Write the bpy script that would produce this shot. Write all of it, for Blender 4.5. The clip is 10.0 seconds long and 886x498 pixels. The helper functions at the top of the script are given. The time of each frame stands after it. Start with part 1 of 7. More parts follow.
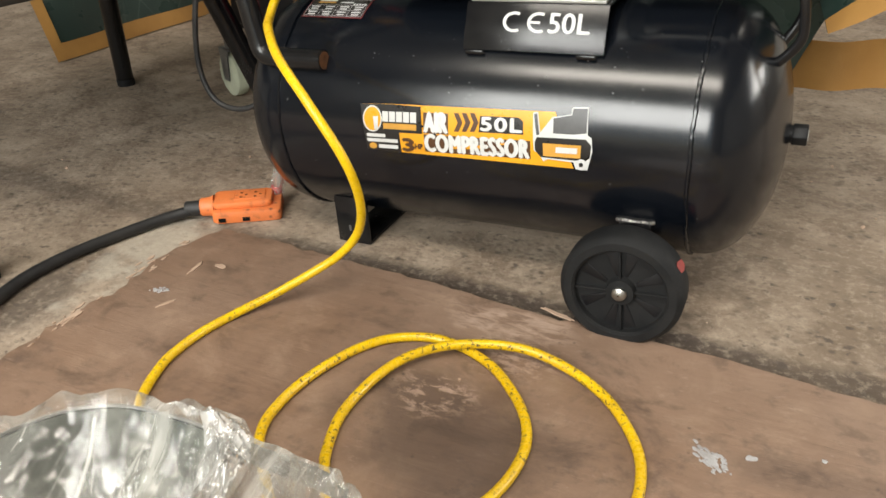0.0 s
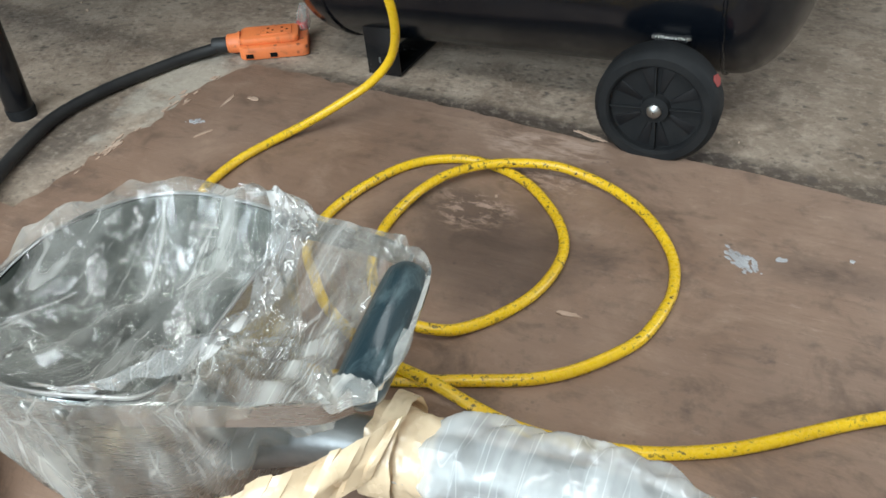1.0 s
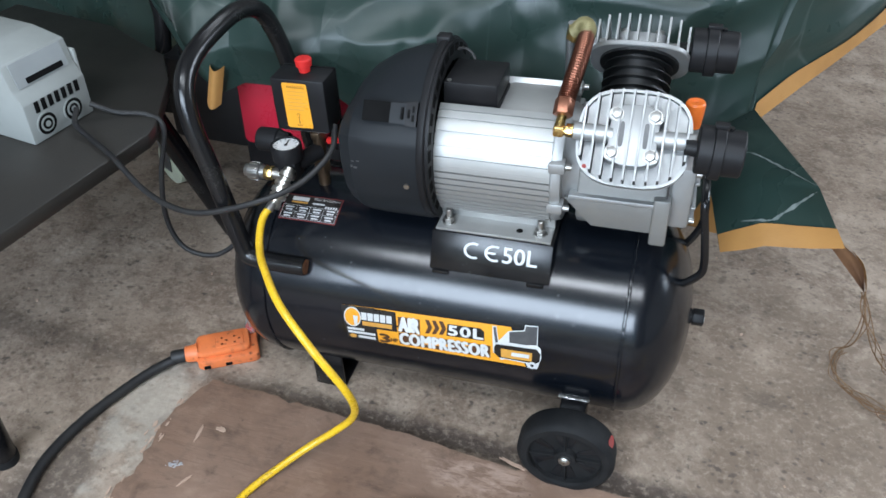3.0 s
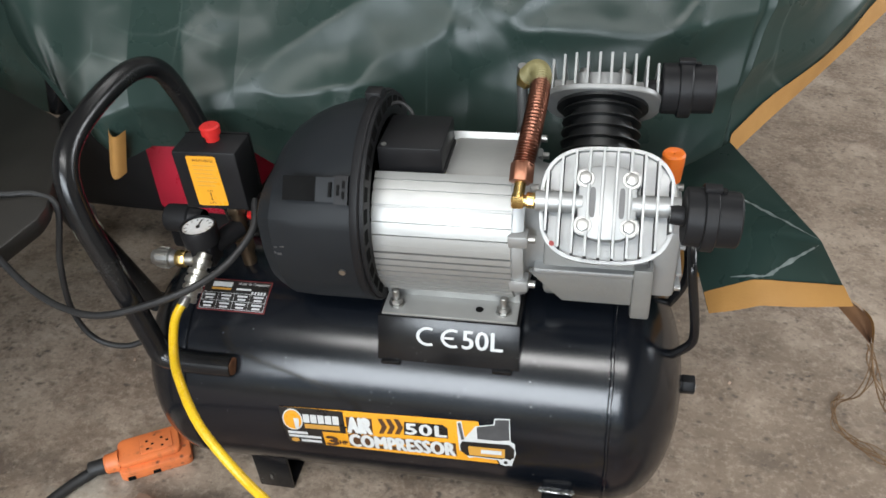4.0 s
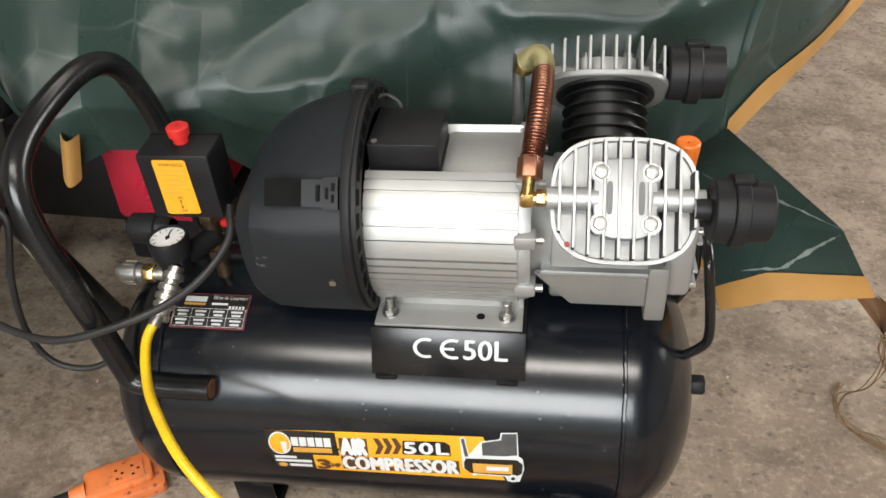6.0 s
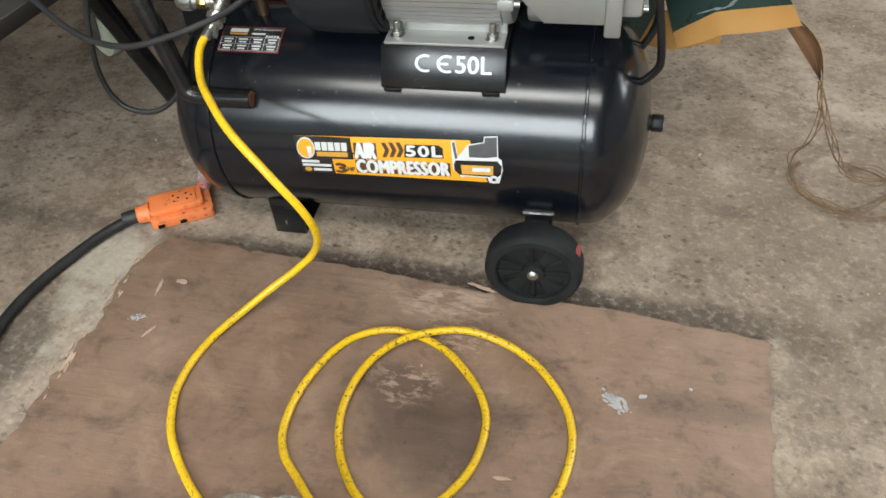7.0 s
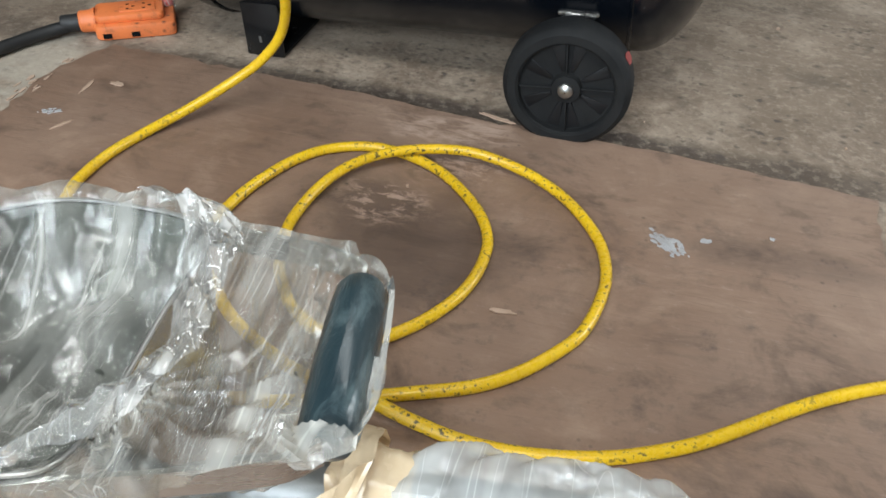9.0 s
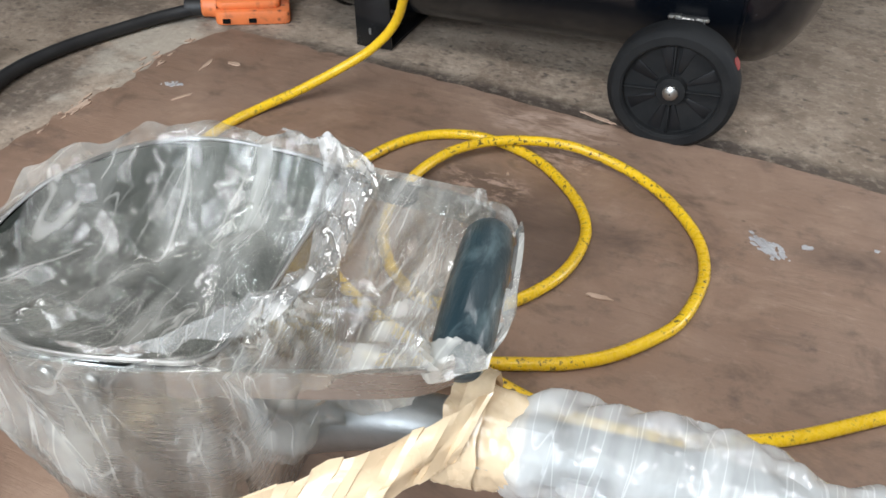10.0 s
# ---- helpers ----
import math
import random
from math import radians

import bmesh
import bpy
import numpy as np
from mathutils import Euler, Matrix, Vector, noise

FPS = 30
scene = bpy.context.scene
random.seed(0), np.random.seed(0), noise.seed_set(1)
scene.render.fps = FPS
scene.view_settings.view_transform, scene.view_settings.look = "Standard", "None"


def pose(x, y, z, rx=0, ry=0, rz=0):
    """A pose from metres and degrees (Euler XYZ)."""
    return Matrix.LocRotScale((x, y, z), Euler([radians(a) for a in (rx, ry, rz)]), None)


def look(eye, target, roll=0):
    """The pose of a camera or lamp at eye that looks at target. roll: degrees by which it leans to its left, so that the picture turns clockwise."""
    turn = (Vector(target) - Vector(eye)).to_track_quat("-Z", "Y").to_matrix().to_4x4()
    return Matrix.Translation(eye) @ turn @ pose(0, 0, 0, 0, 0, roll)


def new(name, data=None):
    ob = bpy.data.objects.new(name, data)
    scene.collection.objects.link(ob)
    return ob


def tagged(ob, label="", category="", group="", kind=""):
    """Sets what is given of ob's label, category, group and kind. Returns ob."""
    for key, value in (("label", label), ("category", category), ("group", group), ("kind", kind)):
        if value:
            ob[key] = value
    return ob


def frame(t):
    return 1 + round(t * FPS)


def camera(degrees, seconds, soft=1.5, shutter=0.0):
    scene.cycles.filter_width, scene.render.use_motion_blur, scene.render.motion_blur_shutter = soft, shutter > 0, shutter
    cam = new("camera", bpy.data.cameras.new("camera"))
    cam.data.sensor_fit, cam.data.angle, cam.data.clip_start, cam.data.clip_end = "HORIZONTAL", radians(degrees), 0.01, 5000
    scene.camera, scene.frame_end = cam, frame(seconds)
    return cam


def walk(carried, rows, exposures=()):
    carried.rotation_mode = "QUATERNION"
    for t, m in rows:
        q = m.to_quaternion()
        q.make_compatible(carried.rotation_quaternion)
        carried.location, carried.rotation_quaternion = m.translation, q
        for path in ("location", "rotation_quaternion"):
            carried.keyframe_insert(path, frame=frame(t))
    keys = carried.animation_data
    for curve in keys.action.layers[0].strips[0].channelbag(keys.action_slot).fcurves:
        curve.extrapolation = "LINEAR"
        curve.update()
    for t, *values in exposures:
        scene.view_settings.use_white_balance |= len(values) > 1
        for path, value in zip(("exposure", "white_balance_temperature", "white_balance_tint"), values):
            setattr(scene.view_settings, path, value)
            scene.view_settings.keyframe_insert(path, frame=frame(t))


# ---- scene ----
cam = camera(58.6, 10.0, soft=1.6)
PATH = [
    (0, (0.367, -0.902, 0.531), (-0.371, 0.664, -0.47), -1.3),
    (0.5, (0.364, -0.945, 0.493), (-0.328, 0.452, -0.76), -3.0),
    (1, (0.361, -0.956, 0.493), (-0.335, 0.432, -0.768), -2.9),
    (1.5, (0.301, -0.93, 0.496), (-0.368, 0.439, -0.8), -2.5),
    (2, (0.261, -0.894, 0.657), (-0.329, 0.438, -0.714), -1.2),
    (2.5, (0.261, -0.922, 0.861), (-0.224, 0.495, -0.465), 1.9),
    (3, (0.25, -0.868, 0.956), (-0.167, 0.636, -0.294), 0.9),
    (3.2, (0.256, -0.831, 0.975), (-0.151, 0.686, -0.263), 0.4),
    (4.3, (0.176, -0.631, 0.896), (-0.06, 0.918, -0.347), -0.5),
    (4.5, (0.14, -0.578, 0.869), (-0.024, 0.976, -0.379), 0.5),
    (5, (0.103, -0.533, 0.842), (0.017, 1.035, -0.397), 1.5),
    (5.2, (0.115, -0.531, 0.844), (0.013, 1.035, -0.396), 0.9),
    (6.3, (0.199, -0.721, 0.91), (-0.053, 0.804, -0.359), -0.8),
    (6.5, (0.228, -0.769, 0.91), (-0.052, 0.724, -0.391), -1.0),
    (7, (0.264, -0.931, 0.842), (-0.018, 0.463, -0.564), -1.0),
    (7.5, (0.249, -1.067, 0.823), (0.066, 0.211, -0.705), 0.9),
    (8, (0.321, -1.041, 0.783), (0.17, 0.3, -0.694), 3.9),
    (8.5, (0.302, -0.947, 0.571), (0.049, 0.502, -0.784), 3.2),
    (9, (0.292, -0.922, 0.462), (-0.064, 0.561, -0.833), 2.7),
    (9.5, (0.273, -0.976, 0.456), (-0.167, 0.513, -0.805), 3.0),
    (10, (0.274, -0.966, 0.441), (-0.247, 0.503, -0.812), 3.3),
]
walk(cam, [(t, look(eye, target, roll)) for t, eye, target, roll in PATH], exposures=[
    (0.0, 0.07, 7250, 10), (0.5, -0.2, 6000, 0), (1.0, -0.17, 5950, 3), (1.5, -0.15, 5750, 3), (2.0, 0.08, 5800, 4), (2.5, 0.05, 5680, 4), (3.0, -0.05, 5650, 8), (4.5, -0.14, 6720, 10),
    (5.0, -0.14, 6800, 10), (6.5, 0.1, 6900, 11), (7.0, -0.01, 6500, 6), (7.5, -0.23, 6000, 1), (8.0, -0.18, 5650, 0), (8.5, -0.31, 5880, 6), (9.0, -0.22, 6150, 6), (9.5, -0.2, 6450, 12), (10.0, -0.15, 6150, 10)])

# ---- daylight through the doorway, a tube light overhead, two added fill lights ----
world = bpy.data.worlds.new("sky")
scene.world = world
world.use_nodes = True
_bg = world.node_tree.nodes["Background"]
_sky = world.node_tree.nodes.new("ShaderNodeTexSky")
_sky.sky_type, _sky.sun_disc = "NISHITA", False
_sky.sun_elevation, _sky.sun_rotation = radians(50), radians(200)
world.node_tree.links.new(_sky.outputs[0], _bg.inputs[0])
_bg.inputs[1].default_value = 0.10


def area_lamp(name, eye, target, sx, sy, watts, color):
    data = bpy.data.lights.new(name, "AREA")
    data.shape, data.size, data.size_y, data.energy, data.color = "RECTANGLE", sx, sy, watts, color
    ob = new(name, data)
    ob.matrix_world = look(eye, target)
    return tagged(ob, kind="structure")


area_lamp("doorway_daylight", (-0.30, -3.45, 1.80), (0.15, 0.0, 0.3), 2.6, 1.15, 158, (0.90, 0.96, 1.0))
# added to brighten the far right floor; no window is known there
area_lamp("side_window_daylight", (3.15, 1.25, 1.55), (1.5, 2.0, 0.0), 1.6, 1.1, 82, (0.97, 0.99, 1.0))
area_lamp("ceiling_tube_light", (0.10, -1.65, 2.62), (0.10, -1.65, 0), 2.4, 0.5, 64, (1.0, 0.985, 0.95))
# added fill for upward faces and the tarp, no known lamp here
area_lamp("ceiling_tube_light_back", (0.3, 1.3, 2.62), (0.3, 1.3, 0), 2.4, 0.5, 18, (1.0, 0.985, 0.95))

# ---- materials ----


def rgba(c):
    return (c[0], c[1], c[2], 1.0)


class Nodes:
    """A short way to write a node tree."""

    def __init__(self, name):
        self.mat = bpy.data.materials.new(name)
        self.mat.use_nodes = True
        self.tree = self.mat.node_tree
        self.bsdf = self.tree.nodes["Principled BSDF"]
        self.out = self.tree.nodes["Material Output"]
        self.co = self.tree.nodes.new("ShaderNodeTexCoord").outputs["Object"]

    def node(self, kind, **inputs):
        n = self.tree.nodes.new(kind)
        for key, value in inputs.items():
            self.put(n.inputs[key.replace("_", " ")], value)
        return n

    def put(self, socket, value):
        if isinstance(value, bpy.types.NodeSocket):
            self.tree.links.new(value, socket)
        else:
            socket.default_value = value

    def set(self, **inputs):
        for key, value in inputs.items():
            self.put(self.bsdf.inputs[key.replace("_", " ")], value)

    def stretched(self, sx, sy, sz, rot=0.0):
        n = self.tree.nodes.new("ShaderNodeMapping")
        self.put(n.inputs["Vector"], self.co)
        n.inputs["Scale"].default_value = (sx, sy, sz)
        n.inputs["Rotation"].default_value = (0, 0, rot)
        return n.outputs[0]

    def noise(self, scale, detail=4.0, rough=0.55, vec=None, distortion=0.0):
        n = self.node("ShaderNodeTexNoise", Scale=scale, Detail=detail, Roughness=rough, Distortion=distortion)
        self.put(n.inputs["Vector"], vec if vec is not None else self.co)
        return n.outputs["Fac"]

    def cells(self, scale, vec=None, feature="F1"):
        n = self.node("ShaderNodeTexVoronoi", Scale=scale)
        n.feature = feature
        self.put(n.inputs["Vector"], vec if vec is not None else self.co)
        return n.outputs["Distance"]

    def ramp(self, fac, lo, hi, a=0.0, b=1.0):
        n = self.node("ShaderNodeMapRange", Value=fac)
        n.clamp = True
        for k, v in (("From Min", lo), ("From Max", hi), ("To Min", a), ("To Max", b)):
            n.inputs[k].default_value = v
        return n.outputs[0]

    def mix(self, fac, a, b):
        n = self.tree.nodes.new("ShaderNodeMix")
        n.data_type = "RGBA"
        for socket, v in ((n.inputs[0], fac), (n.inputs[6], a), (n.inputs[7], b)):
            self.put(socket, v if isinstance(v, (bpy.types.NodeSocket, float, int)) else rgba(v))
        return n.outputs[2]

    def calc(self, op, a, b=0.0):
        n = self.tree.nodes.new("ShaderNodeMath")
        n.operation = op
        self.put(n.inputs[0], a)
        self.put(n.inputs[1], b)
        return n.outputs[0]

    def near(self, x, y, rx, ry, wobble=0.4, scale=14.0):
        """1 round a place on the floor, 0 away from it, with an uneven edge."""
        m = self.tree.nodes.new("ShaderNodeMapping")
        m.vector_type = "POINT"
        self.put(m.inputs["Vector"], self.co)
        m.inputs["Location"].default_value = (-x / rx, -y / ry, 0)
        m.inputs["Scale"].default_value = (1 / rx, 1 / ry, 0)
        d = self.node("ShaderNodeVectorMath")
        d.operation = "LENGTH"
        self.put(d.inputs[0], m.outputs[0])
        d = self.calc("ADD", d.outputs["Value"], self.calc("MULTIPLY", self.calc("SUBTRACT", self.noise(scale, 5), 0.5), wobble * 4))
        return self.ramp(d, 0.6, 1.2, 1.0, 0.0)

    def bump(self, height, strength=0.3, distance=0.002):
        n = self.node("ShaderNodeBump", Strength=strength, Distance=distance, Height=height)
        self.set(Normal=n.outputs[0])
        return self


def plain(name, a, b, rough=0.5, metal=0.0, scale=30.0, bump=0.1, rvar=0.1, distance=0.001, fine=300.0, coat=0.0):
    """Paint, plastic or metal with two scales of variation."""
    m = Nodes(name)
    big, small = m.noise(scale, 4), m.noise(fine, 3)
    m.set(Base_Color=m.mix(m.ramp(big, 0.35, 0.7), a, b), Metallic=metal)
    m.set(Roughness=m.ramp(m.calc("ADD", m.calc("MULTIPLY", big, 0.6), m.calc("MULTIPLY", small, 0.4)), 0.3, 0.7, max(rough - rvar, 0.03), min(rough + rvar, 1.0)))
    m.set(Coat_Weight=coat)
    if bump:
        m.bump(small, bump, distance)
    return m.mat


def concrete():
    m = Nodes("worn_concrete")
    patch = m.noise(1.7, 6, 0.6)
    mottled = m.noise(9, 8, 0.65)
    grit = m.noise(85, 6, 0.7)
    pits = m.cells(60, m.stretched(1, 1, 0.2))
    dots = m.ramp(m.cells(30), 0.10, 0.26, 1.0, 0.0)
    dots = m.calc("MULTIPLY", dots, m.ramp(m.noise(5, 3), 0.44, 0.58))
    col = m.mix(m.ramp(patch, 0.3, 0.7), (0.332, 0.254, 0.188), (0.438, 0.356, 0.280))
    col = m.mix(m.ramp(mottled, 0.36, 0.64), col, (0.205, 0.152, 0.110))
    col = m.mix(m.calc("MULTIPLY", m.ramp(m.noise(5.5, 8, 0.75, None, 0.6), 0.50, 0.60), 0.72), col, (0.15, 0.105, 0.074))
    col = m.mix(m.ramp(grit, 0.50, 0.75, 0.0, 0.4), col, (0.54, 0.455, 0.35))
    col = m.mix(m.ramp(m.noise(95, 6, 0.75), 0.55, 0.66, 0.0, 0.7), col, (0.13, 0.10, 0.075))
    col = m.mix(m.calc("MULTIPLY", dots, 0.40), col, (0.075, 0.06, 0.048))
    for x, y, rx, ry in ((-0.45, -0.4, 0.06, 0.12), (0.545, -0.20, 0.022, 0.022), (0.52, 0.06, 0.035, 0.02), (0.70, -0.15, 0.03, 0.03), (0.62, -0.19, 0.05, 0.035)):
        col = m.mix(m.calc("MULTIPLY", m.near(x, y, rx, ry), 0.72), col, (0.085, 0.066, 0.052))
    # dark seam dirt, with shade under the lifted plywood edge painted in
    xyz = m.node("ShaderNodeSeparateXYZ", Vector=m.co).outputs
    seam_dirt_shade = m.calc("ADD", m.calc("ADD", xyz["Y"], 0.150), m.calc("MULTIPLY", xyz["X"], 0.034))
    seam_dirt_shade = m.calc("ADD", m.calc("ABSOLUTE", seam_dirt_shade), m.calc("MULTIPLY", m.calc("SUBTRACT", m.noise(22, 5, 0.7), 0.5), 0.040))
    seam_dirt_shade = m.calc("MULTIPLY", m.ramp(seam_dirt_shade, 0.010, 0.034, 0.90, 0.0), m.calc("MULTIPLY", m.ramp(xyz["X"], -0.36, -0.05, 0.45, 1.0), m.ramp(xyz["X"], 0.50, 0.66, 1.0, 0.0)))
    col = m.mix(seam_dirt_shade, col, (0.040, 0.028, 0.022))
    # broad brown patch, deepened to stand in for the dimmer light there
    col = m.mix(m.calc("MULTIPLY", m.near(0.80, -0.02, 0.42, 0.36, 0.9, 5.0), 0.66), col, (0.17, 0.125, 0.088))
    blots = m.calc("MULTIPLY", m.ramp(m.noise(24, 7, 0.7, None, 0.3), 0.53, 0.63), m.ramp(m.noise(4.5, 3), 0.36, 0.58))
    col = m.mix(m.calc("MULTIPLY", blots, 0.55), col, (0.12, 0.09, 0.066))
    sand = m.ramp(m.noise(75, 6, 0.75), 0.50, 0.70, 0.0, 0.40)
    col = m.mix(sand, col, (0.56, 0.47, 0.365))
    pebbles = m.ramp(m.cells(58, m.stretched(1.0, 1.3, 1.0, 0.5)), 0.14, 0.34, 0.6, 0.0)
    col = m.mix(m.calc("MULTIPLY", pebbles, m.ramp(m.noise(12, 5, 0.65), 0.46, 0.56)), col, (0.07, 0.054, 0.043))
    holes = m.calc("MULTIPLY", m.ramp(m.noise(48, 3, 0.6), 0.62, 0.69), m.ramp(m.noise(3.5, 3), 0.40, 0.55))
    col = m.mix(m.calc("MULTIPLY", holes, 0.75), col, (0.07, 0.055, 0.045))
    col = m.mix(m.calc("MULTIPLY", m.near(-0.385, -0.22, 0.05, 0.12, 0.9, 22.0), 0.45), col, (0.50, 0.46, 0.385))
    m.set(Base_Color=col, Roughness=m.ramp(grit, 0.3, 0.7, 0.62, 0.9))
    h = m.calc("ADD", m.calc("MULTIPLY", grit, 0.5), m.calc("MULTIPLY", m.ramp(pits, 0.0, 0.35), 0.5))
    m.bump(m.calc("ADD", h, m.calc("MULTIPLY", mottled, 1.2)), 0.55, 0.004)
    return m.mat


def plywood(name, turn):
    m = Nodes(name)
    grain = m.noise(10, 7, 0.6, m.stretched(1.0, 10.0, 1.0, turn), 0.6)
    fine = m.noise(45, 6, 0.7, m.stretched(0.6, 16.0, 1.0, turn))
    cloud = m.noise(4.5, 5, 0.6)
    col = m.mix(m.ramp(cloud, 0.3, 0.7), (0.182, 0.110, 0.073), (0.262, 0.168, 0.116))
    col = m.mix(m.ramp(grain, 0.5, 0.75, 0.0, 0.16), col, (0.125, 0.075, 0.05))
    col = m.mix(m.ramp(fine, 0.55, 0.75, 0.0, 0.5), col, (0.29, 0.20, 0.15))
    dust = m.calc("MULTIPLY", m.ramp(m.noise(2.6, 4), 0.45, 0.7), 0.45)
    col = m.mix(dust, col, (0.30, 0.215, 0.165))
    east = m.ramp(m.node("ShaderNodeSeparateXYZ", Vector=m.co).outputs["X"], 0.36, 0.44)
    streak = m.ramp(m.noise(16, 6, 0.65, m.stretched(1.0, 9.0, 1.0, turn - 0.12), 0.4), 0.50, 0.62, 0.0, 0.75)
    col = m.mix(m.calc("MULTIPLY", streak, m.calc("ADD", m.calc("MULTIPLY", east, 0.12), 0.03)), col, (0.085, 0.055, 0.040))
    flecks = m.calc("MULTIPLY", m.ramp(m.noise(55, 5, 0.7, m.stretched(1.0, 2.2, 1.0, 0.7)), 0.62, 0.68), m.ramp(m.noise(6, 3), 0.46, 0.6))
    col = m.mix(m.calc("MULTIPLY", flecks, 0.5), col, (0.33, 0.24, 0.19))
    grime = m.calc("MULTIPLY", m.ramp(m.noise(38, 6, 0.75), 0.56, 0.68), m.ramp(m.noise(5.5, 4), 0.42, 0.62))
    col = m.mix(m.calc("MULTIPLY", grime, 0.6), col, (0.07, 0.05, 0.042))
    smear = m.noise(11, 7, 0.70, m.stretched(1.0, 1.3, 1.0, 0.4), 0.5)
    col = m.mix(m.ramp(smear, 0.52, 0.68, 0.0, 0.55), col, (0.35, 0.242, 0.172))
    col = m.mix(m.ramp(smear, 0.47, 0.33, 0.0, 0.75), col, (0.09, 0.058, 0.040))
    for x, y, rx, ry, k in ((0.12, -0.40, 0.11, 0.09, 0.55), (0.47, -0.60, 0.04, 0.03, 0.8), (0.30, -0.62, 0.05, 0.03, 0.4), (-0.15, -0.62, 0.16, 0.06, 0.5), (0.45, -0.33, 0.10, 0.02, 0.3)):
        col = m.mix(m.calc("MULTIPLY", m.near(x, y, rx, ry, 0.5, 9.0), k), col, (0.062, 0.042, 0.034))
    where = m.calc("MAXIMUM", m.near(0.100, -0.350, 0.050, 0.034, 0.4, 16.0), m.near(0.148, -0.262, 0.045, 0.045, 0.4, 16.0))
    scars = m.calc("MULTIPLY", where, m.ramp(m.noise(75, 8, 0.7, m.stretched(0.8, 1.4, 1.0, 0.3), 0.4), 0.49, 0.60))
    col = m.mix(m.calc("MULTIPLY", scars, 0.9), col, (0.44, 0.31, 0.24))
    torn = m.calc("MULTIPLY", m.near(0.13, -0.208, 0.075, 0.030, 0.6, 16.0), m.ramp(m.noise(40, 6, 0.65, m.stretched(0.8, 2.4, 1.0, 0.1), 0.6), 0.45, 0.60))
    col = m.mix(m.calc("MULTIPLY", torn, 0.85), col, (0.48, 0.35, 0.275))
    dirt = m.calc("MULTIPLY", m.ramp(m.noise(26, 8, 0.72, m.stretched(1.0, 1.15, 1.0, turn)), 0.52, 0.66), m.ramp(m.noise(7, 4), 0.40, 0.60))
    col = m.mix(m.calc("MULTIPLY", dirt, 0.55), col, (0.085, 0.058, 0.045))
    specks = m.calc("MULTIPLY", m.ramp(m.cells(70), 0.06, 0.16, 1.0, 0.0), m.ramp(m.noise(11, 3), 0.55, 0.66))
    col = m.mix(m.calc("MULTIPLY", specks, 0.6), col, (0.05, 0.036, 0.03))
    pale = m.calc("MULTIPLY", m.ramp(m.noise(60, 6, 0.7, m.stretched(1.0, 2.0, 1.0, turn)), 0.58, 0.70), m.ramp(m.noise(4, 3), 0.45, 0.6))
    col = m.mix(m.calc("MULTIPLY", pale, 0.45), col, (0.38, 0.272, 0.208))
    m.set(Base_Color=col, Roughness=m.ramp(m.calc("SUBTRACT", fine, m.calc("MULTIPLY", cloud, 0.5)), 0.0, 0.6, 0.42, 0.75))
    m.bump(m.calc("ADD", m.calc("ADD", grain, m.calc("MULTIPLY", fine, 0.6)), m.calc("MULTIPLY", scars, -1.0)), 0.35, 0.002)
    return m.mat


def hose_yellow():
    m = Nodes("yellow_pvc_hose")
    dirt = m.noise(210, 4, 0.7, m.stretched(1, 1, 1))
    where = m.noise(9, 3)
    specks = m.calc("MULTIPLY", m.ramp(dirt, 0.565, 0.605), m.ramp(where, 0.38, 0.56))
    low = m.ramp(m.node("ShaderNodeSeparateXYZ", Vector=m.co).outputs["Z"], 0.03, 0.08, 1.0, 0.12)
    specks = m.calc("MULTIPLY", specks, low)
    col = m.mix(m.ramp(m.noise(30, 4), 0.35, 0.7), (0.78, 0.50, 0.012), (0.66, 0.41, 0.015))
    col = m.mix(m.calc("MULTIPLY", specks, 0.92), col, (0.03, 0.024, 0.014))
    m.set(Base_Color=col, Roughness=m.ramp(dirt, 0.4, 0.7, 0.22, 0.5), Specular_IOR_Level=0.5)
    m.bump(dirt, 0.08, 0.0005)
    return m.mat


def tarp_cloth():
    m = Nodes("green_tarp_cloth")
    weave = m.node("ShaderNodeTexWave", Scale=190.0, Distortion=1.5, Detail=2.0)
    weave.bands_direction = "Z"
    m.put(weave.inputs["Vector"], m.co)
    crease = m.cells(9, m.stretched(1.0, 1.0, 0.7), "DISTANCE_TO_EDGE")
    worn = m.calc("MULTIPLY", m.ramp(crease, 0.0, 0.02, 1.0, 0.0), m.ramp(m.noise(7, 4), 0.5, 0.68))
    col = m.mix(m.ramp(m.noise(5, 5), 0.3, 0.7), (0.018, 0.034, 0.029), (0.027, 0.047, 0.040))
    col = m.mix(m.calc("MULTIPLY", worn, 0.12), col, (0.30, 0.34, 0.32))
    m.set(Base_Color=col, Roughness=m.ramp(m.noise(12, 4), 0.3, 0.7, 0.24, 0.38), Specular_IOR_Level=0.28)
    h = m.calc("ADD", m.calc("MULTIPLY", weave.outputs["Fac"], 0.015), m.calc("MULTIPLY", m.noise(8, 2, 0.5, None, 0.3), 1.5))
    m.bump(h, 0.32, 0.006)
    return m.mat


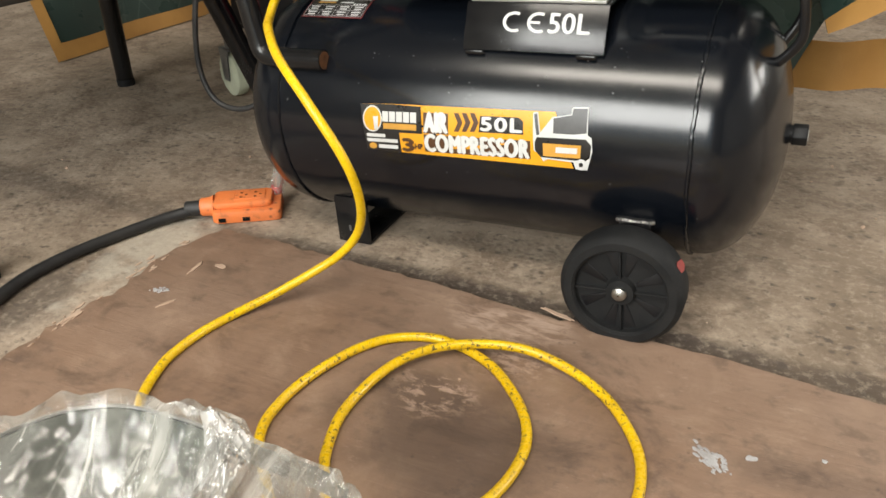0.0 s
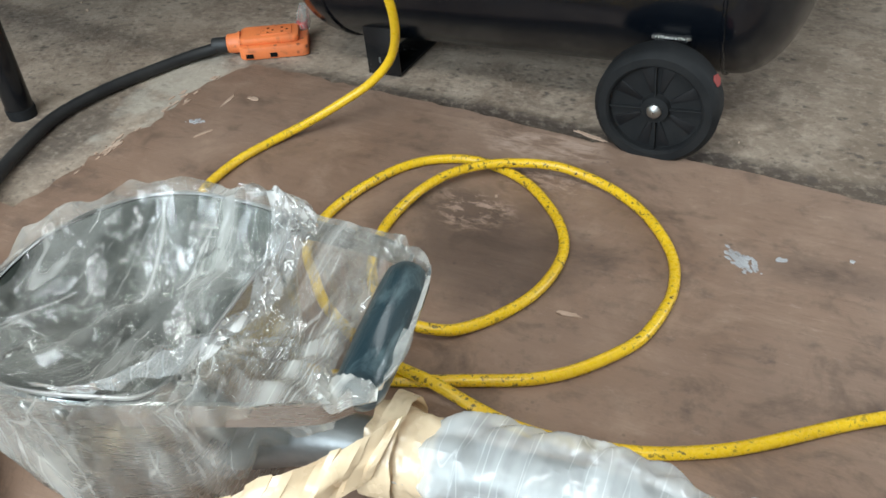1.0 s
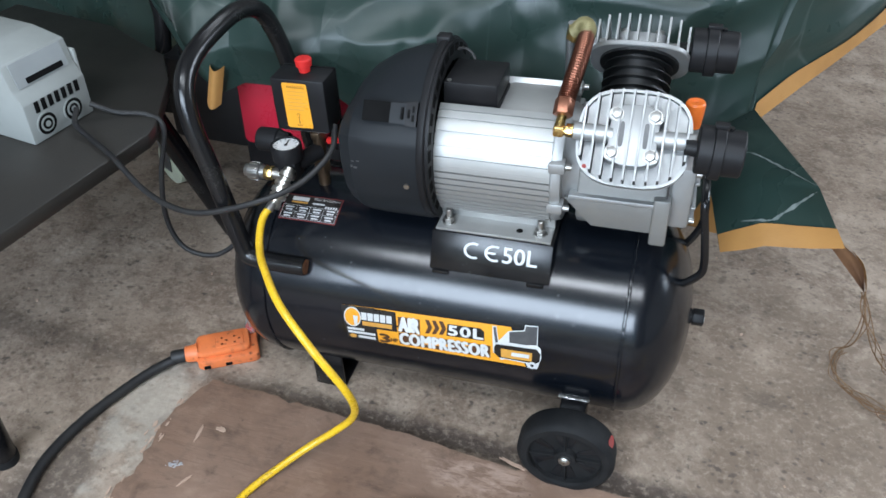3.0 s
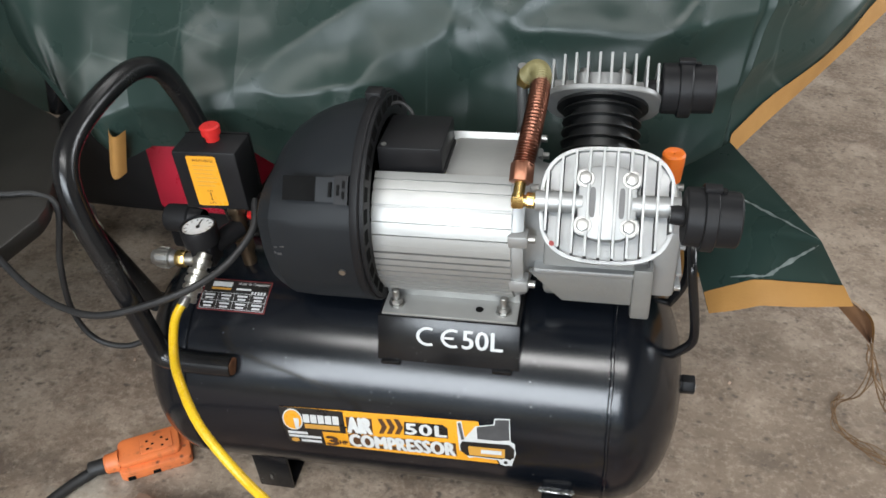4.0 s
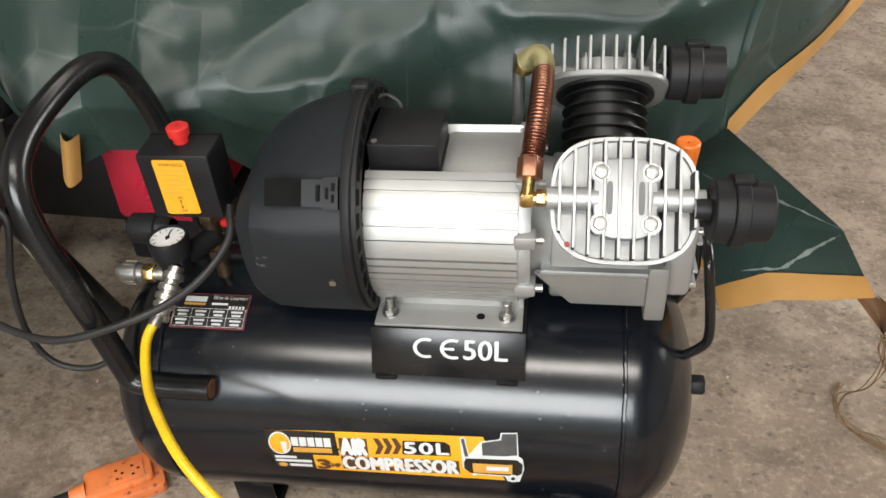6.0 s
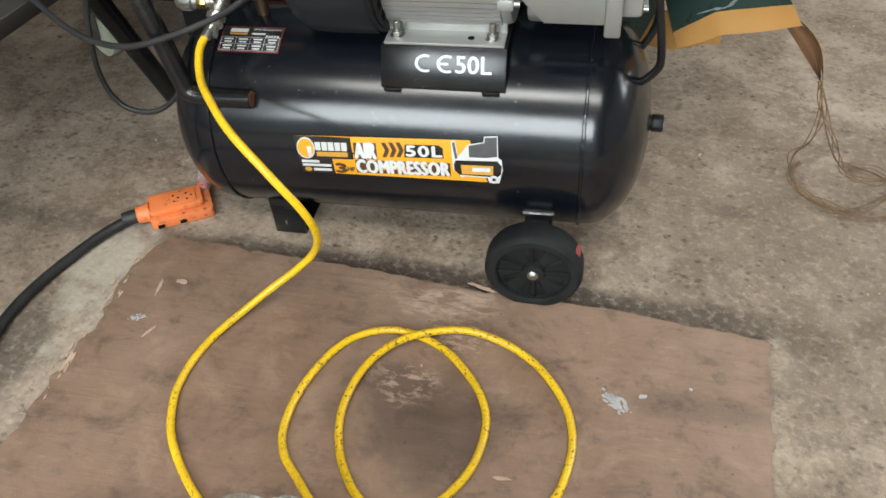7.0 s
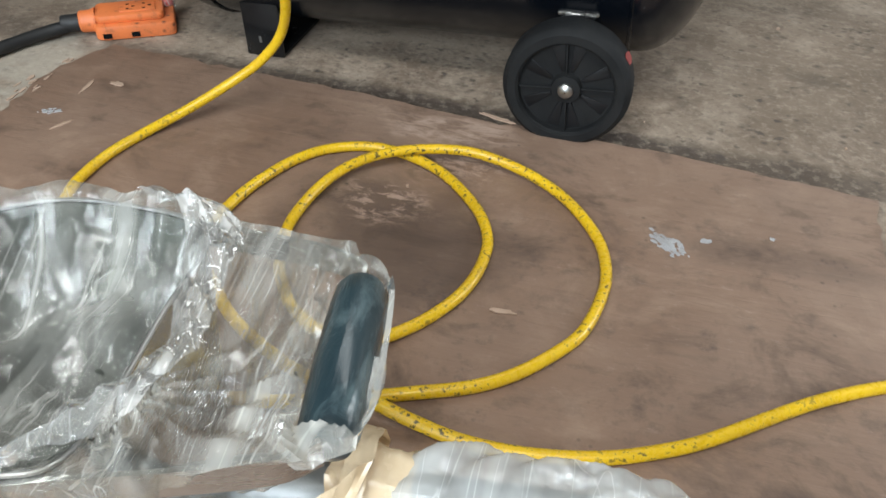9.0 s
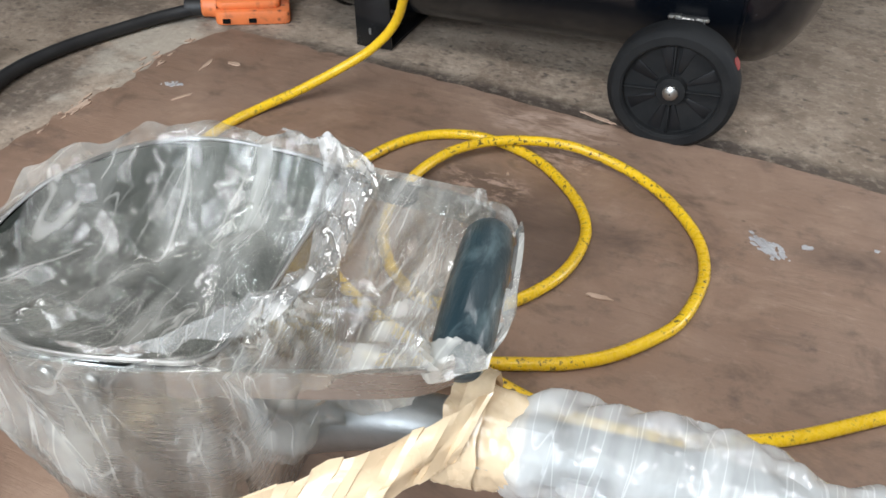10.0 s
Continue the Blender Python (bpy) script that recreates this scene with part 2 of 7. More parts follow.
def plastic_film(name, lo, hi, tint, even, folds=1.0, depth=0.0085):
    """Crumpled clear film: lo and hi are how milky it is between and on its folds, painted glints included, even how
    evenly.
    """
    m = Nodes(name)
    m.tree.nodes.remove(m.bsdf)
    warp = m.node("ShaderNodeTexNoise", Scale=11.0, Detail=3.0)
    m.put(warp.inputs["Vector"], m.co)

    def bent(amount, scale, rot):
        """Warped, stretched and turned places, for folds that run one way."""
        n = m.node("ShaderNodeVectorMath")
        n.operation = "MULTIPLY_ADD"
        m.put(n.inputs[0], warp.outputs["Color"])
        n.inputs[1].default_value = (amount, amount, amount)
        m.put(n.inputs[2], m.co)
        k = m.node("ShaderNodeMapping")
        m.put(k.inputs["Vector"], n.outputs[0])
        k.inputs["Rotation"].default_value = rot
        k.inputs["Scale"].default_value = scale
        return k.outputs[0]

    big = m.cells(34, bent(0.04, (1.0, 0.6, 0.5), (0.2, 0.1, 0.6)), "DISTANCE_TO_EDGE")
    height, lines = m.calc("MULTIPLY", big, 0.8), 0.0
    for k, (size, turn) in enumerate(((42, (0.2, 0.5, 0.65)), (52, (0.3, 0.2, -0.55)), (40, (0.5, 0.3, 1.75)), (46, (0.1, 0.4, 0.05)))):
        n = m.noise(size, 0.6, 0.5, bent(0.004, (1.0, 0.085, 0.12), turn))
        ridge = m.calc("ABSOLUTE", m.calc("SUBTRACT", n, 0.5))
        height = m.calc("ADD", height, m.calc("MULTIPLY", ridge, 1.7 * folds))
        # thin white crease lines: milky folds, and painted stand-ins for sharp glints
        line = m.calc("MULTIPLY", m.ramp(ridge, 0.001, 0.008, 1.0, 0.0), m.ramp(m.noise(16 + 4 * k, 3), 0.42, 0.54))
        lines = m.calc("ADD", line, lines)
    fine = m.noise(90, 5, 0.65, bent(0.03, (1.0, 0.4, 0.5), (0.0, 0.2, 0.9)), 1.2)
    height = m.calc("ADD", height, m.calc("MULTIPLY", fine, 0.20))
    h = m.node("ShaderNodeBump", Strength=1.0, Distance=depth, Height=height)
    gloss = m.node("ShaderNodeBsdfGlossy", Roughness=0.09, Normal=h.outputs[0])
    gloss.inputs["Color"].default_value = (1, 1, 1, 1)
    milk = m.node("ShaderNodeBsdfTranslucent")
    milk.inputs["Color"].default_value = rgba(tint)
    white = m.node("ShaderNodeBsdfDiffuse")
    white.inputs["Color"].default_value = rgba(tint)
    clear = m.node("ShaderNodeBsdfTransparent")
    clear.inputs["Color"].default_value = (0.98, 0.98, 0.965, 1)

    def both(fac, a, b):
        n = m.tree.nodes.new("ShaderNodeMixShader")
        m.put(n.inputs[0], fac)
        m.tree.links.new(a, n.inputs[1])
        m.tree.links.new(b, n.inputs[2])
        return n.outputs[0]

    haze = both(0.85, milk.outputs[0], white.outputs[0])
    cloud = m.ramp(m.noise(13, 5, 0.6, bent(0.05, (1.0, 0.5, 0.5), (0, 0, 0.5))), 0.44, 0.62)
    streaks = m.calc("MAXIMUM", m.ramp(m.noise(34, 2, 0.5, bent(0.004, (1.0, 0.12, 0.2), (0.2, 0.3, 0.9))), 0.54, 0.68), m.ramp(m.noise(30, 2, 0.5, bent(0.004, (1.0, 0.14, 0.2), (0.3, 0.1, -0.7))), 0.55, 0.68))
    amount = m.calc("ADD", m.calc("MULTIPLY", lines, 0.30 * folds), m.calc("ADD", m.calc("MULTIPLY", cloud, 0.30), m.calc("MULTIPLY", streaks, 0.34)))
    amount = m.ramp(m.calc("ADD", amount, even), 0.0, 1.0, lo, hi)
    body = both(amount, clear.outputs[0], haze)
    fres = m.node("ShaderNodeFresnel", IOR=1.5, Normal=h.outputs[0])
    shine = m.calc("ADD", m.calc("MULTIPLY", fres.outputs[0], 0.6), 0.012)
    m.tree.links.new(both(shine, body, gloss.outputs[0]), m.out.inputs[0])
    return m.mat


def steel(name, a, b, rough, turn=(1, 1, 1), bump=0.15, metal=1.0):
    """Bare metal with a drawn or cast grain."""
    m = Nodes(name)
    grain = m.noise(60, 5, 0.6, m.stretched(*turn))
    spots = m.noise(14, 4)
    m.set(Base_Color=m.mix(m.ramp(spots, 0.35, 0.7), a, b), Metallic=metal, Roughness=m.ramp(m.calc("ADD", m.calc("MULTIPLY", grain, 0.5), m.calc("MULTIPLY", spots, 0.5)), 0.3, 0.7, rough - 0.09, rough + 0.12))
    m.bump(grain, bump, 0.0008)
    return m.mat


def grimy_plastic():
    m = Nodes("grimy_orange_plastic")
    spots = m.calc("MULTIPLY", m.ramp(m.cells(75), 0.10, 0.26, 1.0, 0.0), m.ramp(m.noise(30, 3), 0.42, 0.55))
    smear = m.ramp(m.noise(55, 6, 0.7), 0.55, 0.72, 0.0, 0.75)
    col = m.mix(m.ramp(m.noise(30, 4), 0.35, 0.7), (0.76, 0.20, 0.055), (0.60, 0.165, 0.055))
    col = m.mix(smear, col, (0.20, 0.075, 0.035))
    col = m.mix(m.calc("MULTIPLY", spots, 0.8), col, (0.05, 0.025, 0.018))
    m.set(Base_Color=col, Roughness=0.5)
    m.bump(m.noise(200, 3), 0.2, 0.001)
    return m.mat


def wrapped_grip():
    """Blue-black rubber under tight clear film."""
    m = Nodes("film_wrapped_grip")
    # pale streaks paint the tight film's glints into the colour
    pale = m.ramp(m.noise(60, 6, 0.65, m.stretched(1.0, 0.35, 1.0, 0.5), 0.8), 0.50, 0.72, 0.0, 0.55)
    col = m.mix(m.ramp(m.noise(25, 4), 0.35, 0.7), (0.010, 0.026, 0.034), (0.022, 0.042, 0.050))
    col = m.mix(pale, col, (0.20, 0.27, 0.28))
    m.set(Base_Color=col, Roughness=0.4, Coat_Weight=0.8, Coat_Roughness=0.12)
    m.bump(m.noise(70, 4, 0.6, m.stretched(1.0, 0.3, 1.0, 0.4), 0.6), 0.6, 0.003)
    return m.mat


def tank_paint():
    m = Nodes("black_gloss_paint")
    peel = m.noise(160, 2)
    wave = m.noise(9, 3, 0.5, m.stretched(0.6, 1, 1))
    dust = m.calc("MULTIPLY", m.ramp(m.noise(22, 6, 0.7), 0.5, 0.75), 0.12)
    m.set(Base_Color=m.mix(m.calc("MULTIPLY", dust, 0.35), (0.0036, 0.0049, 0.0075), (0.05, 0.052, 0.055)), Roughness=m.ramp(m.noise(14, 5, 0.6, m.stretched(0.4, 1, 1)), 0.3, 0.7, 0.15, 0.23), Specular_IOR_Level=0.54)
    m.bump(m.calc("ADD", m.calc("MULTIPLY", peel, 0.03), wave), 0.05, 0.004)
    return m.mat


MAT = {
    "concrete": concrete(),
    "ply": plywood("stained_plywood", 0.10),
    "ply2": plywood("stained_plywood_old", -0.05),
    "ply_edge": plain("plywood_edge", (0.17, 0.11, 0.075), (0.30, 0.21, 0.15), 0.8, 0, 60, 0.4),
    "hose": hose_yellow(),
    "tarp": tarp_cloth(),
    "hem": plain("ochre_webbing", (0.40, 0.205, 0.052), (0.32, 0.16, 0.042), 0.7, 0, 12, 0.35, 0.08, 0.0015, 420),
    "hem_in": plain("brown_tarp_lining", (0.22, 0.115, 0.055), (0.16, 0.085, 0.045), 0.75, 0, 14, 0.3),
    "film": plastic_film("clear_plastic_film", 0.065, 0.72, (0.96, 0.94, 0.87), 0.0, 1.0, 0.0042),
    "film_folded": plastic_film("folded_plastic_film", 0.15, 0.70, (0.92, 0.92, 0.90), 0.05, 1.0, 0.0030),
    "film_thin": plastic_film("thin_clear_film", 0.02, 0.30, (0.80, 0.83, 0.78), 0.0, 1.0, 0.0030),
    "film_milky": plastic_film("milky_plastic_film", 0.30, 0.92, (0.88, 0.90, 0.89), 0.06, 1.0, 0.0035),
    "tank": tank_paint(),
    "barrel": plain("satin_black_casting", (0.006, 0.0065, 0.007), (0.011, 0.0115, 0.012), 0.40, 0, 20, 0.1, 0.08),
    "black_tube": plain("black_enamel_tube", (0.006, 0.006, 0.007), (0.012, 0.012, 0.012), 0.22, 0, 20, 0.05, 0.08),
    "black_plastic": plain("black_abs_plastic", (0.008, 0.008, 0.009), (0.015, 0.015, 0.016), 0.46, 0, 14, 0.25, 0.08, 0.0004, 900),
    # fin aluminium with its shade put into the colour
    "fin_shade": plain("shaded_fin_side", (0.016, 0.017, 0.017), (0.030, 0.031, 0.031), 0.6, 0.0, 20, 0.15),
    "olive_brass": steel("dull_olive_sleeve", (0.24, 0.21, 0.085), (0.17, 0.15, 0.07), 0.45, (1, 1, 1), 0.15, 0.3),
    "shroud": plain("grey_black_fan_plastic", (0.011, 0.0128, 0.0150), (0.015, 0.0172, 0.0195), 0.50, 0, 10, 0.2, 0.07, 0.0004, 900),
    "rubber": plain("wheel_rubber", (0.007, 0.0076, 0.0085), (0.016, 0.0162, 0.0165), 0.72, 0, 26, 0.35, 0.1),
    "cable": plain("cable_rubber", (0.009, 0.009, 0.010), (0.022, 0.021, 0.020), 0.55, 0, 30, 0.3),
    "alu_fin": steel("extruded_aluminium", (0.42, 0.42, 0.405), (0.36, 0.36, 0.348), 0.42, (0.6, 9, 9), 0.15, 0.6),
    "alu_cast": steel("cast_aluminium", (0.44, 0.445, 0.44), (0.36, 0.365, 0.36), 0.50, (1, 1, 1), 0.3, 0.7),
    "alu_dark": plain("grey_painted_casting", (0.30, 0.30, 0.285), (0.25, 0.25, 0.24), 0.45, 0.55, 14, 0.25),
    # darker grey for slots and the split line, standing in for their shade
    "head_gap": plain("dark_cast_recess", (0.10, 0.10, 0.10), (0.15, 0.15, 0.15), 0.5, 0.6, 22, 0.3),
    "zinc": steel("zinc_plated_steel", (0.46, 0.455, 0.44), (0.36, 0.355, 0.34), 0.38),
    "chrome": steel("nickel_fitting", (0.56, 0.55, 0.51), (0.42, 0.40, 0.36), 0.36),
    "brass": steel("brass_fitting", (0.72, 0.52, 0.20), (0.58, 0.39, 0.14), 0.26),
    "copper": steel("lacquered_copper_hose", (0.21, 0.085, 0.055), (0.16, 0.075, 0.05), 0.36),
    "bronze": plain("dull_bronze", (0.15, 0.105, 0.065), (0.095, 0.066, 0.042), 0.42, 0.8, 40, 0.1),
    "copper_nut": plain("copper_coloured_nut", (0.34, 0.15, 0.09), (0.25, 0.11, 0.07), 0.4, 0.8, 40, 0.1),
    "white": plain("white_print", (0.62, 0.63, 0.62), (0.55, 0.56, 0.55), 0.45, 0, 60, 0),
    "print_grey": plain("silver_print", (0.62, 0.63, 0.63), (0.55, 0.56, 0.56), 0.4, 0, 60, 0),
    "label_orange": plain("label_orange", (0.80, 0.36, 0.022), (0.74, 0.33, 0.022), 0.32, 0, 40, 0.03),
    "label_gold": plain("label_gold", (0.62, 0.33, 0.06), (0.52, 0.26, 0.045), 0.35, 0, 40, 0.03),
    "label_black": plain("label_black", (0.012, 0.011, 0.010), (0.018, 0.016, 0.015), 0.32, 0, 40, 0.03),
    "label_brown": plain("label_brown", (0.085, 0.038, 0.016), (0.075, 0.034, 0.016), 0.34, 0, 40, 0.03),
    "label_grey": plain("label_grey", (0.05, 0.05, 0.052), (0.075, 0.075, 0.076), 0.4, 0, 60, 0.03),
    "plate_red": plain("plate_red_border", (0.22, 0.03, 0.03), (0.16, 0.025, 0.025), 0.35, 0, 60, 0.03),
    "red": plain("red_plastic_button", (0.62, 0.025, 0.022), (0.52, 0.022, 0.02), 0.35, 0, 30, 0.05),
    "red_paint": plain("crimson_paint", (0.42, 0.012, 0.035), (0.34, 0.012, 0.03), 0.3, 0, 12, 0.06),
    "orange_cap": plain("orange_plastic_cap", (0.86, 0.19, 0.02), (0.78, 0.16, 0.018), 0.4, 0, 40, 0.05),
    "socket": grimy_plastic(),
    "rust": plain("rusty_tube_bore", (0.20, 0.085, 0.035), (0.10, 0.045, 0.022), 0.85, 0, 120, 0.3),
    "worn_fold": plain("whitened_fold", (0.20, 0.23, 0.22), (0.10, 0.125, 0.118), 0.5, 0, 90, 0.3),
    # near-black surfaces stand in for the shade inside holes, slots and seams
    "dark_hole": plain("dark_recess", (0.006, 0.006, 0.006), (0.01, 0.01, 0.01), 0.8, 0, 40, 0),
    "gauge_face": plain("gauge_dial", (0.72, 0.73, 0.73), (0.66, 0.67, 0.67), 0.3, 0, 60, 0),
    "tape": plain("tan_packing_tape", (0.72, 0.57, 0.38), (0.62, 0.47, 0.30), 0.25, 0, 30, 0.35, 0.1, 0.002, 60),
    "hopper": steel("stainless_sheet", (0.62, 0.63, 0.62), (0.50, 0.51, 0.50), 0.24, (1, 1, 6)),
    "hopper_in": plain("dark_grey_green_steel", (0.030, 0.038, 0.030), (0.075, 0.088, 0.070), 0.6, 0.1, 20, 0.4, 0.12, 0.002),
    "grip": wrapped_grip(),
    "table_top": plain("dark_laminate", (0.034, 0.031, 0.027), (0.020, 0.019, 0.0175), 0.42, 0, 5, 0.25, 0.12),
    "caster": plain("cream_nylon", (0.62, 0.66, 0.50), (0.52, 0.55, 0.42), 0.5, 0, 30, 0.1),
    "fork": plain("galvanised_fork", (0.28, 0.29, 0.29), (0.20, 0.20, 0.20), 0.45, 0.8, 24, 0.2),
    "drive_grey": plain("pale_grey_housing", (0.31, 0.325, 0.31), (0.26, 0.275, 0.26), 0.5, 0, 10, 0.12),
    "drive_blue": plain("dull_blue_grey_panel", (0.34, 0.36, 0.36), (0.28, 0.30, 0.30), 0.45, 0, 10, 0.1),
    "paint_white": plain("dried_white_paint", (0.44, 0.44, 0.45), (0.30, 0.285, 0.28), 0.7, 0, 60, 0.4),
    "wood_chip": plain("pale_wood_chip", (0.50, 0.36, 0.27), (0.40, 0.28, 0.2), 0.8, 0, 60, 0.4),
    "cord": plain("brown_cord", (0.20, 0.12, 0.06), (0.14, 0.08, 0.04), 0.85, 0, 60, 0.5),
    # wall and ceiling tones set how much light the unseen room returns
    "wall": plain("grey_wall_plaster", (0.40, 0.38, 0.35), (0.30, 0.287, 0.262), 0.85, 0, 3, 0.4),
    "ceiling": plain("ceiling_board", (0.22, 0.21, 0.195), (0.16, 0.153, 0.142), 0.85, 0, 3, 0.2),
    "red_mark": plain("red_crayon", (0.42, 0.06, 0.05), (0.25, 0.05, 0.045), 0.75, 0, 60, 0.2),
}
MAT["dark_hole"].node_tree.nodes["Principled BSDF"].inputs["Specular IOR Level"].default_value = 0.05
for _name, _spec in (("black_plastic", 0.22), ("black_tube", 0.4), ("rubber", 0.25), ("shroud", 0.24), ("table_top", 0.5)):
    MAT[_name].node_tree.nodes["Principled BSDF"].inputs["Specular IOR Level"].default_value = _spec

# ---- building helpers ----


class Geo:
    """Points and faces gathered for one mesh."""

    def __init__(self):
        self.v, self.f = [], []

    def add(self, verts, faces, m=None):
        n = len(self.v)
        self.v += [tuple(m @ Vector(p)) if m is not None else tuple(p) for p in verts]
        self.f += [tuple(i + n for i in face) for face in faces]
        return self

    def box(self, x0, x1, y0, y1, z0, z1, bevel=0.0, m=None, segments=2):
        bm = bmesh.new()
        bmesh.ops.create_cube(bm, size=1.0)
        for v in bm.verts:
            v.co = ((x0 + x1) / 2 + v.co.x * (x1 - x0), (y0 + y1) / 2 + v.co.y * (y1 - y0), (z0 + z1) / 2 + v.co.z * (z1 - z0))
        if bevel:
            bmesh.ops.bevel(bm, geom=bm.edges[:], offset=bevel, segments=segments, affect="EDGES", profile=0.5)
        return self.take(bm, m)

    def take(self, bm, m=None):
        bm.verts.index_update()
        self.add([v.co.copy() for v in bm.verts], [[v.index for v in f.verts] for f in bm.faces], m)
        bm.free()
        return self

    def lathe(self, profile, segs=32, m=None, caps=True):
        """A profile of (along, radius) turned round the x axis."""
        verts, faces = [], []
        for x, r in profile:
            verts += [(x, r * math.cos(2 * math.pi * k / segs), r * math.sin(2 * math.pi * k / segs)) for k in range(segs)]
        for i in range(len(profile) - 1):
            for k in range(segs):
                a, b = i * segs + k, i * segs + (k + 1) % segs
                faces.append((a, b, b + segs, a + segs))
        if caps:
            faces.append(tuple(range(segs))[::-1])
            faces.append(tuple(range((len(profile) - 1) * segs, len(profile) * segs)))
        return self.add(verts, faces, m)

    def rod(self, p, q, r, segs=16, r2=None, chamfer=0.0):
        p, q = Vector(p), Vector(q)
        m = Matrix.Translation(p) @ (q - p).to_track_quat("X", "Z").to_matrix().to_4x4()
        n, r2 = (q - p).length, r if r2 is None else r2
        prof = [(0, r), (n, r2)] if not chamfer else [(0, r - chamfer), (chamfer, r), (n - chamfer, r2), (n, r2 - chamfer)]
        return self.lathe(prof, segs, m)

    def tube(self, pts, r, segs=12, steps=6, closed=False, caps=True):
        """A round tube along a smooth line through the points."""
        line = smooth_line(pts, steps)
        n = len(line)
        verts, faces = [], []
        t = (line[1] - line[0]).normalized()
        up = Vector((0, 0, 1)) if abs(t.z) < 0.9 else Vector((0, 1, 0))
        side = t.cross(up).normalized()
        for i in range(n):
            t2 = (line[min(i + 1, n - 1)] - line[max(i - 1, 0)]).normalized()
            side = (side - t2 * side.dot(t2)).normalized()
            other = t2.cross(side)
            rr = r(i / (n - 1)) if callable(r) else r
            verts += [line[i] + (side * math.cos(2 * math.pi * k / segs) + other * math.sin(2 * math.pi * k / segs)) * rr for k in range(segs)]
        for i in range(n - 1):
            for k in range(segs):
                a, b = i * segs + k, i * segs + (k + 1) % segs
                faces.append((a, b, b + segs, a + segs))
        if caps:
            faces.append(tuple(range(segs))[::-1])
            faces.append(tuple(range((n - 1) * segs, n * segs)))
        return self.add(verts, faces)

    def prism(self, outline, z0, z1, bevel=0.0, m=None, segments=2):
        """An outline in x, y raised from z0 to z1."""
        bm = bmesh.new()
        face = bm.faces.new([bm.verts.new((x, y, z0)) for x, y in outline])
        up = bmesh.ops.extrude_face_region(bm, geom=[face])
        bmesh.ops.translate(bm, verts=[g for g in up["geom"] if isinstance(g, bmesh.types.BMVert)], vec=(0, 0, z1 - z0))
        bmesh.ops.recalc_face_normals(bm, faces=bm.faces[:])
        if bevel:
            bmesh.ops.bevel(bm, geom=bm.edges[:], offset=bevel, segments=segments, affect="EDGES", profile=0.5)
        return self.take(bm, m)

    def sheet(self, fn, nu, nv):
        """A sheet of nu x nv squares through fn(u, v), both from 0 to 1."""
        verts = [fn(i / nu, j / nv) for j in range(nv + 1) for i in range(nu + 1)]
        faces = [(j * (nu + 1) + i, j * (nu + 1) + i + 1, (j + 1) * (nu + 1) + i + 1, (j + 1) * (nu + 1) + i) for j in range(nv) for i in range(nu)]
        return self.add(verts, faces)

    def mesh(self, name, material, sharp=35):
        me = bpy.data.meshes.new(name)
        me.from_pydata([tuple(p) for p in self.v], [], self.f)
        me.validate()
        bm = bmesh.new()
        bm.from_mesh(me)
        bmesh.ops.recalc_face_normals(bm, faces=bm.faces[:])
        bm.to_mesh(me)
        bm.free()
        me.polygons.foreach_set("use_smooth", [True] * len(me.polygons))
        me.set_sharp_from_angle(angle=radians(sharp))
        me.materials.append(material)
        return me


def smooth_line(pts, steps=6):
    """A Catmull-Rom line through the points."""
    p = [Vector(a) for a in pts]
    p = [p[0] * 2 - p[1]] + p + [p[-1] * 2 - p[-2]]
    out = []
    for i in range(1, len(p) - 2):
        for k in range(steps):
            t = k / steps
            a, b, c, d = p[i - 1], p[i], p[i + 1], p[i + 2]
            out.append(0.5 * ((2 * b) + (c - a) * t + (2 * a - 5 * b + 4 * c - d) * t * t + (3 * b - a - 3 * c + d) * t**3))
    out.append(p[-2])
    return out


def along(table, t):
    """A value from a table of (t, value), with straight lines between."""
    for (a, p), (b, q) in zip(table, table[1:]):
        if t <= b:
            k = 0 if b == a else max(0.0, min(1.0, (t - a) / (b - a)))
            k = k * k * (3 - 2 * k)
            return Vector(p).lerp(Vector(q), k) if hasattr(p, "__len__") else p + (q - p) * k
    return Vector(table[-1][1]) if hasattr(table[-1][1], "__len__") else table[-1][1]


def thing(name, label, category, m=None, group="", kind=""):
    ob = new(name)
    ob.empty_display_size = 0.05
    if m is not None:
        ob.matrix_world = m
    return tagged(ob, label, category, group, kind)


def part(name, geo, material, parent, label="", sharp=35):
    ob = new(name, geo.mesh(name, MAT[material], sharp))
    ob.parent = parent
    return tagged(ob, label)


def single(name, geo, material, label, category="", group="", kind="", sharp=35):
    return tagged(new(name, geo.mesh(name, MAT[material], sharp)), label, category, group, kind)


def letters(body, height, width=None, spacing=1.0, shear=0.0):
    """Flat letters of the built-in font as points and triangles, in x, y, from 0, 0."""
    cu = bpy.data.curves.new("letters", "FONT")
    cu.body, cu.size, cu.space_character, cu.shear, cu.resolution_u = body, 1.0, spacing, shear, 3
    ob = bpy.data.objects.new("letters", cu)
    me = ob.to_mesh()
    v = np.array([p.co[:2] for p in me.vertices])
    faces = [tuple(f.vertices) for f in me.polygons]
    ob.to_mesh_clear()
    bpy.data.objects.remove(ob)
    lo, hi = v.min(0), v.max(0)
    v = (v - lo) * (1.0, height / (hi[1] - lo[1]))
    v[:, 0] *= (width / (hi[0] - lo[0])) if width else height / (hi[1] - lo[1])
    return v, faces


def hexagon(r):
    return [(r * math.cos(math.pi * k / 3), r * math.sin(math.pi * k / 3)) for k in range(6)]


def disc(x, y, rx, ry=None, n=24):
    ry = rx if ry is None else ry
    return [(x + rx * math.cos(2 * math.pi * k / n), y + ry * math.sin(2 * math.pi * k / n)) for k in range(n)]


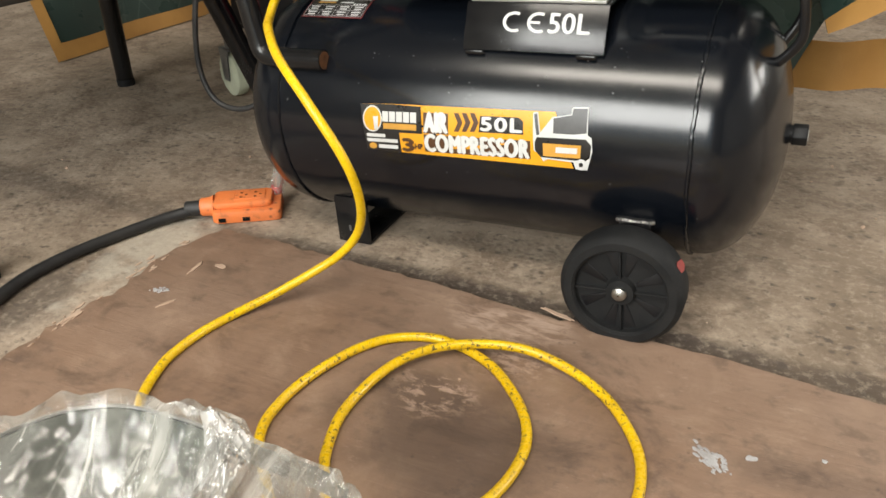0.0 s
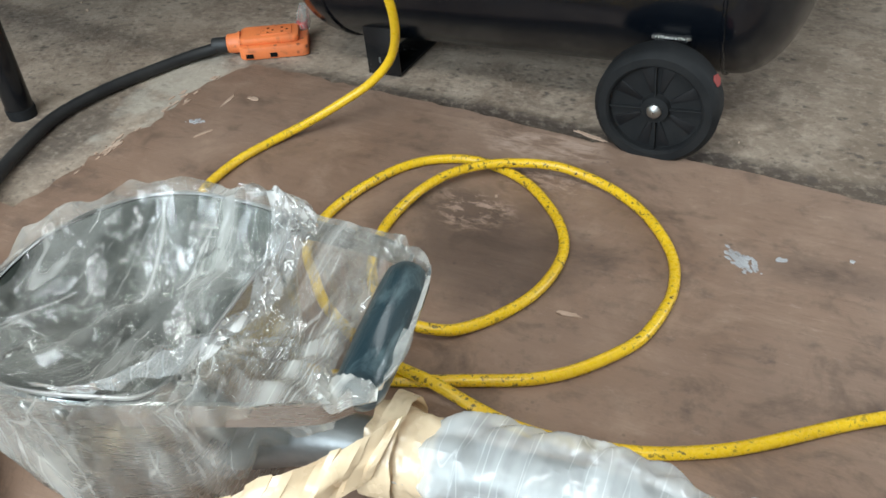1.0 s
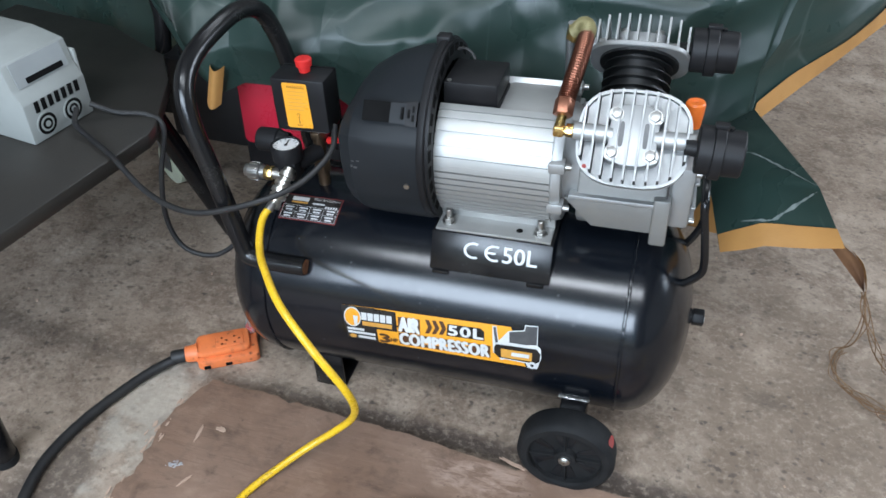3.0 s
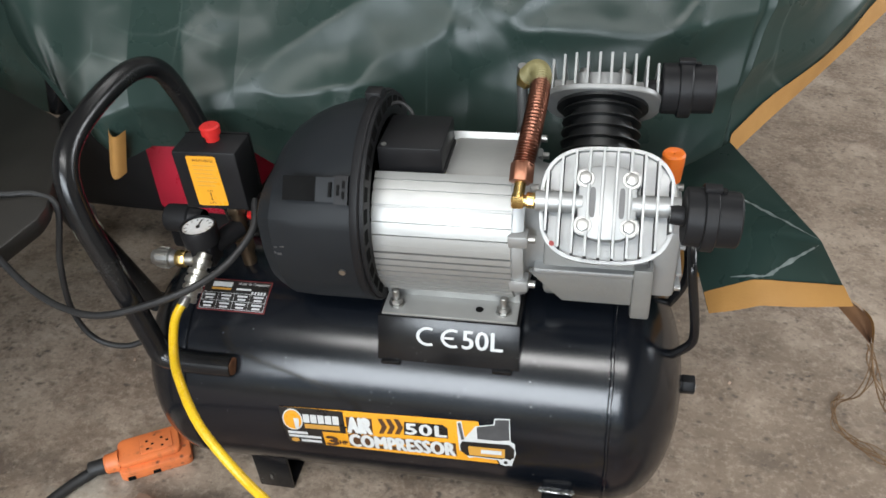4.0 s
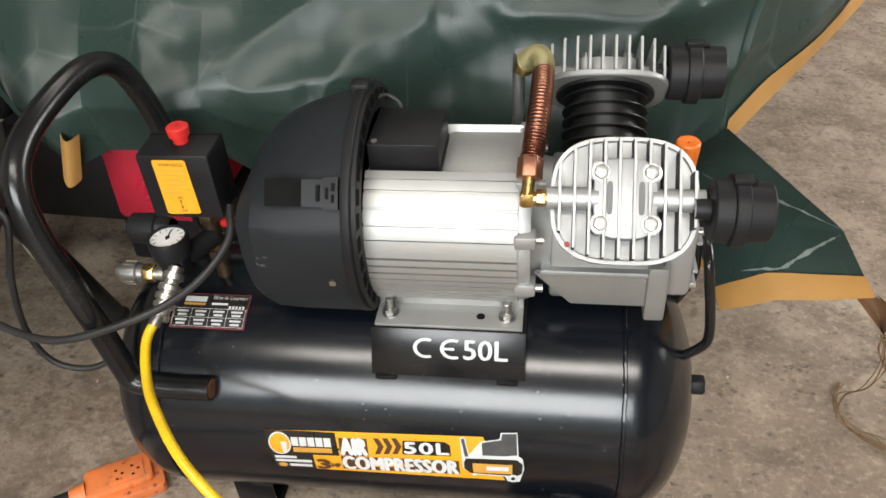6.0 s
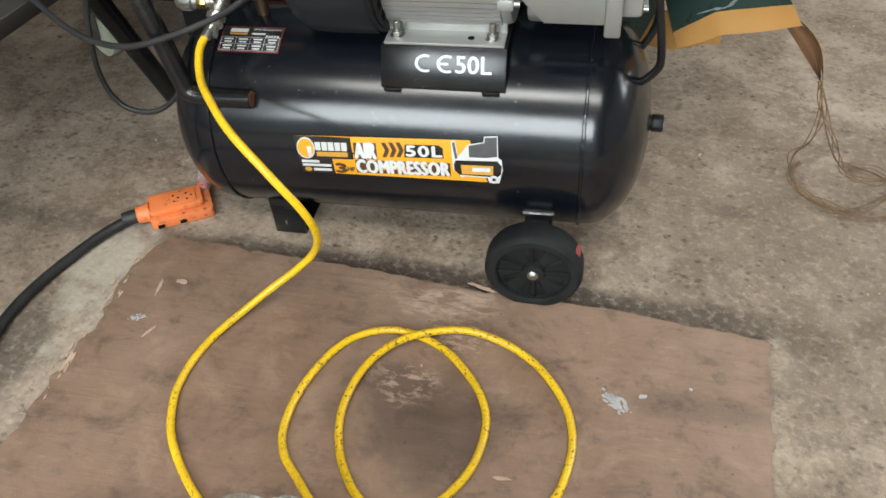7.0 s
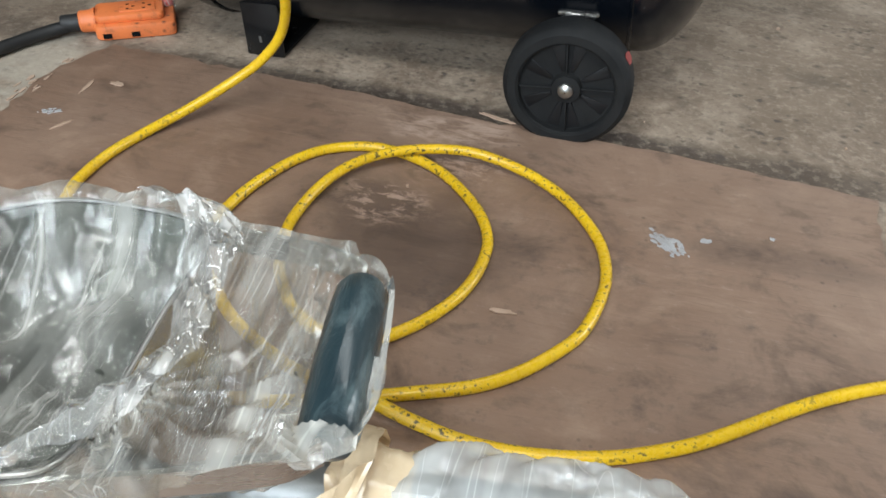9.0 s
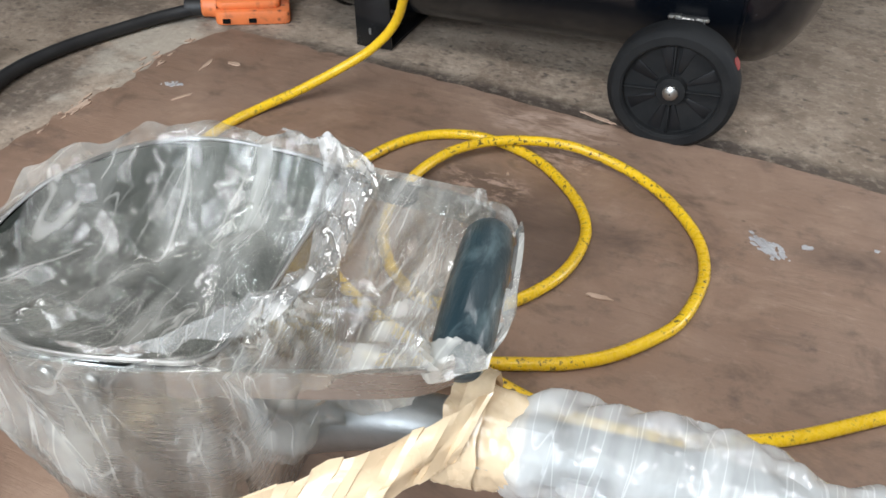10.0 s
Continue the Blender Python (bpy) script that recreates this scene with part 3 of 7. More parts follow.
def toward(p, q):
    """A pose at p whose z axis points to q."""
    return Matrix.Translation(p) @ (Vector(q) - Vector(p)).to_track_quat("Z", "Y").to_matrix().to_4x4()


# ---- the room: its walls and ceiling are unseen, added to shape the light ----
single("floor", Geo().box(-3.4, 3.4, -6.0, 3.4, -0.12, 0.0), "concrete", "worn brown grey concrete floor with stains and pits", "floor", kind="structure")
single("wall_north", Geo().box(-3.4, 3.4, 3.2, 3.4, 0.0, 2.8), "wall", "unseen plastered workshop wall", "wall", kind="structure")
single("wall_east", Geo().box(3.2, 3.4, -3.6, 0.2, 0.0, 2.8).box(3.2, 3.4, 2.1, 3.2, 0.0, 2.8).box(3.2, 3.4, 0.2, 2.1, 0.0, 0.95).box(3.2, 3.4, 0.2, 2.1, 2.15, 2.8), "wall", "unseen plastered wall with an added opening for the side light", "wall", kind="structure")
single("wall_west", Geo().box(-3.4, -3.2, -3.6, 3.2, 0.0, 2.8), "wall", "unseen plastered workshop wall", "wall", kind="structure")
_w = Geo().box(-3.2, -1.75, -3.6, -3.4, 0.0, 2.8).box(1.55, 3.2, -3.6, -3.4, 0.0, 2.8).box(-1.75, 1.55, -3.6, -3.4, 2.5, 2.8)
single("wall_south", _w, "wall", "unseen workshop wall with a wide open doorway", "wall", kind="structure")
single("ceiling", Geo().box(-3.4, 3.4, -3.6, 3.4, 2.8, 2.95), "ceiling", "unseen plain workshop ceiling", "ceiling", kind="structure")


def ragged(points, step, rough, seed):
    """An outline with uneven, chipped edges: points of (x, y, how ragged the edge to the next one is)."""
    rnd = random.Random(seed)
    out = []
    for (x0, y0, k), (x1, y1, _) in zip(points, points[1:] + points[:1]):
        n = max(1, int(math.hypot(x1 - x0, y1 - y0) / step))
        for i in range(n):
            t = i / n
            nx, ny = y1 - y0, x0 - x1
            d = math.hypot(nx, ny)
            off = k * rough * (noise.noise((x0 + (x1 - x0) * t * 40, y0 * 40 + (y1 - y0) * t * 40, seed)) + rnd.uniform(-0.5, 0.5)) if i else 0
            out.append((x0 + (x1 - x0) * t + nx / d * off, y0 + (y1 - y0) * t + ny / d * off))
    return out


def sheet_of_plywood(name, points, z0, z1, seed, material, label):
    outline = ragged(points, 0.012, 0.006, seed)
    ob = thing(name, label, "plywood sheet")
    bm = bmesh.new()
    top = [bm.verts.new((x, y, z1)) for x, y in outline]
    bm.faces.new(top)
    bmesh.ops.triangulate(bm, faces=bm.faces[:])
    g = Geo().take(bm)
    part("face_veneer", g, material, ob)
    rim = Geo()
    n = len(outline)
    low = [(x + 0.0015 * math.sin(i), y, z0) for i, (x, y) in enumerate(outline)]
    rim.add([(x, y, z1 - 0.0004) for x, y in outline] + low, [(i, (i + 1) % n, n + (i + 1) % n, n + i) for i in range(n)] + [tuple(range(n, 2 * n))])
    part("edge_plies", rim, "ply_edge", ob, "chipped layered edge")
    return ob


sheet_of_plywood(
    "plywood_sheet",
    [(-0.322, -0.152, 1.0), (-0.150, -0.160, 0.4), (0.02, -0.168, 0.6), (0.16, -0.181, 1.0), (0.22, -0.180, 0.9), (0.36, -0.183, 0.5), (0.558, -0.203, 0.8), (0.540, -0.436, 0.9), (0.517, -0.640, 0.9), (0.47, -1.15, 0.3), (-0.35, -1.12, 0.3), (-0.362, -0.545, 1.4), (-0.357, -0.45, 1.6), (-0.345, -0.33, 1.6), (-0.349, -0.22, 1.5)],
    0.002, 0.010, 3, "ply", "red-brown plywood sheet with chipped edges, stains and scuffs on the floor",
)
sheet_of_plywood(
    "plywood_offcut",
    [(-0.366, -0.53, 1.0), (-0.366, -1.25, 0.3), (-1.05, -1.28, 0.3), (-1.0, -0.50, 0.6)],
    0.001, 0.006, 5, "ply2", "faded brown plywood offcut lying beside the larger sheet",
)

# ---- the hose, laid in two loops ----
R_HOSE = 0.0051
Z_PLY = 0.010 + R_HOSE


def hose_points():
    z, over = Z_PLY, Z_PLY + 2 * R_HOSE
    down = [(-0.199, -0.103, 0.343), (-0.205, -0.126, 0.329), (-0.193, -0.162, 0.313), (-0.168, -0.199, 0.311), (-0.129, -0.240, 0.296), (-0.078, -0.268, 0.262), (-0.040, -0.271, 0.209), (-0.0355, -0.254, 0.155), (-0.051, -0.237, 0.106), (-0.079, -0.236, 0.069), (-0.112, -0.253, 0.044), (-0.144, -0.284, 0.026), (-0.171, -0.322, z + 0.001)]
    lay = [(-0.184, -0.362, z), (-0.188, -0.400, z), (-0.184, -0.437, z), (-0.160, -0.492, z), (-0.100, -0.556, z), (-0.02, -0.605, z), (0.07, -0.612, z), (0.135, -0.594, z)]
    loop_b = [(0.195, -0.569, z), (0.230, -0.553, z), (0.258, -0.532, z), (0.283, -0.503, z), (0.300, -0.475, z), (0.309, -0.437, z), (0.311, -0.404, z), (0.303, -0.366, z), (0.285, -0.333, z), (0.259, -0.303, z + 0.001), (0.229, -0.283, z + 0.003), (0.195, -0.271, z + 0.006), (0.157, -0.267, z + 0.009), (0.117, -0.277, over), (0.080, -0.297, over), (0.053, -0.324, z + 0.008), (0.036, -0.357, z + 0.004), (0.028, -0.396, z), (0.030, -0.431, z), (0.041, -0.468, z), (0.055, -0.494, z + 0.004), (0.077, -0.523, z + 0.009), (0.108, -0.542, over)]
    loop_a = [(0.146, -0.534, z + 0.005), (0.168, -0.511, z), (0.187, -0.484, z), (0.200, -0.455, z), (0.206, -0.421, z), (0.204, -0.387, z), (0.190, -0.354, z), (0.166, -0.324, z), (0.134, -0.296, z), (0.094, -0.279, z), (0.057, -0.276, z), (0.019, -0.292, z), (-0.007, -0.321, z), (-0.025, -0.363, z), (-0.034, -0.401, z), (-0.036, -0.432, z), (-0.033, -0.460, z), (-0.021, -0.486, z), (0.001, -0.510, z + 0.003), (0.045, -0.553, over), (0.11, -0.585, over)]
    away = [(0.165, -0.594, over), (0.199, -0.598, z + 0.004), (0.235, -0.601, z), (0.278, -0.599, z), (0.326, -0.588, z), (0.365, -0.571, z), (0.401, -0.549, z), (0.479, -0.490, z), (0.550, -0.450, z - 0.004), (0.613, -0.437, z - 0.009), (0.667, -0.437, z - 0.009), (0.711, -0.448, z - 0.009), (0.79, -0.50, z - 0.009), (0.86, -0.60, z - 0.009), (0.88, -0.70, 0.014), (0.84, -0.79, 0.04), (0.76, -0.80, 0.075), (0.68, -0.745, 0.105), (0.62, -0.712, 0.115), (0.585, -0.704, 0.117)]
    return down + lay + loop_b + loop_a + away


air_hose = thing("air_hose", "bright yellow plastic air hose with black scuffs, looped on plywood", "air hose")
part("hose_line", Geo().tube(hose_points(), R_HOSE, 14, 6), "hose", air_hose)
part("end_sleeve", Geo().tube([hose_points()[0], tuple(Vector(hose_points()[0]).lerp(Vector(hose_points()[1]), 0.4))], R_HOSE + 0.0010, 14, 4), "zinc", air_hose, "crimped metal end sleeve")
part("end_sleeve", Geo().tube(hose_points()[-2:], R_HOSE + 0.0012, 14, 4), "zinc", air_hose, "crimped metal end sleeve")
second = [(0.38, -0.80, 0.05), (0.47, -0.735, 0.022), (0.545, -0.640, 0.017), (0.579, -0.600, 0.012), (0.627, -0.567, 0.0085), (0.686, -0.546, 0.0085), (0.78, -0.54, 0.0085), (0.90, -0.58, 0.0085), (1.05, -0.70, 0.0085)]
hose_two = thing("hose_tail", "second run of yellow air hose crossing from the plywood to concrete", "air hose")
part("hose_line", Geo().tube(second, R_HOSE, 14, 8), "hose", hose_two)

# ---- the air compressor ----
YZ = Matrix(((0, 0, 1, 0), (1, 0, 0, 0), (0, 1, 0, 0), (0, 0, 0, 1)))  # outline in y, z, raised along x
XZ = Matrix(((1, 0, 0, 0), (0, 0, 1, 0), (0, 1, 0, 0), (0, 0, 0, 1)))  # outline in x, z, raised along y
R_TANK = 0.146
AXIS_Z = 0.240  # height of the motor's shaft over the tank's axis
comp = thing("air_compressor", "black 50 litre air compressor with silver twin-cylinder pump", "air compressor", pose(0, 0.004, 0.176, 0, -3.0, 0))


def on_tank(x, s, off=0.0):
    """A place on the tank's skin: s metres up round it from its foremost line."""
    a = s / R_TANK
    return (x, -(R_TANK + off) * math.cos(a), (R_TANK + off) * math.sin(a))


def curved(x0, x1, a0, a1, r, thick, n=8, cz=AXIS_Z):
    """A piece of shell round the motor's shaft; angles in degrees up from the front."""
    g = Geo()
    prof = []
    for k in range(n + 1):
        a = radians(a0 + (a1 - a0) * k / n)
        prof.append((-math.cos(a), math.sin(a)))
    outline = [(c * (r + thick), cz + s * (r + thick)) for c, s in prof] + [(c * r, cz + s * r) for c, s in prof[::-1]]
    return g.prism(outline, x0, x1, 0.0, YZ)


def tank():
    prof, n = [], 14
    for k in range(n + 1):
        a = math.pi / 2 * k / n
        prof.append((-0.222 - 0.084 * math.cos(a), max(0.0005, R_TANK * math.sin(a) ** 0.92)))
    for x in (-0.2, -0.1, 0.0, 0.1, 0.2, 0.27):
        prof.append((x, R_TANK))
    prof += [(0.292 + 0.078 * math.sin(math.pi / 2 * k / n), max(0.0005, R_TANK * math.cos(math.pi / 2 * k / n) ** 0.92)) for k in range(n + 1)]
    t = part("tank", Geo().lathe(prof, 72, None, False), "tank", comp, "glossy black welded steel tank", 60)
    for x in (-0.213, 0.284):
        bead = Geo()
        rnd = random.Random(int(x * 1000))
        ring = [(x + rnd.uniform(-0.0006, 0.0006), (R_TANK + 0.0006) * math.cos(2 * math.pi * k / 60), (R_TANK + 0.0006) * math.sin(2 * math.pi * k / 60)) for k in range(61)]
        bead.tube(ring, lambda u: 0.0022 + 0.0005 * math.sin(u * 400), 6, 3, caps=False)
        part("weld_seam", bead, "tank", t)
    return t


tank_part = tank()


def tank_scuffs():
    """Small pale knocks and dust flecks on the tank's paint."""
    rnd = random.Random(12)
    g = Geo()
    for k in range(90):
        x, s = rnd.uniform(-0.20, 0.30), rnd.choice((rnd.uniform(0.06, 0.15), rnd.uniform(-0.06, 0.15)))
        w, h = rnd.uniform(0.0003, 0.0014), rnd.uniform(0.0003, 0.0010)
        g.add([on_tank(x + w * math.cos(a) * rnd.uniform(0.6, 1), s + h * math.sin(a), 0.0004) for a in (0, 1.1, 2.3, 3.4, 4.4, 5.4)], [tuple(range(6))])
    tagged(part("scuffs", g, "label_grey", tank_part, "pale flecks and scuffs"), kind="stuff")


tank_scuffs()

# drain plug on the right end and the fittings of the left end
plug = part("end_plug", Geo().rod((0.366, 0, 0), (0.374, 0, 0), 0.010).prism(hexagon(0.0125), 0.372, 0.388, 0.0015, YZ), "black_plastic", comp, "black hexagonal end plug")
part("plug_print", Geo().box(0.3882, 0.3888, -0.006, -0.003, -0.004, 0.004).box(0.3882, 0.3888, 0.002, 0.005, -0.004, 0.004), "white", plug)


def wheel_parts(y_out, y_in, x, z, r):
    s = 1 if y_in > y_out else -1
    mid = (y_out + y_in) / 2
    half = abs(y_in - y_out) / 2
    m = Matrix.Translation((x, mid, z)) @ Matrix.Rotation(radians(-90 * s), 4, "Z")
    # along the turning axis, -half is the outer face
    m = Matrix.Translation((x, mid, z)) @ Matrix(((0, 1, 0, 0), (s, 0, 0, 0), (0, 0, 1, 0), (0, 0, 0, 1)))
    tyre = Geo().lathe([(-half + 0.003, r * 0.74), (-half, r * 0.78), (-half, r * 0.90), (-half + 0.004, r * 0.97), (-half + 0.009, r), (half - 0.009, r), (half - 0.003, r * 0.97), (half, r * 0.9), (half, r * 0.7)], 48, m, False)
    whole = part("wheel", tyre, "rubber", comp, "dusty black rubber wheel")
    rim = Geo().lathe([(-half + 0.001, r * 0.80), (-half + 0.001, r * 0.76), (-half + 0.010, r * 0.735), (-half + 0.011, r * 0.24), (-half + 0.003, r * 0.22), (-half + 0.002, r * 0.12)], 40, m, False)
    part("rim", rim, "rubber", whole, "black plastic rim")
    for deg in (-14, 14, 62, 118, 166, 194, 242, 298):
        q = m @ Matrix.Rotation(radians(deg), 4, "X")
        blade = Geo().prism([(-0.0022, r * 0.26), (0.0022, r * 0.26), (0.0072, r * 0.70), (-0.0072, r * 0.70)], -half + 0.0095, -half + 0.0115, 0.0012, q @ YZ)
        part("rim_blade", blade, "black_plastic", whole)
    for k in range(4):
        q = m @ Matrix.Rotation(math.pi * k / 2 + 0.05, 4, "X")
        part("rib", Geo().box(-half + 0.0055, -half + 0.014, -0.0009, 0.0009, r * 0.2, r * 0.74, 0.0003, q), "rubber", whole)
    part("axle_cap", Geo().lathe([(-half - 0.004, 0.001), (-half - 0.0035, 0.005), (-half - 0.001, 0.0078), (-half + 0.005, 0.0085)], 20, m, False), "zinc", whole, "domed silver axle cap")
    if s > 0:
        part("red_mark", Geo().prism([(0, -0.002), (0.006, -0.004), (0.019, 0.000), (0.021, 0.007), (0.012, 0.010), (0.003, 0.008)], 0, 0.0006, 0, m @ Matrix.Rotation(radians(-62), 4, "X") @ Matrix.Translation((-half + 0.011, -0.006, r))), "red_mark", whole, "smear of red crayon")
    return whole


WHEEL_R = 0.0668
for yo, yi in ((-0.196, -0.156), (0.196, 0.156)):
    wheel_parts(yo, yi, 0.231, -0.1213, WHEEL_R)
    s = 1 if yo < 0 else -1
    part("wheel_bracket", Geo().box(0.214, 0.250, *sorted((yi + s * 0.001, s * -0.115)), -0.140, -0.066, 0.003), "black_tube", comp)
    weld = Geo()
    rnd = random.Random(7)
    for k in range(9):
        weld.box(-0.0028, 0.0028, -0.003, 0.003, -0.0018, 0.0018, 0.001, Matrix.Translation((0.213 + 0.0045 * k, -s * 0.131, -0.0655 + rnd.uniform(-0.001, 0.001))) @ Matrix.Rotation(rnd.uniform(-0.6, 0.6), 4, "Z"), 1)
    part("weld_beads", weld, "zinc", comp, "bright spatter of weld")
part("axle", Geo().rod((0.231, -0.15, -0.1213), (0.231, 0.15, -0.1213), 0.006), "fork", comp)

# strap foot under the left end
foot = Geo()
FX0, FX1 = -0.176, -0.127
foot.box(FX0, FX1, -0.106, -0.1015, -0.168, -0.096, 0.0012).box(FX0, FX1, -0.1015, 0.1015, -0.168, -0.1635, 0.0012).box(FX0, FX1, 0.1015, 0.106, -0.168, -0.096, 0.0012)
foot_part = part("strap_foot", foot, "black_tube", comp, "black folded steel foot")
part("foot_chip", Geo().box(-0.157, -0.154, -0.1068, -0.1062, -0.150, -0.142), "zinc", foot_part)

# mounting bridge and motor feet
SPLAY = 0.46  # how far the bridge's cheeks lean out


def cheek(x, z, off=0.0):
    """A place on the bridge's front cheek."""
    return (x, -0.084 - (0.153 - z) * SPLAY - off, z)


bridge_part = part("motor_bridge", Geo().box(0.025, 0.184, -0.083, 0.083, 0.1495, 0.153, 0.001), "black_tube", comp, "black folded steel bridge")
for s in (1, -1):
    part("cheek", Geo().prism([(-s * 0.084, 0.153), (-s * 0.1055, 0.1063), (-s * 0.1025, 0.1055), (-s * 0.0805, 0.1515)], 0.025, 0.184, 0.0006, YZ), "black_tube", bridge_part)
for x in (0.040, 0.166):
    part("weld_tab", Geo().box(x - 0.011, x + 0.011, -0.1095, -0.101, 0.1015, 0.1068, 0.002), "black_tube", bridge_part)


def cheek_shape(name, pts, faces=None):
    """A print on the bridge's cheek, from places in x, z."""
    g = Geo().add([cheek(x, z, 0.0007) for x, z in pts], faces or [tuple(range(len(pts)))])
    return part(name, g, "print_grey", bridge_part)


def ring_arc(cx, cz, r0, r1, a0, a1, sq, n=20):
    out = [(cx + r1 * sq * math.cos(radians(a0 + (a1 - a0) * k / n)), cz + r1 * math.sin(radians(a0 + (a1 - a0) * k / n))) for k in range(n + 1)]
    inn = [(cx + r0 * sq * math.cos(radians(a0 + (a1 - a0) * k / n)), cz + r0 * math.sin(radians(a0 + (a1 - a0) * k / n))) for k in range(n + 1)]
    return out + inn, [(k, k + 1, n + 2 + k, n + 1 + k) for k in range(n)]


cheek_shape("conformity_mark", *ring_arc(0.0822, 0.1350, 0.0072, 0.0100, 62, 298, 1.32))
_v, _f = ring_arc(0.1100, 0.1350, 0.0072, 0.0100, 62, 298, 1.32)
cheek_shape("conformity_mark", _v + [(0.099, 0.1337), (0.1115, 0.1337), (0.1115, 0.1363), (0.099, 0.1363)], _f + [tuple(range(len(_v), len(_v) + 4))])
_v, _f = letters("50L", 0.0192, 0.0445)
_g = Geo()
for _k, (_dx, _dz) in enumerate(((0, 0), (0.0006, 0), (-0.0006, 0), (0, 0.0003), (0, -0.0003))):
    _g.add([cheek(0.1212 + a + _dx, 0.1254 + b + _dz, 0.0007 + _k * 0.00003) for a, b in _v], _f)
part("capacity_text", _g, "print_grey", bridge_part)

for s in (-1, 1):
    prof = [(s * 0.0825, 0.1535), (s * 0.0825, 0.157), (s * 0.050, 0.157), (s * 0.058, 0.212), (s * 0.050, 0.212), (s * 0.042, 0.1535)]
    rail = part("motor_foot", Geo().prism(prof, 0.029, 0.180, 0.0006, YZ), "alu_fin", comp, "bare aluminium mounting rail")
    for x in (0.043, 0.164):
        b = part("bolt", Geo().rod((x, s * 0.066, 0.157), (x, s * 0.066, 0.177), 0.0040, 14, chamfer=0.0008), "zinc", rail, "zinc plated bolt")
        part("nut", Geo().prism(hexagon(0.0072), 0.1585, 0.1645, 0.0008, Matrix.Translation((x, s * 0.066, 0))), "zinc", b)
        part("washer", Geo().rod((x, s * 0.066, 0.1568), (x, s * 0.066, 0.1588), 0.0092, 20), "zinc", b)
    part("hole", Geo().rod((0.137, s * 0.066, 0.1568), (0.137, s * 0.066, 0.1573), 0.0045, 16), "dark_hole", rail)


def motor_housing():
    """A finned extrusion with a flat top."""
    out = []
    steps = [-54 + 5.6 * k for k in range(12)] + [13, 22, 32, 42, 51, 58]
    for side in (-1, 1):
        pts = []
        for a in steps:
            y, z = math.cos(radians(a)), math.sin(radians(a))
            deep, r_out, wide = (0.0846, 0.0895, 0.0064) if a < 10 else (0.0860, 0.0892, 0.0125 if a < 50 else 0.008)
            ty, tz = -z * wide / 2, y * wide / 2
            pts.append((deep * y - ty, deep * z - tz))
            for k in (-1.0, -0.5, 0.0, 0.5, 1.0):
                b = radians(a) + k * wide / 2 / r_out
                pts.append((r_out * math.cos(b), r_out * math.sin(b)))
            pts.append((deep * y + ty, deep * z + tz))
        pts += [(0.0385, 0.0690), (0.0375, 0.0710)]
        out.append([(side * y, AXIS_Z + z) for y, z in pts])
    outline = out[1] + out[0][::-1]
    return part("motor_housing", Geo().prism(outline, 0.031, 0.175, 0.0, YZ), "alu_fin", comp, "ribbed bare aluminium motor housing", 25)


housing = motor_housing()
part("end_plate", Geo().lathe([(0.1745, 0.030), (0.1745, 0.086), (0.179, 0.087), (0.187, 0.084), (0.188, 0.030)], 44, Matrix.Translation((0, 0, AXIS_Z)), False), "alu_cast", comp, "cast end plate")
for ang in (20, 55, 125, 160, -20, -160):
    c, s = math.cos(radians(ang)), math.sin(radians(ang))
    ear = part("plate_ear", Geo().box(0.172, 0.192, -0.009, 0.009, -0.007, 0.007, 0.002, Matrix.Translation((0, -c * 0.083, AXIS_Z + s * 0.083))), "alu_cast", comp)
    part("screw", Geo().rod((0.190, -c * 0.085, AXIS_Z + s * 0.085), (0.199, -c * 0.085, AXIS_Z + s * 0.085), 0.004, 12), "zinc", ear)


DRUM_Z = 0.258  # height of the fan drum's middle


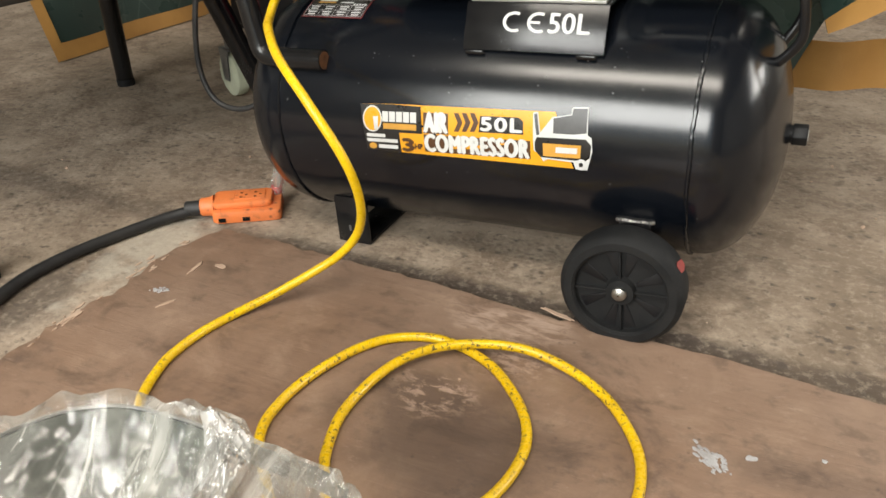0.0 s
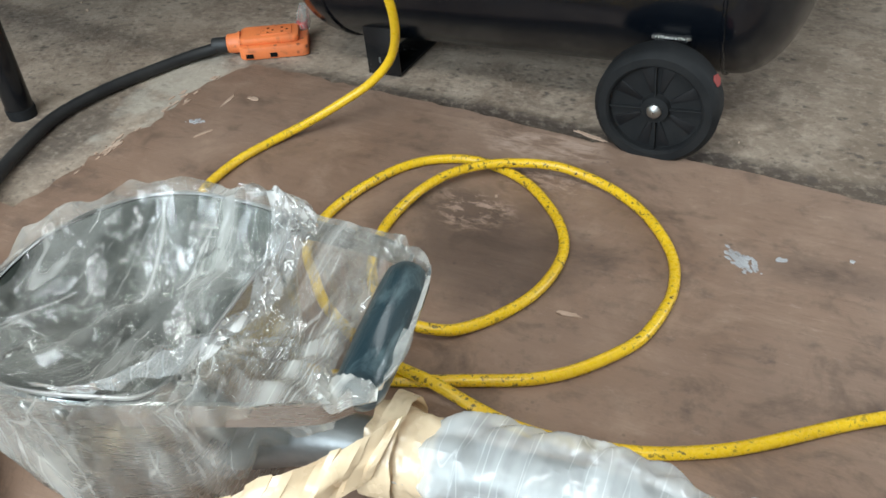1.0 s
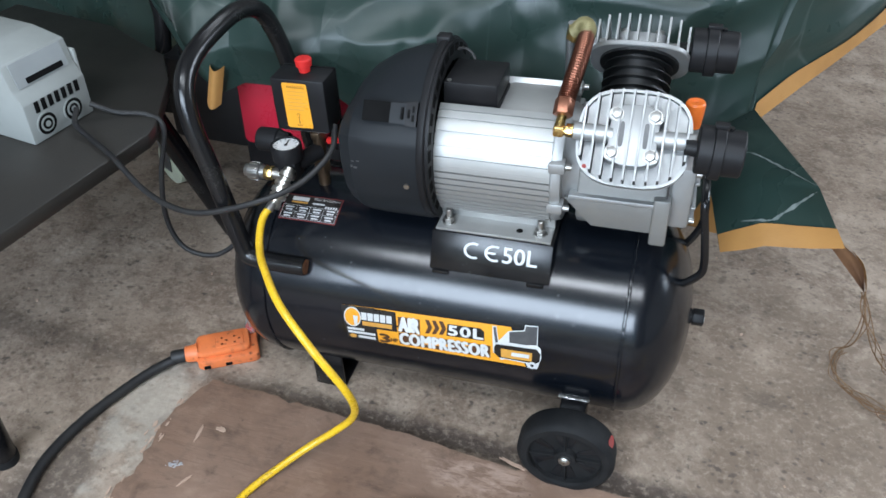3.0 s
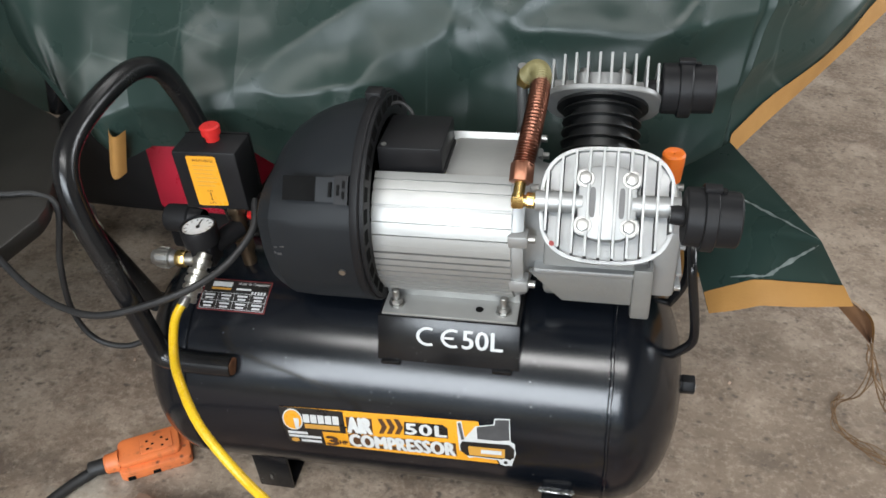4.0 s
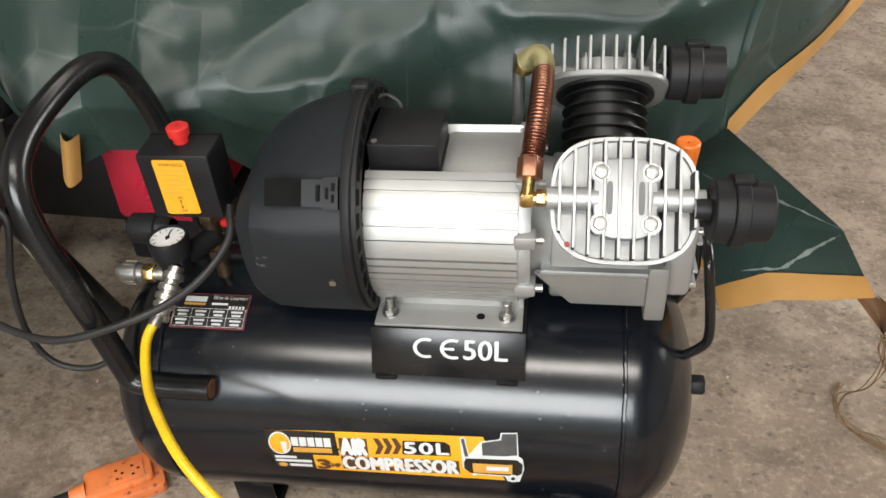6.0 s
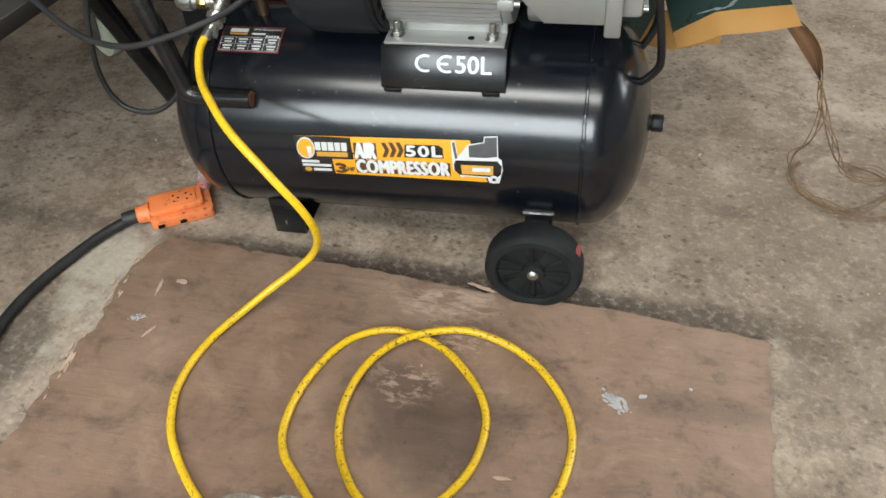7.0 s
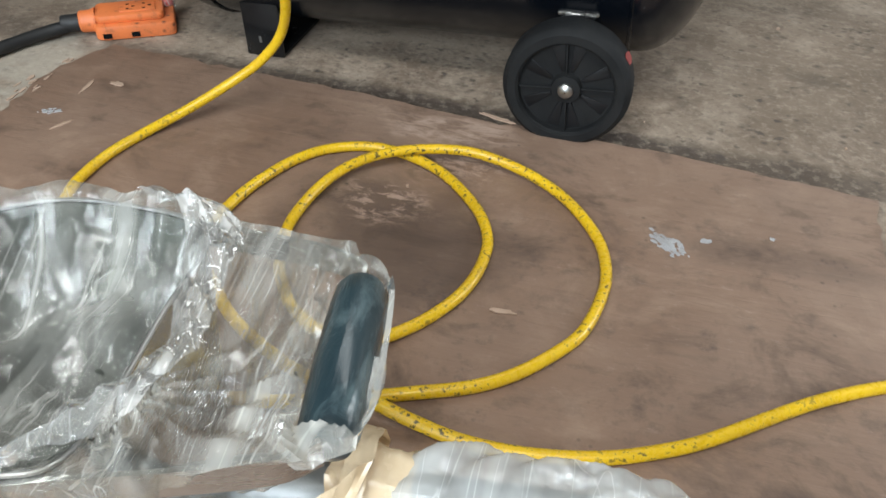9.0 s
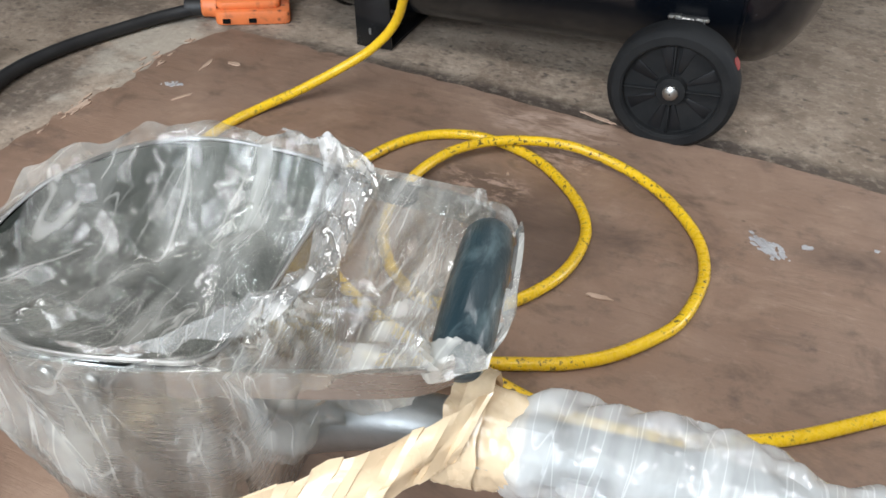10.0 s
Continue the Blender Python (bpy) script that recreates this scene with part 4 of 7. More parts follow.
def fan_shroud():
    """A drum with a raised, faceted top, tapered towards its closed end."""
    half = [(-0.055, -0.090), (-0.086, -0.062), (-0.104, -0.030), (-0.111, 0.006), (-0.109, 0.052), (-0.094, 0.074), (-0.074, 0.096), (-0.048, 0.116), (-0.020, 0.128), (0.0, 0.131)]
    loop = half + [(-y, z) for y, z in half[-2::-1]]
    loop = [q for (a, b), (c, d) in zip(loop, loop[1:] + loop[:1]) for q in ((a * 0.86 + c * 0.14, b * 0.86 + d * 0.14), (a * 0.14 + c * 0.86, b * 0.14 + d * 0.86))]
    n = len(loop)
    rows = [(0.020, 1.0, 1.0), (-0.010, 1.0, 0.955), (-0.045, 1.0, 0.86), (-0.076, 0.985, 0.72), (-0.094, 0.90, 0.58), (-0.103, 0.76, 0.46), (-0.107, 0.56, 0.36), (-0.108, 0.05, 0.05)]
    verts = []
    for x, k, kt in rows:
        x *= 1.0 if x > 0 else 0.9
        verts += [(x, y * k, max(0.148, AXIS_Z + z * (kt if z > 0.12 else k if z < 0.05 else k + (kt - k) * (z - 0.05) / 0.07))) for y, z in loop]
    faces = [(j * n + i, j * n + (i + 1) % n, (j + 1) * n + (i + 1) % n, (j + 1) * n + i) for j in range(len(rows) - 1) for i in range(n)]
    s = part("fan_shroud", Geo().add(verts, faces), "shroud", comp, "matte dark grey plastic fan cover", 24)
    part("flange", Geo().lathe([(0.019, 0.090), (0.019, 0.1165), (0.021, 0.1175), (0.027, 0.1175), (0.0285, 0.116), (0.0285, 0.090)], 56, Matrix.Translation((0, 0, DRUM_Z)), False), "black_plastic", s)
    for v in s.children[-1].data.vertices:
        v.co.z = max(v.co.z, 0.150)
    part("recess", curved(-0.050, -0.016, 29.5, 41.5, 0.1085, 0.0082, 8, DRUM_Z), "dark_hole", s, "dark moulded recess")
    part("slot_cover", curved(-0.016, 0.004, 29.5, 41.5, 0.1085, 0.0078, 8, DRUM_Z), "shroud", s)
    part("clip", curved(0.004, 0.018, 28.5, 42.5, 0.1085, 0.0098, 8, DRUM_Z), "black_plastic", s)
    for x, a0, a1 in ((-0.002, 32, 39), (0.0065, 33, 38), (0.012, 31.5, 35), (0.012, 36.5, 40)):
        part("clip_slot", curved(x, x + 0.003, a0, a1, 0.1145, 0.0043, 3, DRUM_Z), "dark_hole", s)
    part("flange_rib", curved(0.0275, 0.0325, -46, 150, 0.090, 0.024, 28, DRUM_Z), "black_plastic", s)
    for k in range(15):
        part("rib_slot", curved(0.0323, 0.0330, -42 + k * 12, -34 + k * 12, 0.100, 0.010, 4, DRUM_Z), "dark_hole", s)
    part("screw", Geo().rod((0.003, -0.104, 0.234), (0.003, -0.1108, 0.2335), 0.0036, 14), "zinc", s, "bright screw head")
    part("top_lug", Geo().box(0.012, 0.030, 0.008, 0.026, 0.352, 0.379, 0.003), "black_plastic", s)
    rnd = random.Random(4)
    for k in range(5):
        a = rnd.uniform(-4, 3)
        x = rnd.uniform(-0.069, -0.058)
        part("scuff", curved(x, x + rnd.uniform(0.001, 0.005), a, a + rnd.uniform(0.4, 1.6), 0.1095, 0.0010, 2, DRUM_Z), "label_grey", s)
    return s


shroud = fan_shroud()

jb = part("junction_box", Geo().box(0.034, 0.101, -0.040, 0.030, 0.3165, 0.3435, 0.002), "black_plastic", comp, "black plastic junction box")
part("box_base", Geo().box(0.033, 0.102, -0.0415, 0.031, 0.304, 0.3162, 0.002), "black_plastic", jb)
for x, y in ((0.0405, -0.0345),):
    part("screw", Geo().rod((x, y, 0.343), (x, y, 0.3446), 0.0030, 12), "zinc", jb)
part("cable_notch", Geo().rod((0.075, -0.0422, 0.3105), (0.075, -0.0412, 0.3105), 0.005, 14), "dark_hole", jb)
part("top_plate", Geo().box(0.104, 0.1745, -0.0372, 0.0372, 0.3108, 0.3132, 0.0006), "alu_fin", comp, "smooth aluminium strip")
part("fan_lead", Geo().tube([(0.028, 0.030, 0.352), (0.040, 0.040, 0.352), (0.052, 0.038, 0.344), (0.056, 0.034, 0.33)], 0.0022, 8), "cable", comp, "twisted brown motor lead")


def crankcase():
    prof = [(-0.064, 0.221), (-0.060, 0.186), (-0.046, 0.171), (0.046, 0.171), (0.060, 0.186), (0.064, 0.221), (0.056, 0.250), (0.040, 0.290), (0, 0.302), (-0.040, 0.290), (-0.056, 0.250)]
    c = part("crankcase", Geo().prism(prof, 0.205, 0.312, 0.004, YZ), "alu_dark", comp, "grey cast crankcase")
    part("neck", Geo().lathe([(0.187, 0.066), (0.196, 0.060), (0.206, 0.058)], 36, Matrix.Translation((0, 0, AXIS_Z)), False), "alu_cast", c)
    part("lip", Geo().box(0.196, 0.314, -0.070, 0.070, 0.2175, 0.2245, 0.002), "alu_cast", c)
    part("sloped_skirt", Geo().prism([(0.190, 0.2175), (0.306, 0.2175), (0.306, 0.180), (0.226, 0.180)], -0.067, -0.058, 0.002, XZ), "alu_dark", c)
    cov = part("end_cover", Geo().box(0.311, 0.341, -0.054, 0.054, 0.183, 0.268, 0.006), "alu_cast", c)
    part("corner_boss", Geo().box(0.297, 0.317, -0.072, -0.052, 0.166, 0.232, 0.003), "alu_dark", c)
    for z in (0.196, 0.212, 0.246):
        part("cover_rib", Geo().box(0.3405, 0.346, -0.052, 0.052, z, z + 0.004, 0.001), "alu_cast", cov)
    part("split_line", Geo().box(0.3105, 0.3125, -0.066, 0.066, 0.176, 0.262), "head_gap", c)
    for y, z in ((-0.045, 0.192), (-0.045, 0.258), (0.045, 0.258)):
        part("screw", Geo().rod((0.340, y, z), (0.347, y, z), 0.004, 12), "zinc", cov)
    return c


crankcase()


def squircle(w, h, n=64, p=2.9):
    out = []
    for k in range(n):
        a = 2 * math.pi * k / n
        c, s = math.cos(a), math.sin(a)
        out.append((w * math.copysign(abs(c) ** (2 / p), c), h * math.copysign(abs(s) ** (2 / p), s)))
    return out


def reach(w, h, x, p=2.9):
    return h * max(0.0, 1 - abs(x / w) ** p) ** (1 / p)


def pump_head(m, name_label):
    """A finned cylinder head; z of m points out of it, y up along its fins."""
    W, Hh = 0.0615, 0.0545
    h = part("cylinder_head", Geo().prism(squircle(W, Hh), -0.030, -0.024, 0.0012, m, 1), "alu_cast", comp, name_label)
    part("head_floor", Geo().prism(squircle(W - 0.004, Hh - 0.004), -0.0242, -0.0232, 0, m), "alu_cast", h)
    n = 10
    tall = 0.012 if m.translation.y > 0 else 0.0
    for k in range(n):
        x = -W + 0.0075 + (2 * W - 0.013) * k / (n - 1)
        hh = reach(W - 0.003, Hh - 0.003, x) - 0.0012
        # front fins are near-black for their shaded sides; back fins stay lit aluminium
        fin = part("fin", Geo().prism([(x - 0.0012, -hh), (x + 0.0012, -hh), (x + 0.0012, hh), (x - 0.0012, hh)], -0.0245, tall - 0.0014, 0, m), "alu_cast" if tall else "fin_shade", h, "cast cooling fin")
        part("fin_edge", Geo().prism([(x - 0.0013, -hh), (x + 0.0013, -hh), (x + 0.0013, hh), (x - 0.0013, hh)], tall - 0.0014, tall - 0.0002, 0.0003, m, 1), "alu_cast", fin, "bare aluminium top edge")
    out, inn = squircle(W, Hh), squircle(W - 0.0032, Hh - 0.0032)
    wall, q = Geo(), len(out)
    wall.add([(x, y, z) for ring, z in ((out, -0.0245), (out, -0.0175), (inn, -0.0175), (inn, -0.0245)) for x, y in ring], [(j * q + i, j * q + (i + 1) % q, (j + 1) * q + (i + 1) % q, (j + 1) * q + i) for j in range(3) for i in range(q)], m)
    if m.translation.y < 0:
        part("head_wall", wall, "alu_cast", h)
    part("boss", Geo().prism(squircle(0.0265, 0.034, 36, 3.4), -0.024, -0.0030, 0.002, m), "alu_cast", h)
    for x in (-0.013, 0.013):
        part("boss_slot", Geo().prism(squircle(0.0026, 0.014, 16, 4), -0.0031, -0.0024, 0, m @ Matrix.Translation((x, 0, 0))), "head_gap", h)
    for x in (-0.0205, 0.0205):
        for y in (-0.0215, 0.0215):
            part("bolt_pad", Geo().prism(disc(x, y, 0.0090), -0.024, -0.0035, 0, m), "alu_cast", h)
            b = part("head_bolt", Geo().prism(hexagon(0.0062), -0.0025, 0.0035, 0.0008, m @ Matrix.Translation((x, y, 0)) @ Matrix.Rotation(x * 30, 4, "Z")), "zinc", h, "hexagon bolt")
            part("washer", Geo().prism(disc(x, y, 0.0080), -0.0036, -0.0020, 0.0003, m, 1), "zinc", b)
    for s in (-1, 1):
        part("port_boss", Geo().rod((s * 0.022, 0, -0.011), (s * 0.0645, 0, -0.011), 0.0098, 20).add([], []), "alu_cast", h)
        h.children[-1].data.transform(m)
    return h


def barrel(m):
    """A black finned cylinder under a head."""
    prof = [(-0.108, 0.036)]
    for k in range(6):
        z = -0.098 + k * 0.0118
        prof += [(z, 0.0335), (z, 0.0425), (z + 0.0014, 0.0425), (z + 0.0014, 0.0335)]
    prof += [(-0.0335, 0.036), (-0.0335, 0.049), (-0.030, 0.049)]
    along_z = m @ Matrix(((0, 0, 1, 0), (0, 1, 0, 0), (1, 0, 0, 0), (0, 0, 0, 1)))
    return part("cylinder_barrel", Geo().lathe(prof, 40, along_z, False), "barrel", comp, "black painted finned cylinder", 30)


def frame_of(origin, out):
    z = Vector(out).normalized()
    x = Vector((1, 0, 0))
    y = z.cross(x).normalized()
    return Matrix(((x.x, y.x, z.x, origin[0]), (x.y, y.y, z.y, origin[1]), (x.z, y.z, z.z, origin[2]), (0, 0, 0, 1)))


HEAD_F = frame_of((0.2655, -0.1060, 0.3360), (0, -0.73, 0.68))
HEAD_B = frame_of((0.2550, 0.1080, 0.3510), (0, 0.73, 0.68))
pump_head(HEAD_F, "finned cast aluminium cylinder head")
pump_head(HEAD_B, "finned cast aluminium cylinder head turned to the back")
barrel(HEAD_F)
barrel(HEAD_B)
part("red_dot", Geo().prism(disc(0, 0, 0.0024), 0, 0.0008, 0, HEAD_F @ Matrix.Translation((-0.047, -0.040, 0.0))), "red_mark", comp, "dot of red paint")


def air_filter(x0, y, z, tilt, long, wide):
    m = Matrix.Translation((x0, y, z)) @ Matrix.Rotation(radians(tilt), 4, "Y") @ Matrix.Diagonal((long, wide, wide, 1))
    f = part("air_filter", Geo().lathe([(0.004, 0.008), (0.004, 0.029), (0.006, 0.031), (0.026, 0.0315), (0.0262, 0.0345), (0.0275, 0.0358), (0.042, 0.0358), (0.0435, 0.0345), (0.0437, 0.030), (0.072, 0.0295), (0.0745, 0.0275), (0.0755, 0.002)], 40, m, False), "black_plastic", comp, "black plastic air filter canister", 30)
    part("neck", Geo().lathe([(-0.014, 0.0095), (-0.004, 0.0105), (0.0042, 0.0105)], 20, m, False), "black_plastic", f)
    part("rim_tab", Geo().box(0.024, 0.046, -0.006, 0.006, 0.034, 0.039, 0.001, m), "black_plastic", f)
    part("tab_screw", Geo().rod((0.050, 0.004, 0.029), (0.050, 0.004, 0.033), 0.004, 12), "black_tube", f)
    f.children[-1].data.transform(m)
    return f


air_filter(0.329, -0.113, 0.3310, 2, 0.66, 0.84)
air_filter(0.312, 0.097, 0.3490, 0, 0.78, 0.86)

cap = part("breather_cap", Geo().lathe([(0.0, 0.0095), (0.022, 0.0112), (0.030, 0.0115), (0.032, 0.0100), (0.032, 0.004), (0.0305, 0.001)], 24, Matrix.Translation((0.328, -0.002, 0.297)) @ Matrix.Rotation(radians(-90), 4, "Y"), False), "orange_cap", comp, "orange plastic breather cap")

# copper-coloured transfer hose between the heads
part("elbow", Geo().rod((0.206, -0.098, 0.3285), (0.186, -0.0985, 0.3275), 0.0058, 16).box(0.178, 0.190, -0.1045, -0.0925, 0.3215, 0.3335, 0.002).rod((0.184, -0.098, 0.329), (0.1855, -0.084, 0.341), 0.0056, 16).prism(hexagon(0.0078), 0.192, 0.200, 0.0006, YZ @ Matrix.Translation((-0.098, 0.3282, 0))), "brass", comp, "brass elbow")
part("hose_nut", Geo().prism(hexagon(0.0116), 0.0, 0.019, 0.001, toward((0.1855, -0.086, 0.3395), (0.188, -0.02, 0.395))), "copper_nut", comp, "copper-coloured hexagon nut")


def ribbed(pts, r, pitch, name, material, label):
    line = smooth_line(pts, 20)
    total = sum((b - a).length for a, b in zip(line, line[1:]))
    return part(name, Geo().tube(pts, lambda u: r * (1.0 + 0.10 * math.sin(2 * math.pi * u * total / pitch)), 14, 46, caps=False), material, comp, label, 80)


ribbed([(0.1865, -0.074, 0.350), (0.190, -0.052, 0.366), (0.193, -0.018, 0.380), (0.194, 0.018, 0.389)], 0.0096, 0.0036, "transfer_hose", "copper", "ribbed copper transfer hose")
ribbed([(0.194, 0.016, 0.3888), (0.193, 0.036, 0.3915), (0.186, 0.054, 0.388), (0.176, 0.064, 0.376)], 0.0094, 0.0036, "hose_end", "olive_brass", "brassy end of the transfer hose")
part("upper_nut", Geo().prism(hexagon(0.0105), -0.004, 0.010, 0.001, toward((0.175, 0.066, 0.374), (0.168, 0.074, 0.355))), "brass", comp, "brass nut")
part("steel_pipe", Geo().tube([(0.170, 0.078, 0.380), (0.168, 0.082, 0.360), (0.168, 0.086, 0.330), (0.166, 0.092, 0.290), (0.150, 0.10, 0.22), (0.12, 0.09, 0.15)], 0.0062, 12), "fork", comp, "bright steel outlet pipe")

# lifting bar on the right end
part("lifting_bar", Geo().tube([(0.338, -0.040, 0.084), (0.350, -0.043, 0.092), (0.366, -0.047, 0.112), (0.369, -0.048, 0.130), (0.364, -0.050, 0.170), (0.358, -0.050, 0.205), (0.356, -0.044, 0.222), (0.356, -0.020, 0.230), (0.356, 0.020, 0.230), (0.356, 0.044, 0.222), (0.358, 0.050, 0.205), (0.366, 0.050, 0.13), (0.350, 0.045, 0.092), (0.338, 0.042, 0.084)], 0.0052, 12), "black_tube", comp, "bent black steel lifting bar")

# push handle on the left end: a bent tube from the front of the tank to its back
handle_pts = [(-0.148, -0.124, 0.089), (-0.200, -0.124, 0.089), (-0.234, -0.123, 0.094), (-0.243, -0.121, 0.118), (-0.252, -0.119, 0.165), (-0.265, -0.116, 0.225), (-0.281, -0.110, 0.285), (-0.290, -0.094, 0.330), (-0.291, -0.060, 0.356), (-0.286, 0.0, 0.371), (-0.280, 0.055, 0.374), (-0.271, 0.090, 0.360), (-0.264, 0.108, 0.325), (-0.255, 0.118, 0.270), (-0.244, 0.121, 0.18), (-0.238, 0.122, 0.12), (-0.228, 0.124, 0.094), (-0.200, 0.124, 0.089), (-0.148, 0.124, 0.089)]
hb = part("push_handle", Geo().tube(handle_pts, 0.0130, 18, 6), "black_tube", comp, "bent black steel push handle", 60)
for y in (-0.124, 0.124):
    part("tube_end", Geo().rod((-0.1485, y, 0.089), (-0.1474, y, 0.089), 0.0105, 18), "rust", hb)

# ---- pressure switch, regulator and gauge ----
SW = pose(-0.166, -0.002, 0.285, 0, 0, 1)
sw = part("pressure_switch", Geo().box(-0.0385, 0.0365, -0.030, 0.018, -0.038, 0.0375, 0.003, SW), "black_plastic", comp, "black pressure switch box")
part("cover_seam", Geo().box(-0.0391, 0.0371, 0.0105, 0.0115, -0.0386, 0.038, 0, SW), "dark_hole", sw)
part("red_button", Geo().lathe([(0.038, 0.0075), (0.045, 0.0078), (0.046, 0.0105), (0.055, 0.0112), (0.0565, 0.0095), (0.0568, 0.001)], 24, SW @ Matrix.Translation((0.001, -0.004, 0)) @ Matrix.Rotation(radians(-90), 4, "Y"), False), "red", sw, "round red knob")
sticker = part("warning_sticker", Geo().prism([(-0.018, -0.031), (-0.014, -0.0325), (0.0165, -0.0315), (0.018, -0.030), (0.0165, 0.031), (0.014, 0.0325), (-0.0165, 0.0325), (-0.018, 0.031)], 0.0302, 0.0306, 0, SW @ Matrix(((1, 0.0, 0, -0.004), (0, 0, -1, 0), (0, 1, 0, 0), (0, 0, 0, 1)))), "label_orange", sw, "orange warning sticker")


def sticker_text(body, x0, x1, z0, z1):
    v, f = letters(body, z1 - z0, x1 - x0)
    part("warning_text", Geo().add([SW @ Vector((x0 + a - 0.004, -0.0308, z0 + b)) for a, b in v], f), "label_brown", sticker)


sticker_text("WARNING!", -0.012, 0.013, 0.0252, 0.0292)
for k in range(6):
    part("small_print", Geo().box(-0.017, 0.0105 - 0.003 * (k % 3), -0.03085, -0.0306, 0.020 - k * 0.0052, 0.0213 - k * 0.0052, 0, SW), "label_gold", sticker)
sticker_text("ON", -0.003, 0.003, -0.0135, -0.0105)
sticker_text("OFF", -0.004, 0.004, -0.0298, -0.0268)
for z, s in ((-0.0165, 1), (-0.0235, -1)):
    part("arrow", Geo().add([SW @ Vector((-0.004 + a, -0.0308, z + s * b)) for a, b in ((-0.0015, -0.0005), (0.0015, -0.0005), (0, 0.002))] + [SW @ Vector((-0.004 + a, -0.0308, z + s * b)) for a, b in ((-0.0004, -0.0035), (0.0004, -0.0035), (0.0004, 0), (-0.0004, 0))], [(0, 1, 2), (3, 4, 5, 6)]), "label_brown", sticker)
part("base_flange", Geo().box(-0.032, 0.030, -0.024, 0.016, -0.0415, -0.037, 0.001, SW), "zinc", sw)

part("riser", Geo().rod((-0.163, 0.000, 0.140), (-0.163, 0.000, 0.247), 0.0085, 18).prism(hexagon(0.0125), 0.168, 0.184, 0.001, Matrix.Translation((-0.163, 0, 0))).prism(hexagon(0.012), 0.222, 0.232, 0.001, Matrix.Translation((-0.163, 0, 0))), "bronze", comp, "dull bronze riser between tank and switch")
reg = part("regulator_body", Geo().rod((-0.163, -0.004, 0.202), (-0.186, -0.046, 0.200), 0.012, 20).box(-0.200, -0.172, -0.062, -0.036, 0.184, 0.213, 0.004), "black_plastic", comp)
part("regulator_knob", Geo().lathe([(-0.262, 0.002), (-0.262, 0.0150), (-0.260, 0.0168), (-0.232, 0.0172), (-0.230, 0.015), (-0.215, 0.012)], 28, Matrix.Translation((0.010, -0.006, 0.212)), False), "black_plastic", reg, "black regulator knob")
gauge = part("pressure_gauge", Geo().lathe([(0.207, 0.006), (0.212, 0.016), (0.214, 0.0205), (0.2345, 0.0210), (0.2365, 0.0200), (0.2365, 0.0180), (0.2345, 0.0178)], 36, Matrix.Translation((-0.187, -0.050, 0)) @ Matrix.Rotation(radians(-90), 4, "Y"), False), "black_plastic", comp, "round black pressure gauge with white dial")
part("dial", Geo().prism(disc(-0.187, -0.050, 0.0178, n=36), 0.2335, 0.2342, 0), "gauge_face", gauge, "white dial")
for k in range(11):
    a = radians(225 - 27 * k)
    part("dial_tick", Geo().box(0.0125, 0.0160, -0.0004, 0.0004, 0.2342, 0.2345, 0, Matrix.Translation((-0.187, -0.050, 0)) @ Matrix.Rotation(a, 4, "Z")), "label_black", gauge)
part("needle", Geo().box(-0.004, 0.0135, -0.0006, 0.0006, 0.2346, 0.2350, 0, Matrix.Translation((-0.187, -0.050, 0)) @ Matrix.Rotation(radians(95), 4, "Z")), "label_black", gauge)
part("hub", Geo().prism(disc(-0.187, -0.050, 0.0022), 0.2342, 0.2352, 0), "label_black", gauge)
AXC = Matrix.Translation((0.010, -0.056, 0.190))
cp = part("side_coupler", Geo().lathe([(-0.262, 0.0055), (-0.262, 0.0088), (-0.258, 0.0092), (-0.256, 0.0115), (-0.240, 0.0118), (-0.238, 0.0098), (-0.232, 0.0098)], 24, AXC, False), "zinc", comp, "nickel plated quick coupler")
part("coupler_hex", Geo().prism(hexagon(0.0105), -0.232, -0.220, 0.001, AXC @ YZ), "brass", cp)
part("coupler_stem", Geo().rod((-0.220, -0.056, 0.190), (-0.186, -0.056, 0.190), 0.0075, 18), "chrome", cp)
for k in range(10):
    a = 2 * math.pi * k / 10
    part("coupler_ridge", Geo().box(-0.254, -0.242, -0.001, 0.001, 0.0112, 0.0128, 0, AXC @ Matrix.Rotation(a, 4, "X")), "chrome", cp)
P0, P1 = Vector((-0.180, -0.062, 0.206)), Vector((-0.192, -0.106, 0.168))
D01 = (P1 - P0).normalized()
cq = part("hose_coupler", Geo().lathe([(0.0, 0.008), (0.006, 0.0085), (0.007, 0.0108), (0.014, 0.0112), (0.015, 0.0078), (0.019, 0.0078), (0.0205, 0.0116), (0.026, 0.0120), (0.0272, 0.0096), (0.0290, 0.0096), (0.0302, 0.0120), (0.036, 0.0120), (0.0372, 0.0098), (0.039, 0.0098), (0.040, 0.0116), (0.044, 0.0112), (0.046, 0.0078), (0.051, 0.0078), (0.052, 0.0090), (0.058, 0.0090), (0.059, 0.006)], 24, Matrix.Translation(P0) @ D01.to_track_quat("X", "Z").to_matrix().to_4x4(), False), "chrome", comp, "nickel plated hose coupler")
part("relief_valve", Geo().rod((-0.150, 0.004, 0.215), (-0.128, -0.002, 0.222), 0.005, 14).rod((-0.126, -0.003, 0.222), (-0.112, -0.006, 0.226), 0.0032, 12), "red", comp, "small red relief valve pin")

# ---- name plate on the tank's shoulder ----
PX0, PX1, PS0, PS1 = -0.207, -0.121, 0.1535, 0.196


